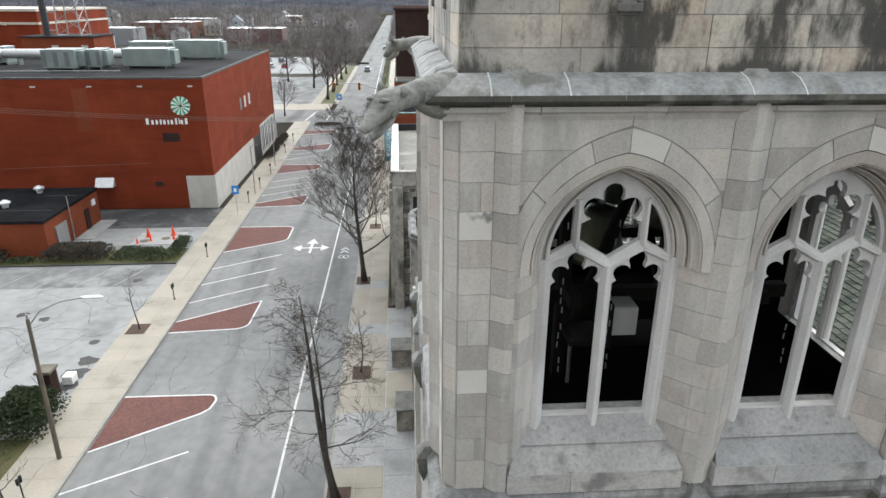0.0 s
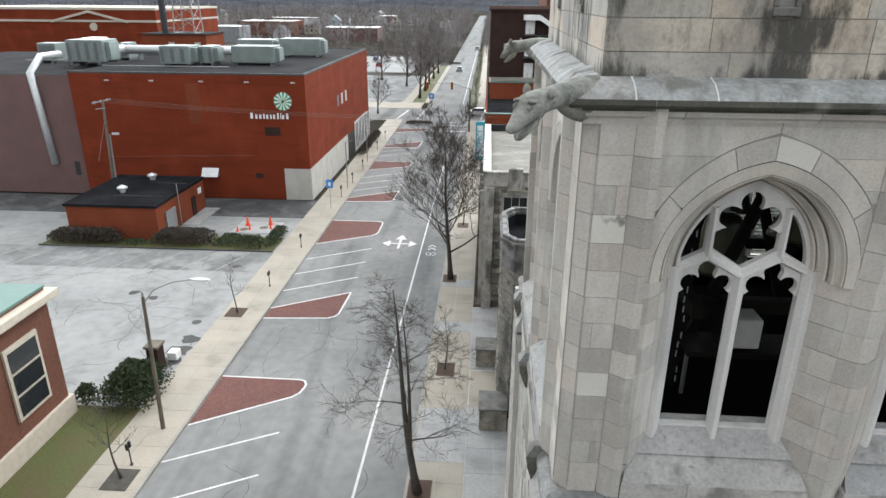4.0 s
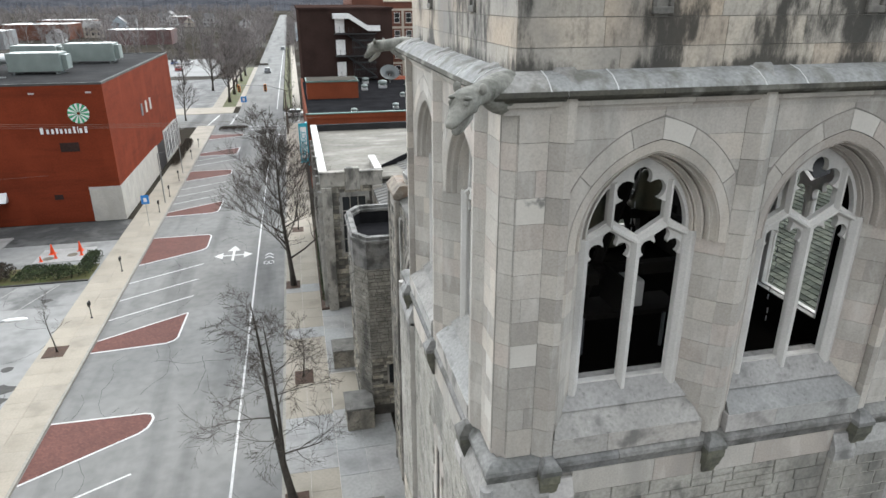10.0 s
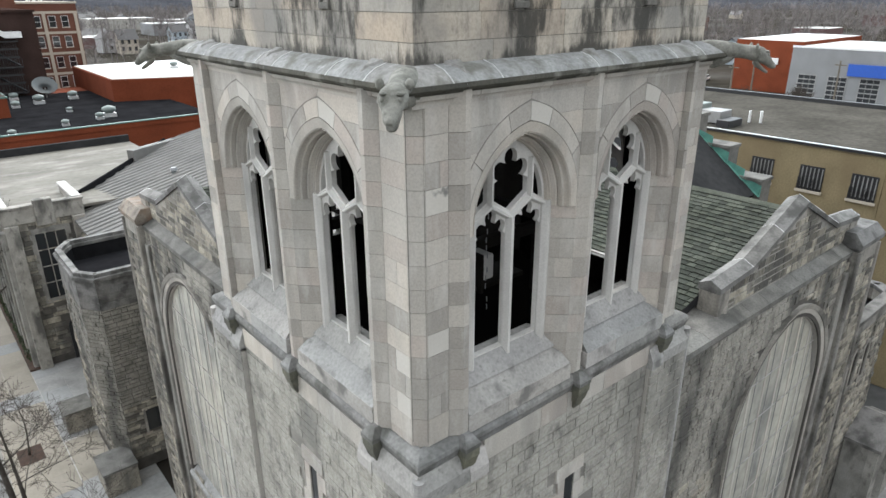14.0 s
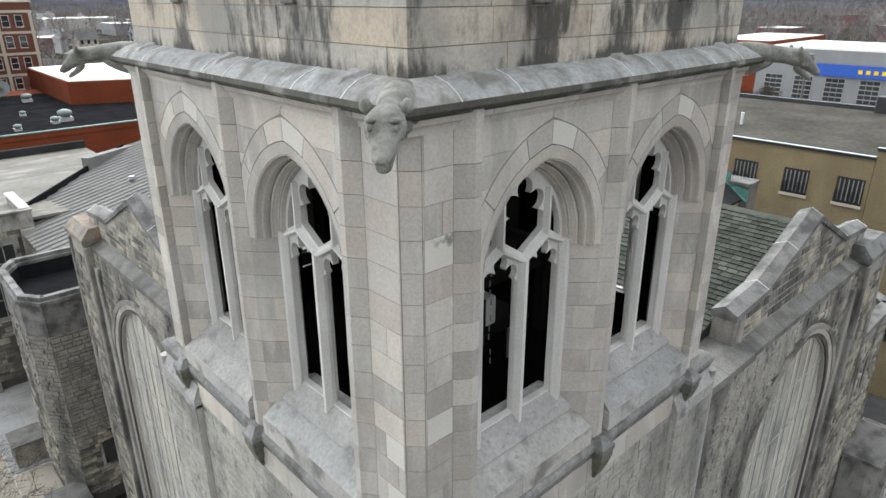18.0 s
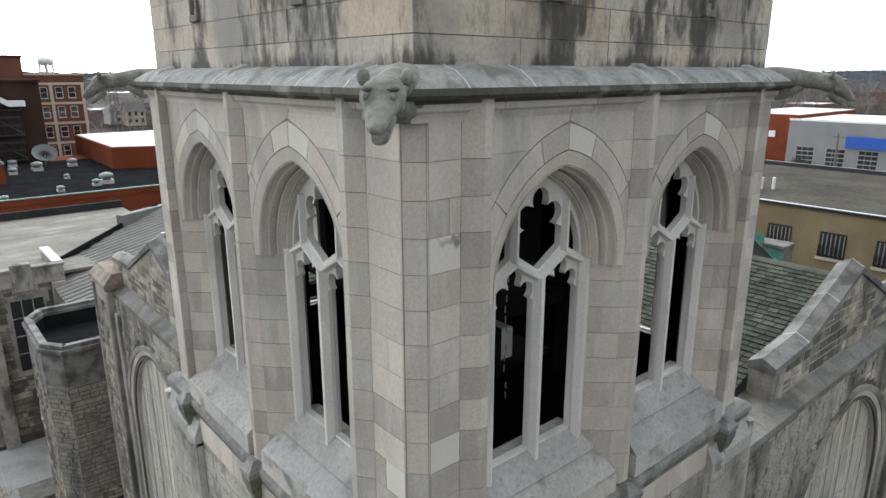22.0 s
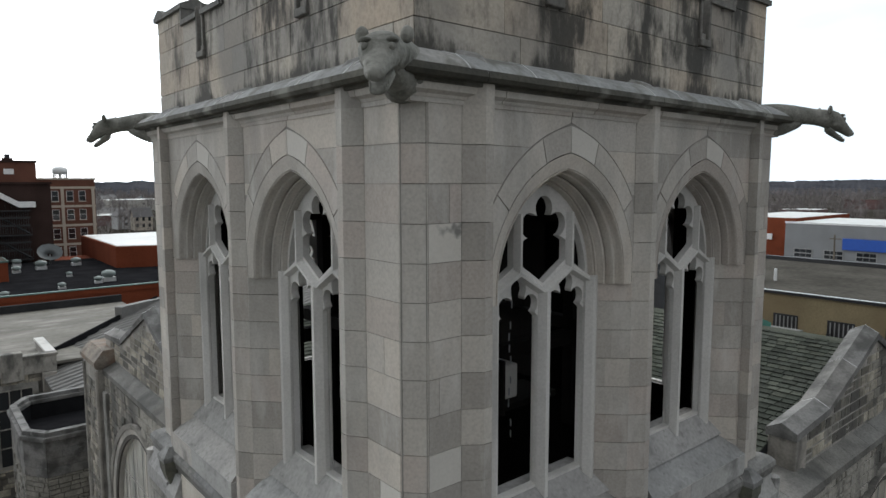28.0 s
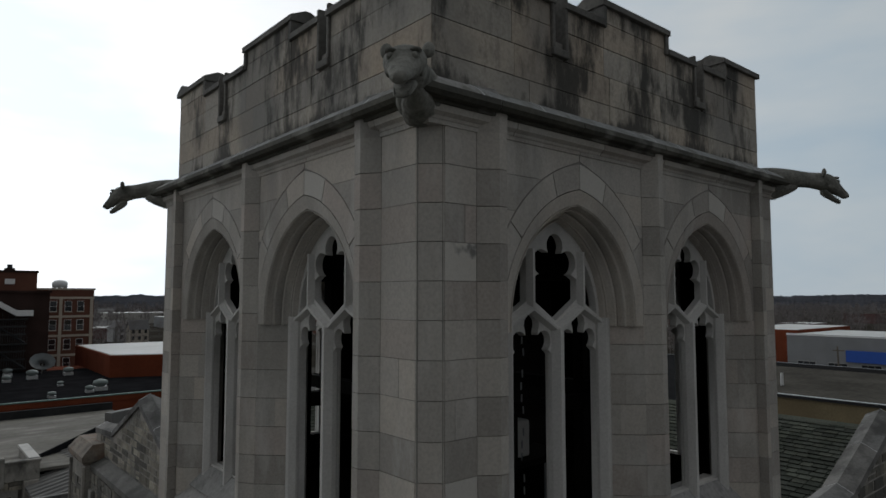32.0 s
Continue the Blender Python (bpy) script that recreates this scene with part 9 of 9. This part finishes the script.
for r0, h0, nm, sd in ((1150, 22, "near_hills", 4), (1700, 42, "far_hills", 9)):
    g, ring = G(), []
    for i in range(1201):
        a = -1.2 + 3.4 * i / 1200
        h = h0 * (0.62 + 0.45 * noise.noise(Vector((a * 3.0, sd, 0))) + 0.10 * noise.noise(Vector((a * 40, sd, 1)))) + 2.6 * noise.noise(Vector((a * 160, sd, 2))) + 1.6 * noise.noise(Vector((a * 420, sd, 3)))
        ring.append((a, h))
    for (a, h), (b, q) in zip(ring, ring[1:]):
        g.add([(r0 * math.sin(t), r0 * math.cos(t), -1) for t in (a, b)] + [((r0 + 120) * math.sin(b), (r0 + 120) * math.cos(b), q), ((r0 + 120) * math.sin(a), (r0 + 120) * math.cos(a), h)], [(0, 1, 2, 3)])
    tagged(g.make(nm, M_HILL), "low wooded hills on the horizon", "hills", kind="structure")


def town_house(x, y, w, d, h, wall, roof, turn, label):
    t = thing("town_house", (x, y, 0), label, "house", "houses in the town")
    m = Matrix.Translation((x, y, 0)) @ Matrix.Rotation(turn, 4, "Z")
    G(m).box(-w / 2, w / 2, -d / 2, d / 2, -0.2, h).make("wall", wall, t)
    g = G(m)
    e = 0.4
    g.loft([[(u, -d / 2 - e, h - 0.2), (u, 0, h + d * 0.42), (u, d / 2 + e, h - 0.2), (u, 0, h + d * 0.42 - 0.35)] for u in (-w / 2 - e, w / 2 + e)])
    g.make("roof", roof, t, fix=True)
    for sx in (-1, 1):
        g = G(m)
        g.add([(sx * (w / 2 - 0.01), yy, zz) for yy, zz in ((-d / 2, h), (d / 2, h), (0, h + d * 0.40))], [(0, 1, 2)])
        g.make("gable", wall, t)
    for i in range(3):
        for z in (1.2, 3.9) if h > 5 else (1.2,):
            u = -w / 2 + w * (i + 0.5) / 3
            G(m).box(u - 0.5, u + 0.5, -d / 2 - 0.04, -d / 2 + 0.01, z, z + 1.5).make("window", M_GLASS, t)
    for z in (1.2, 3.9):
        G(m).box(-w / 2 - 0.04, -w / 2 + 0.01, -0.6, 0.6, z, z + 1.5).make("window", M_GLASS, t)


H_WHITE, H_CREAM, H_BLUE, H_ROOF, H_ROOF2 = plain("white_clapboard", (0.42, 0.42, 0.42), 0.7), M_APTTRIM, plain("pale_blue_siding", (0.40, 0.47, 0.52), 0.7), plain("dark_house_roof", (0.09, 0.085, 0.085), 0.8), plain("grey_house_roof", (0.22, 0.215, 0.21), 0.8)
count = 0
while count < 130:
    a, d = rg.uniform(-0.65, 1.65), 190 + 560 * rg.random()
    x, y = d * math.sin(a), d * math.cos(a)
    if not free(x, y) or -20 < x < 4:
        continue
    town_house(x, y, rg.uniform(7, 12), rg.uniform(6.5, 9), rg.choice((3.2, 5.6, 6.0)), rg.choice((H_WHITE, H_WHITE, H_CREAM, H_BLUE)), rg.choice((H_ROOF, H_ROOF2)), rg.choice((0, 1.57)) + rg.uniform(-0.1, 0.1),
               rg.choice(("small white clapboard house", "pale gabled town house with a dark roof", "two-storey gabled town house")))
    count += 1
count = 0
while count < 34:
    a, d = rg.uniform(-0.65, 1.6), 300 + 380 * rg.random()
    x, y = d * math.sin(a), d * math.cos(a)
    if not free(x, y) or -35 < x < 15:
        continue
    w, dd, h = rg.uniform(20, 50), rg.uniform(14, 30), rg.uniform(4, 8)
    t = thing("low_building", (x, y, 0), "low flat-roofed commercial building in the town", "building", "low buildings in the town")
    G().box(x - w / 2, x + w / 2, y - dd / 2, y + dd / 2, -0.2, h).make("wall", rg.choice((M_MAUVE, M_WHITEPANEL, M_GREYWALL, M_APT)), t)
    G().box(x - w / 2 + 0.3, x + w / 2 - 0.3, y - dd / 2 + 0.3, y + dd / 2 - 0.3, h, h + 0.1).make("roof", rg.choice((M_ROOFWHITE, M_ROOFWHITE, M_ROOFGREY)), t)
    count += 1
verge_w = G().box(-17.0, -14.3, 144, 228, -0.15, -0.06).make("far_verge", M_GRASS)
tagged(verge_w, "strip of winter grass along the far street", "verge", kind="structure")
verge_e = G().box(-4.4, -2.6, 140, 320, -0.15, -0.06).make("far_verge", M_GRASS)
tagged(verge_e, "strip of winter grass along the far street", "verge", kind="structure")
for x0, x1, y0, y1 in ((-19.0, -17.02, 144, 230), (-14.28, -13.22, 144, 228), (-2.58, -0.9, 137, 330), (-34, -14.3, 136.02, 143.98), (-2.58, 10, 136.02, 136.98)):
    wk = G().box(x0, x1, y0, y1, -0.15, -0.055).make("far_pavement", M_WALK)
    tagged(wk, "pale concrete pavement beyond the crossing", "pavement", kind="structure")
near_lot = G().box(-75, -19.02, 144, 196, -0.16, -0.09).make("dark_lot", M_LOTSTRIP)
tagged(near_lot, "grey empty car park beyond the crossing", "parking lot", kind="structure")
signal = thing("traffic_signal", (-3.5, 111.4, 0), "brown pole with a mast arm carrying yellow traffic signal heads", "traffic signal")
G().tube([(-3.5, 111.4, 0), (-3.45, 111.4, 7.3)], [0.16, 0.11], 8).make("pole", M_POLE, signal)
G().tube([(-3.45, 111.4, 7.2), (-6.2, 111.4, 8.0), (-10.9, 111.4, 8.2)], [0.08, 0.06, 0.04], 6).make("mast_arm", M_GREYPOLE, signal)
for x in (-6.5, -10.6):
    head = G().box(x - 0.22, x + 0.22, 111.15, 111.5, 7.1, 8.3).make("signal_head", M_SIGNAL, signal, "yellow signal head", bevel=0.04)
    for z in (7.3, 7.7, 8.1):
        G().tube([(x, 111.16, z), (x, 110.95, z)], 0.15, 10).make("visor", M_BLACK, head)
far_lot = G().box(-110, -24, 205, 262, -0.16, -0.10).make("far_lot", M_LOT)
tagged(far_lot, "pale car park beyond the crossing", "parking lot", kind="structure")
wt = thing("water_tower", (150, 900, 0), "pale water tower on tall legs far off", "water tower")
for i in range(8):
    a = math.pi * i / 4
    G().tube([(150 + 8.2 * math.cos(a), 900 + 8.2 * math.sin(a), 0), (150 + 7.2 * math.cos(a), 900 + 7.2 * math.sin(a), 32)], 0.6, 6).make("leg", M_WHITE, wt)
G().tube([(150, 900, 0), (150, 900, 31)], 1.3, 8).make("riser", M_WHITE, wt)
G().tube([(150, 900, z) for z in (30, 31.5, 36, 38.5, 39.6)], [4.5, 8.2, 8.4, 6.5, 1.0], 18).make("tank", M_WHITE, wt, smooth=True)
cols = [plain("car_white", (0.7, 0.7, 0.7), 0.3), plain("car_grey", (0.2, 0.21, 0.22), 0.3), plain("car_red", (0.3, 0.03, 0.03), 0.3), plain("car_dark", (0.03, 0.03, 0.04), 0.3), plain("car_blue", (0.05, 0.08, 0.2), 0.3)]


def car(x, y, turn, mat, label, truck=False):
    t = thing("parked_car", (0, 0, 0), label, "car", "parked cars")
    body = [(-2.2, 0.35), (2.2, 0.35), (2.25, 0.75), (1.3, 0.95), (-2.15, 0.98)]
    g = G()
    g.loft([[(u, v, z) for u, z in body] for v in (-0.88, 0.88)])
    g.make("body", mat, t, bevel=0.06)
    g = G()
    g.loft([[(-1.7 * k + 0.0, -0.78 * k2, z), (0.9 * k, -0.78 * k2, z), (0.9 * k, 0.78 * k2, z), (-1.7 * k, 0.78 * k2, z)] for k, k2, z in ((1.0, 1.0, 0.95), (0.72, 0.84, 1.46))])
    g.make("cabin", M_GLASS, t, "dark glazed cabin", fix=True)
    G().box(-1.2, 0.55, -0.64, 0.64, 1.46, 1.5).make("roof", mat, t)
    for u in (-1.35, 1.4):
        for v in (-0.86, 0.74):
            G().tube([(u, v, 0.33), (u, v + 0.12, 0.33)], 0.33, 12).make("wheel", M_BLACK, t)
    t.matrix_basis = Matrix.Translation((x, y, -0.1)) @ Matrix.Rotation(turn, 4, "Z")


for i in range(26):
    car(-92 + 4.6 * (i % 13), 222 + 22 * (i // 13), 1.57, cols[i % 5], "small parked car in the car park beyond the crossing")
for x, y, tn in ((-1.9, 128.5, 0.0), (-5.6, 300, 1.57), (-9.5, 210, 1.57)):
    car(x, y, tn, cols[1 if x < -3 else 0], "car on the far street")
for x, y, tn, c, lb in ((148.5, 84.0, 0.3, 1, "dark grey pickup parked on the yard"), (161.0, 93.0, 0.3, 0, "white car parked on the yard"), (165.5, 92.0, 0.3, 0, "white car parked on the yard")):
    car(x, y, tn, cols[c], lb)
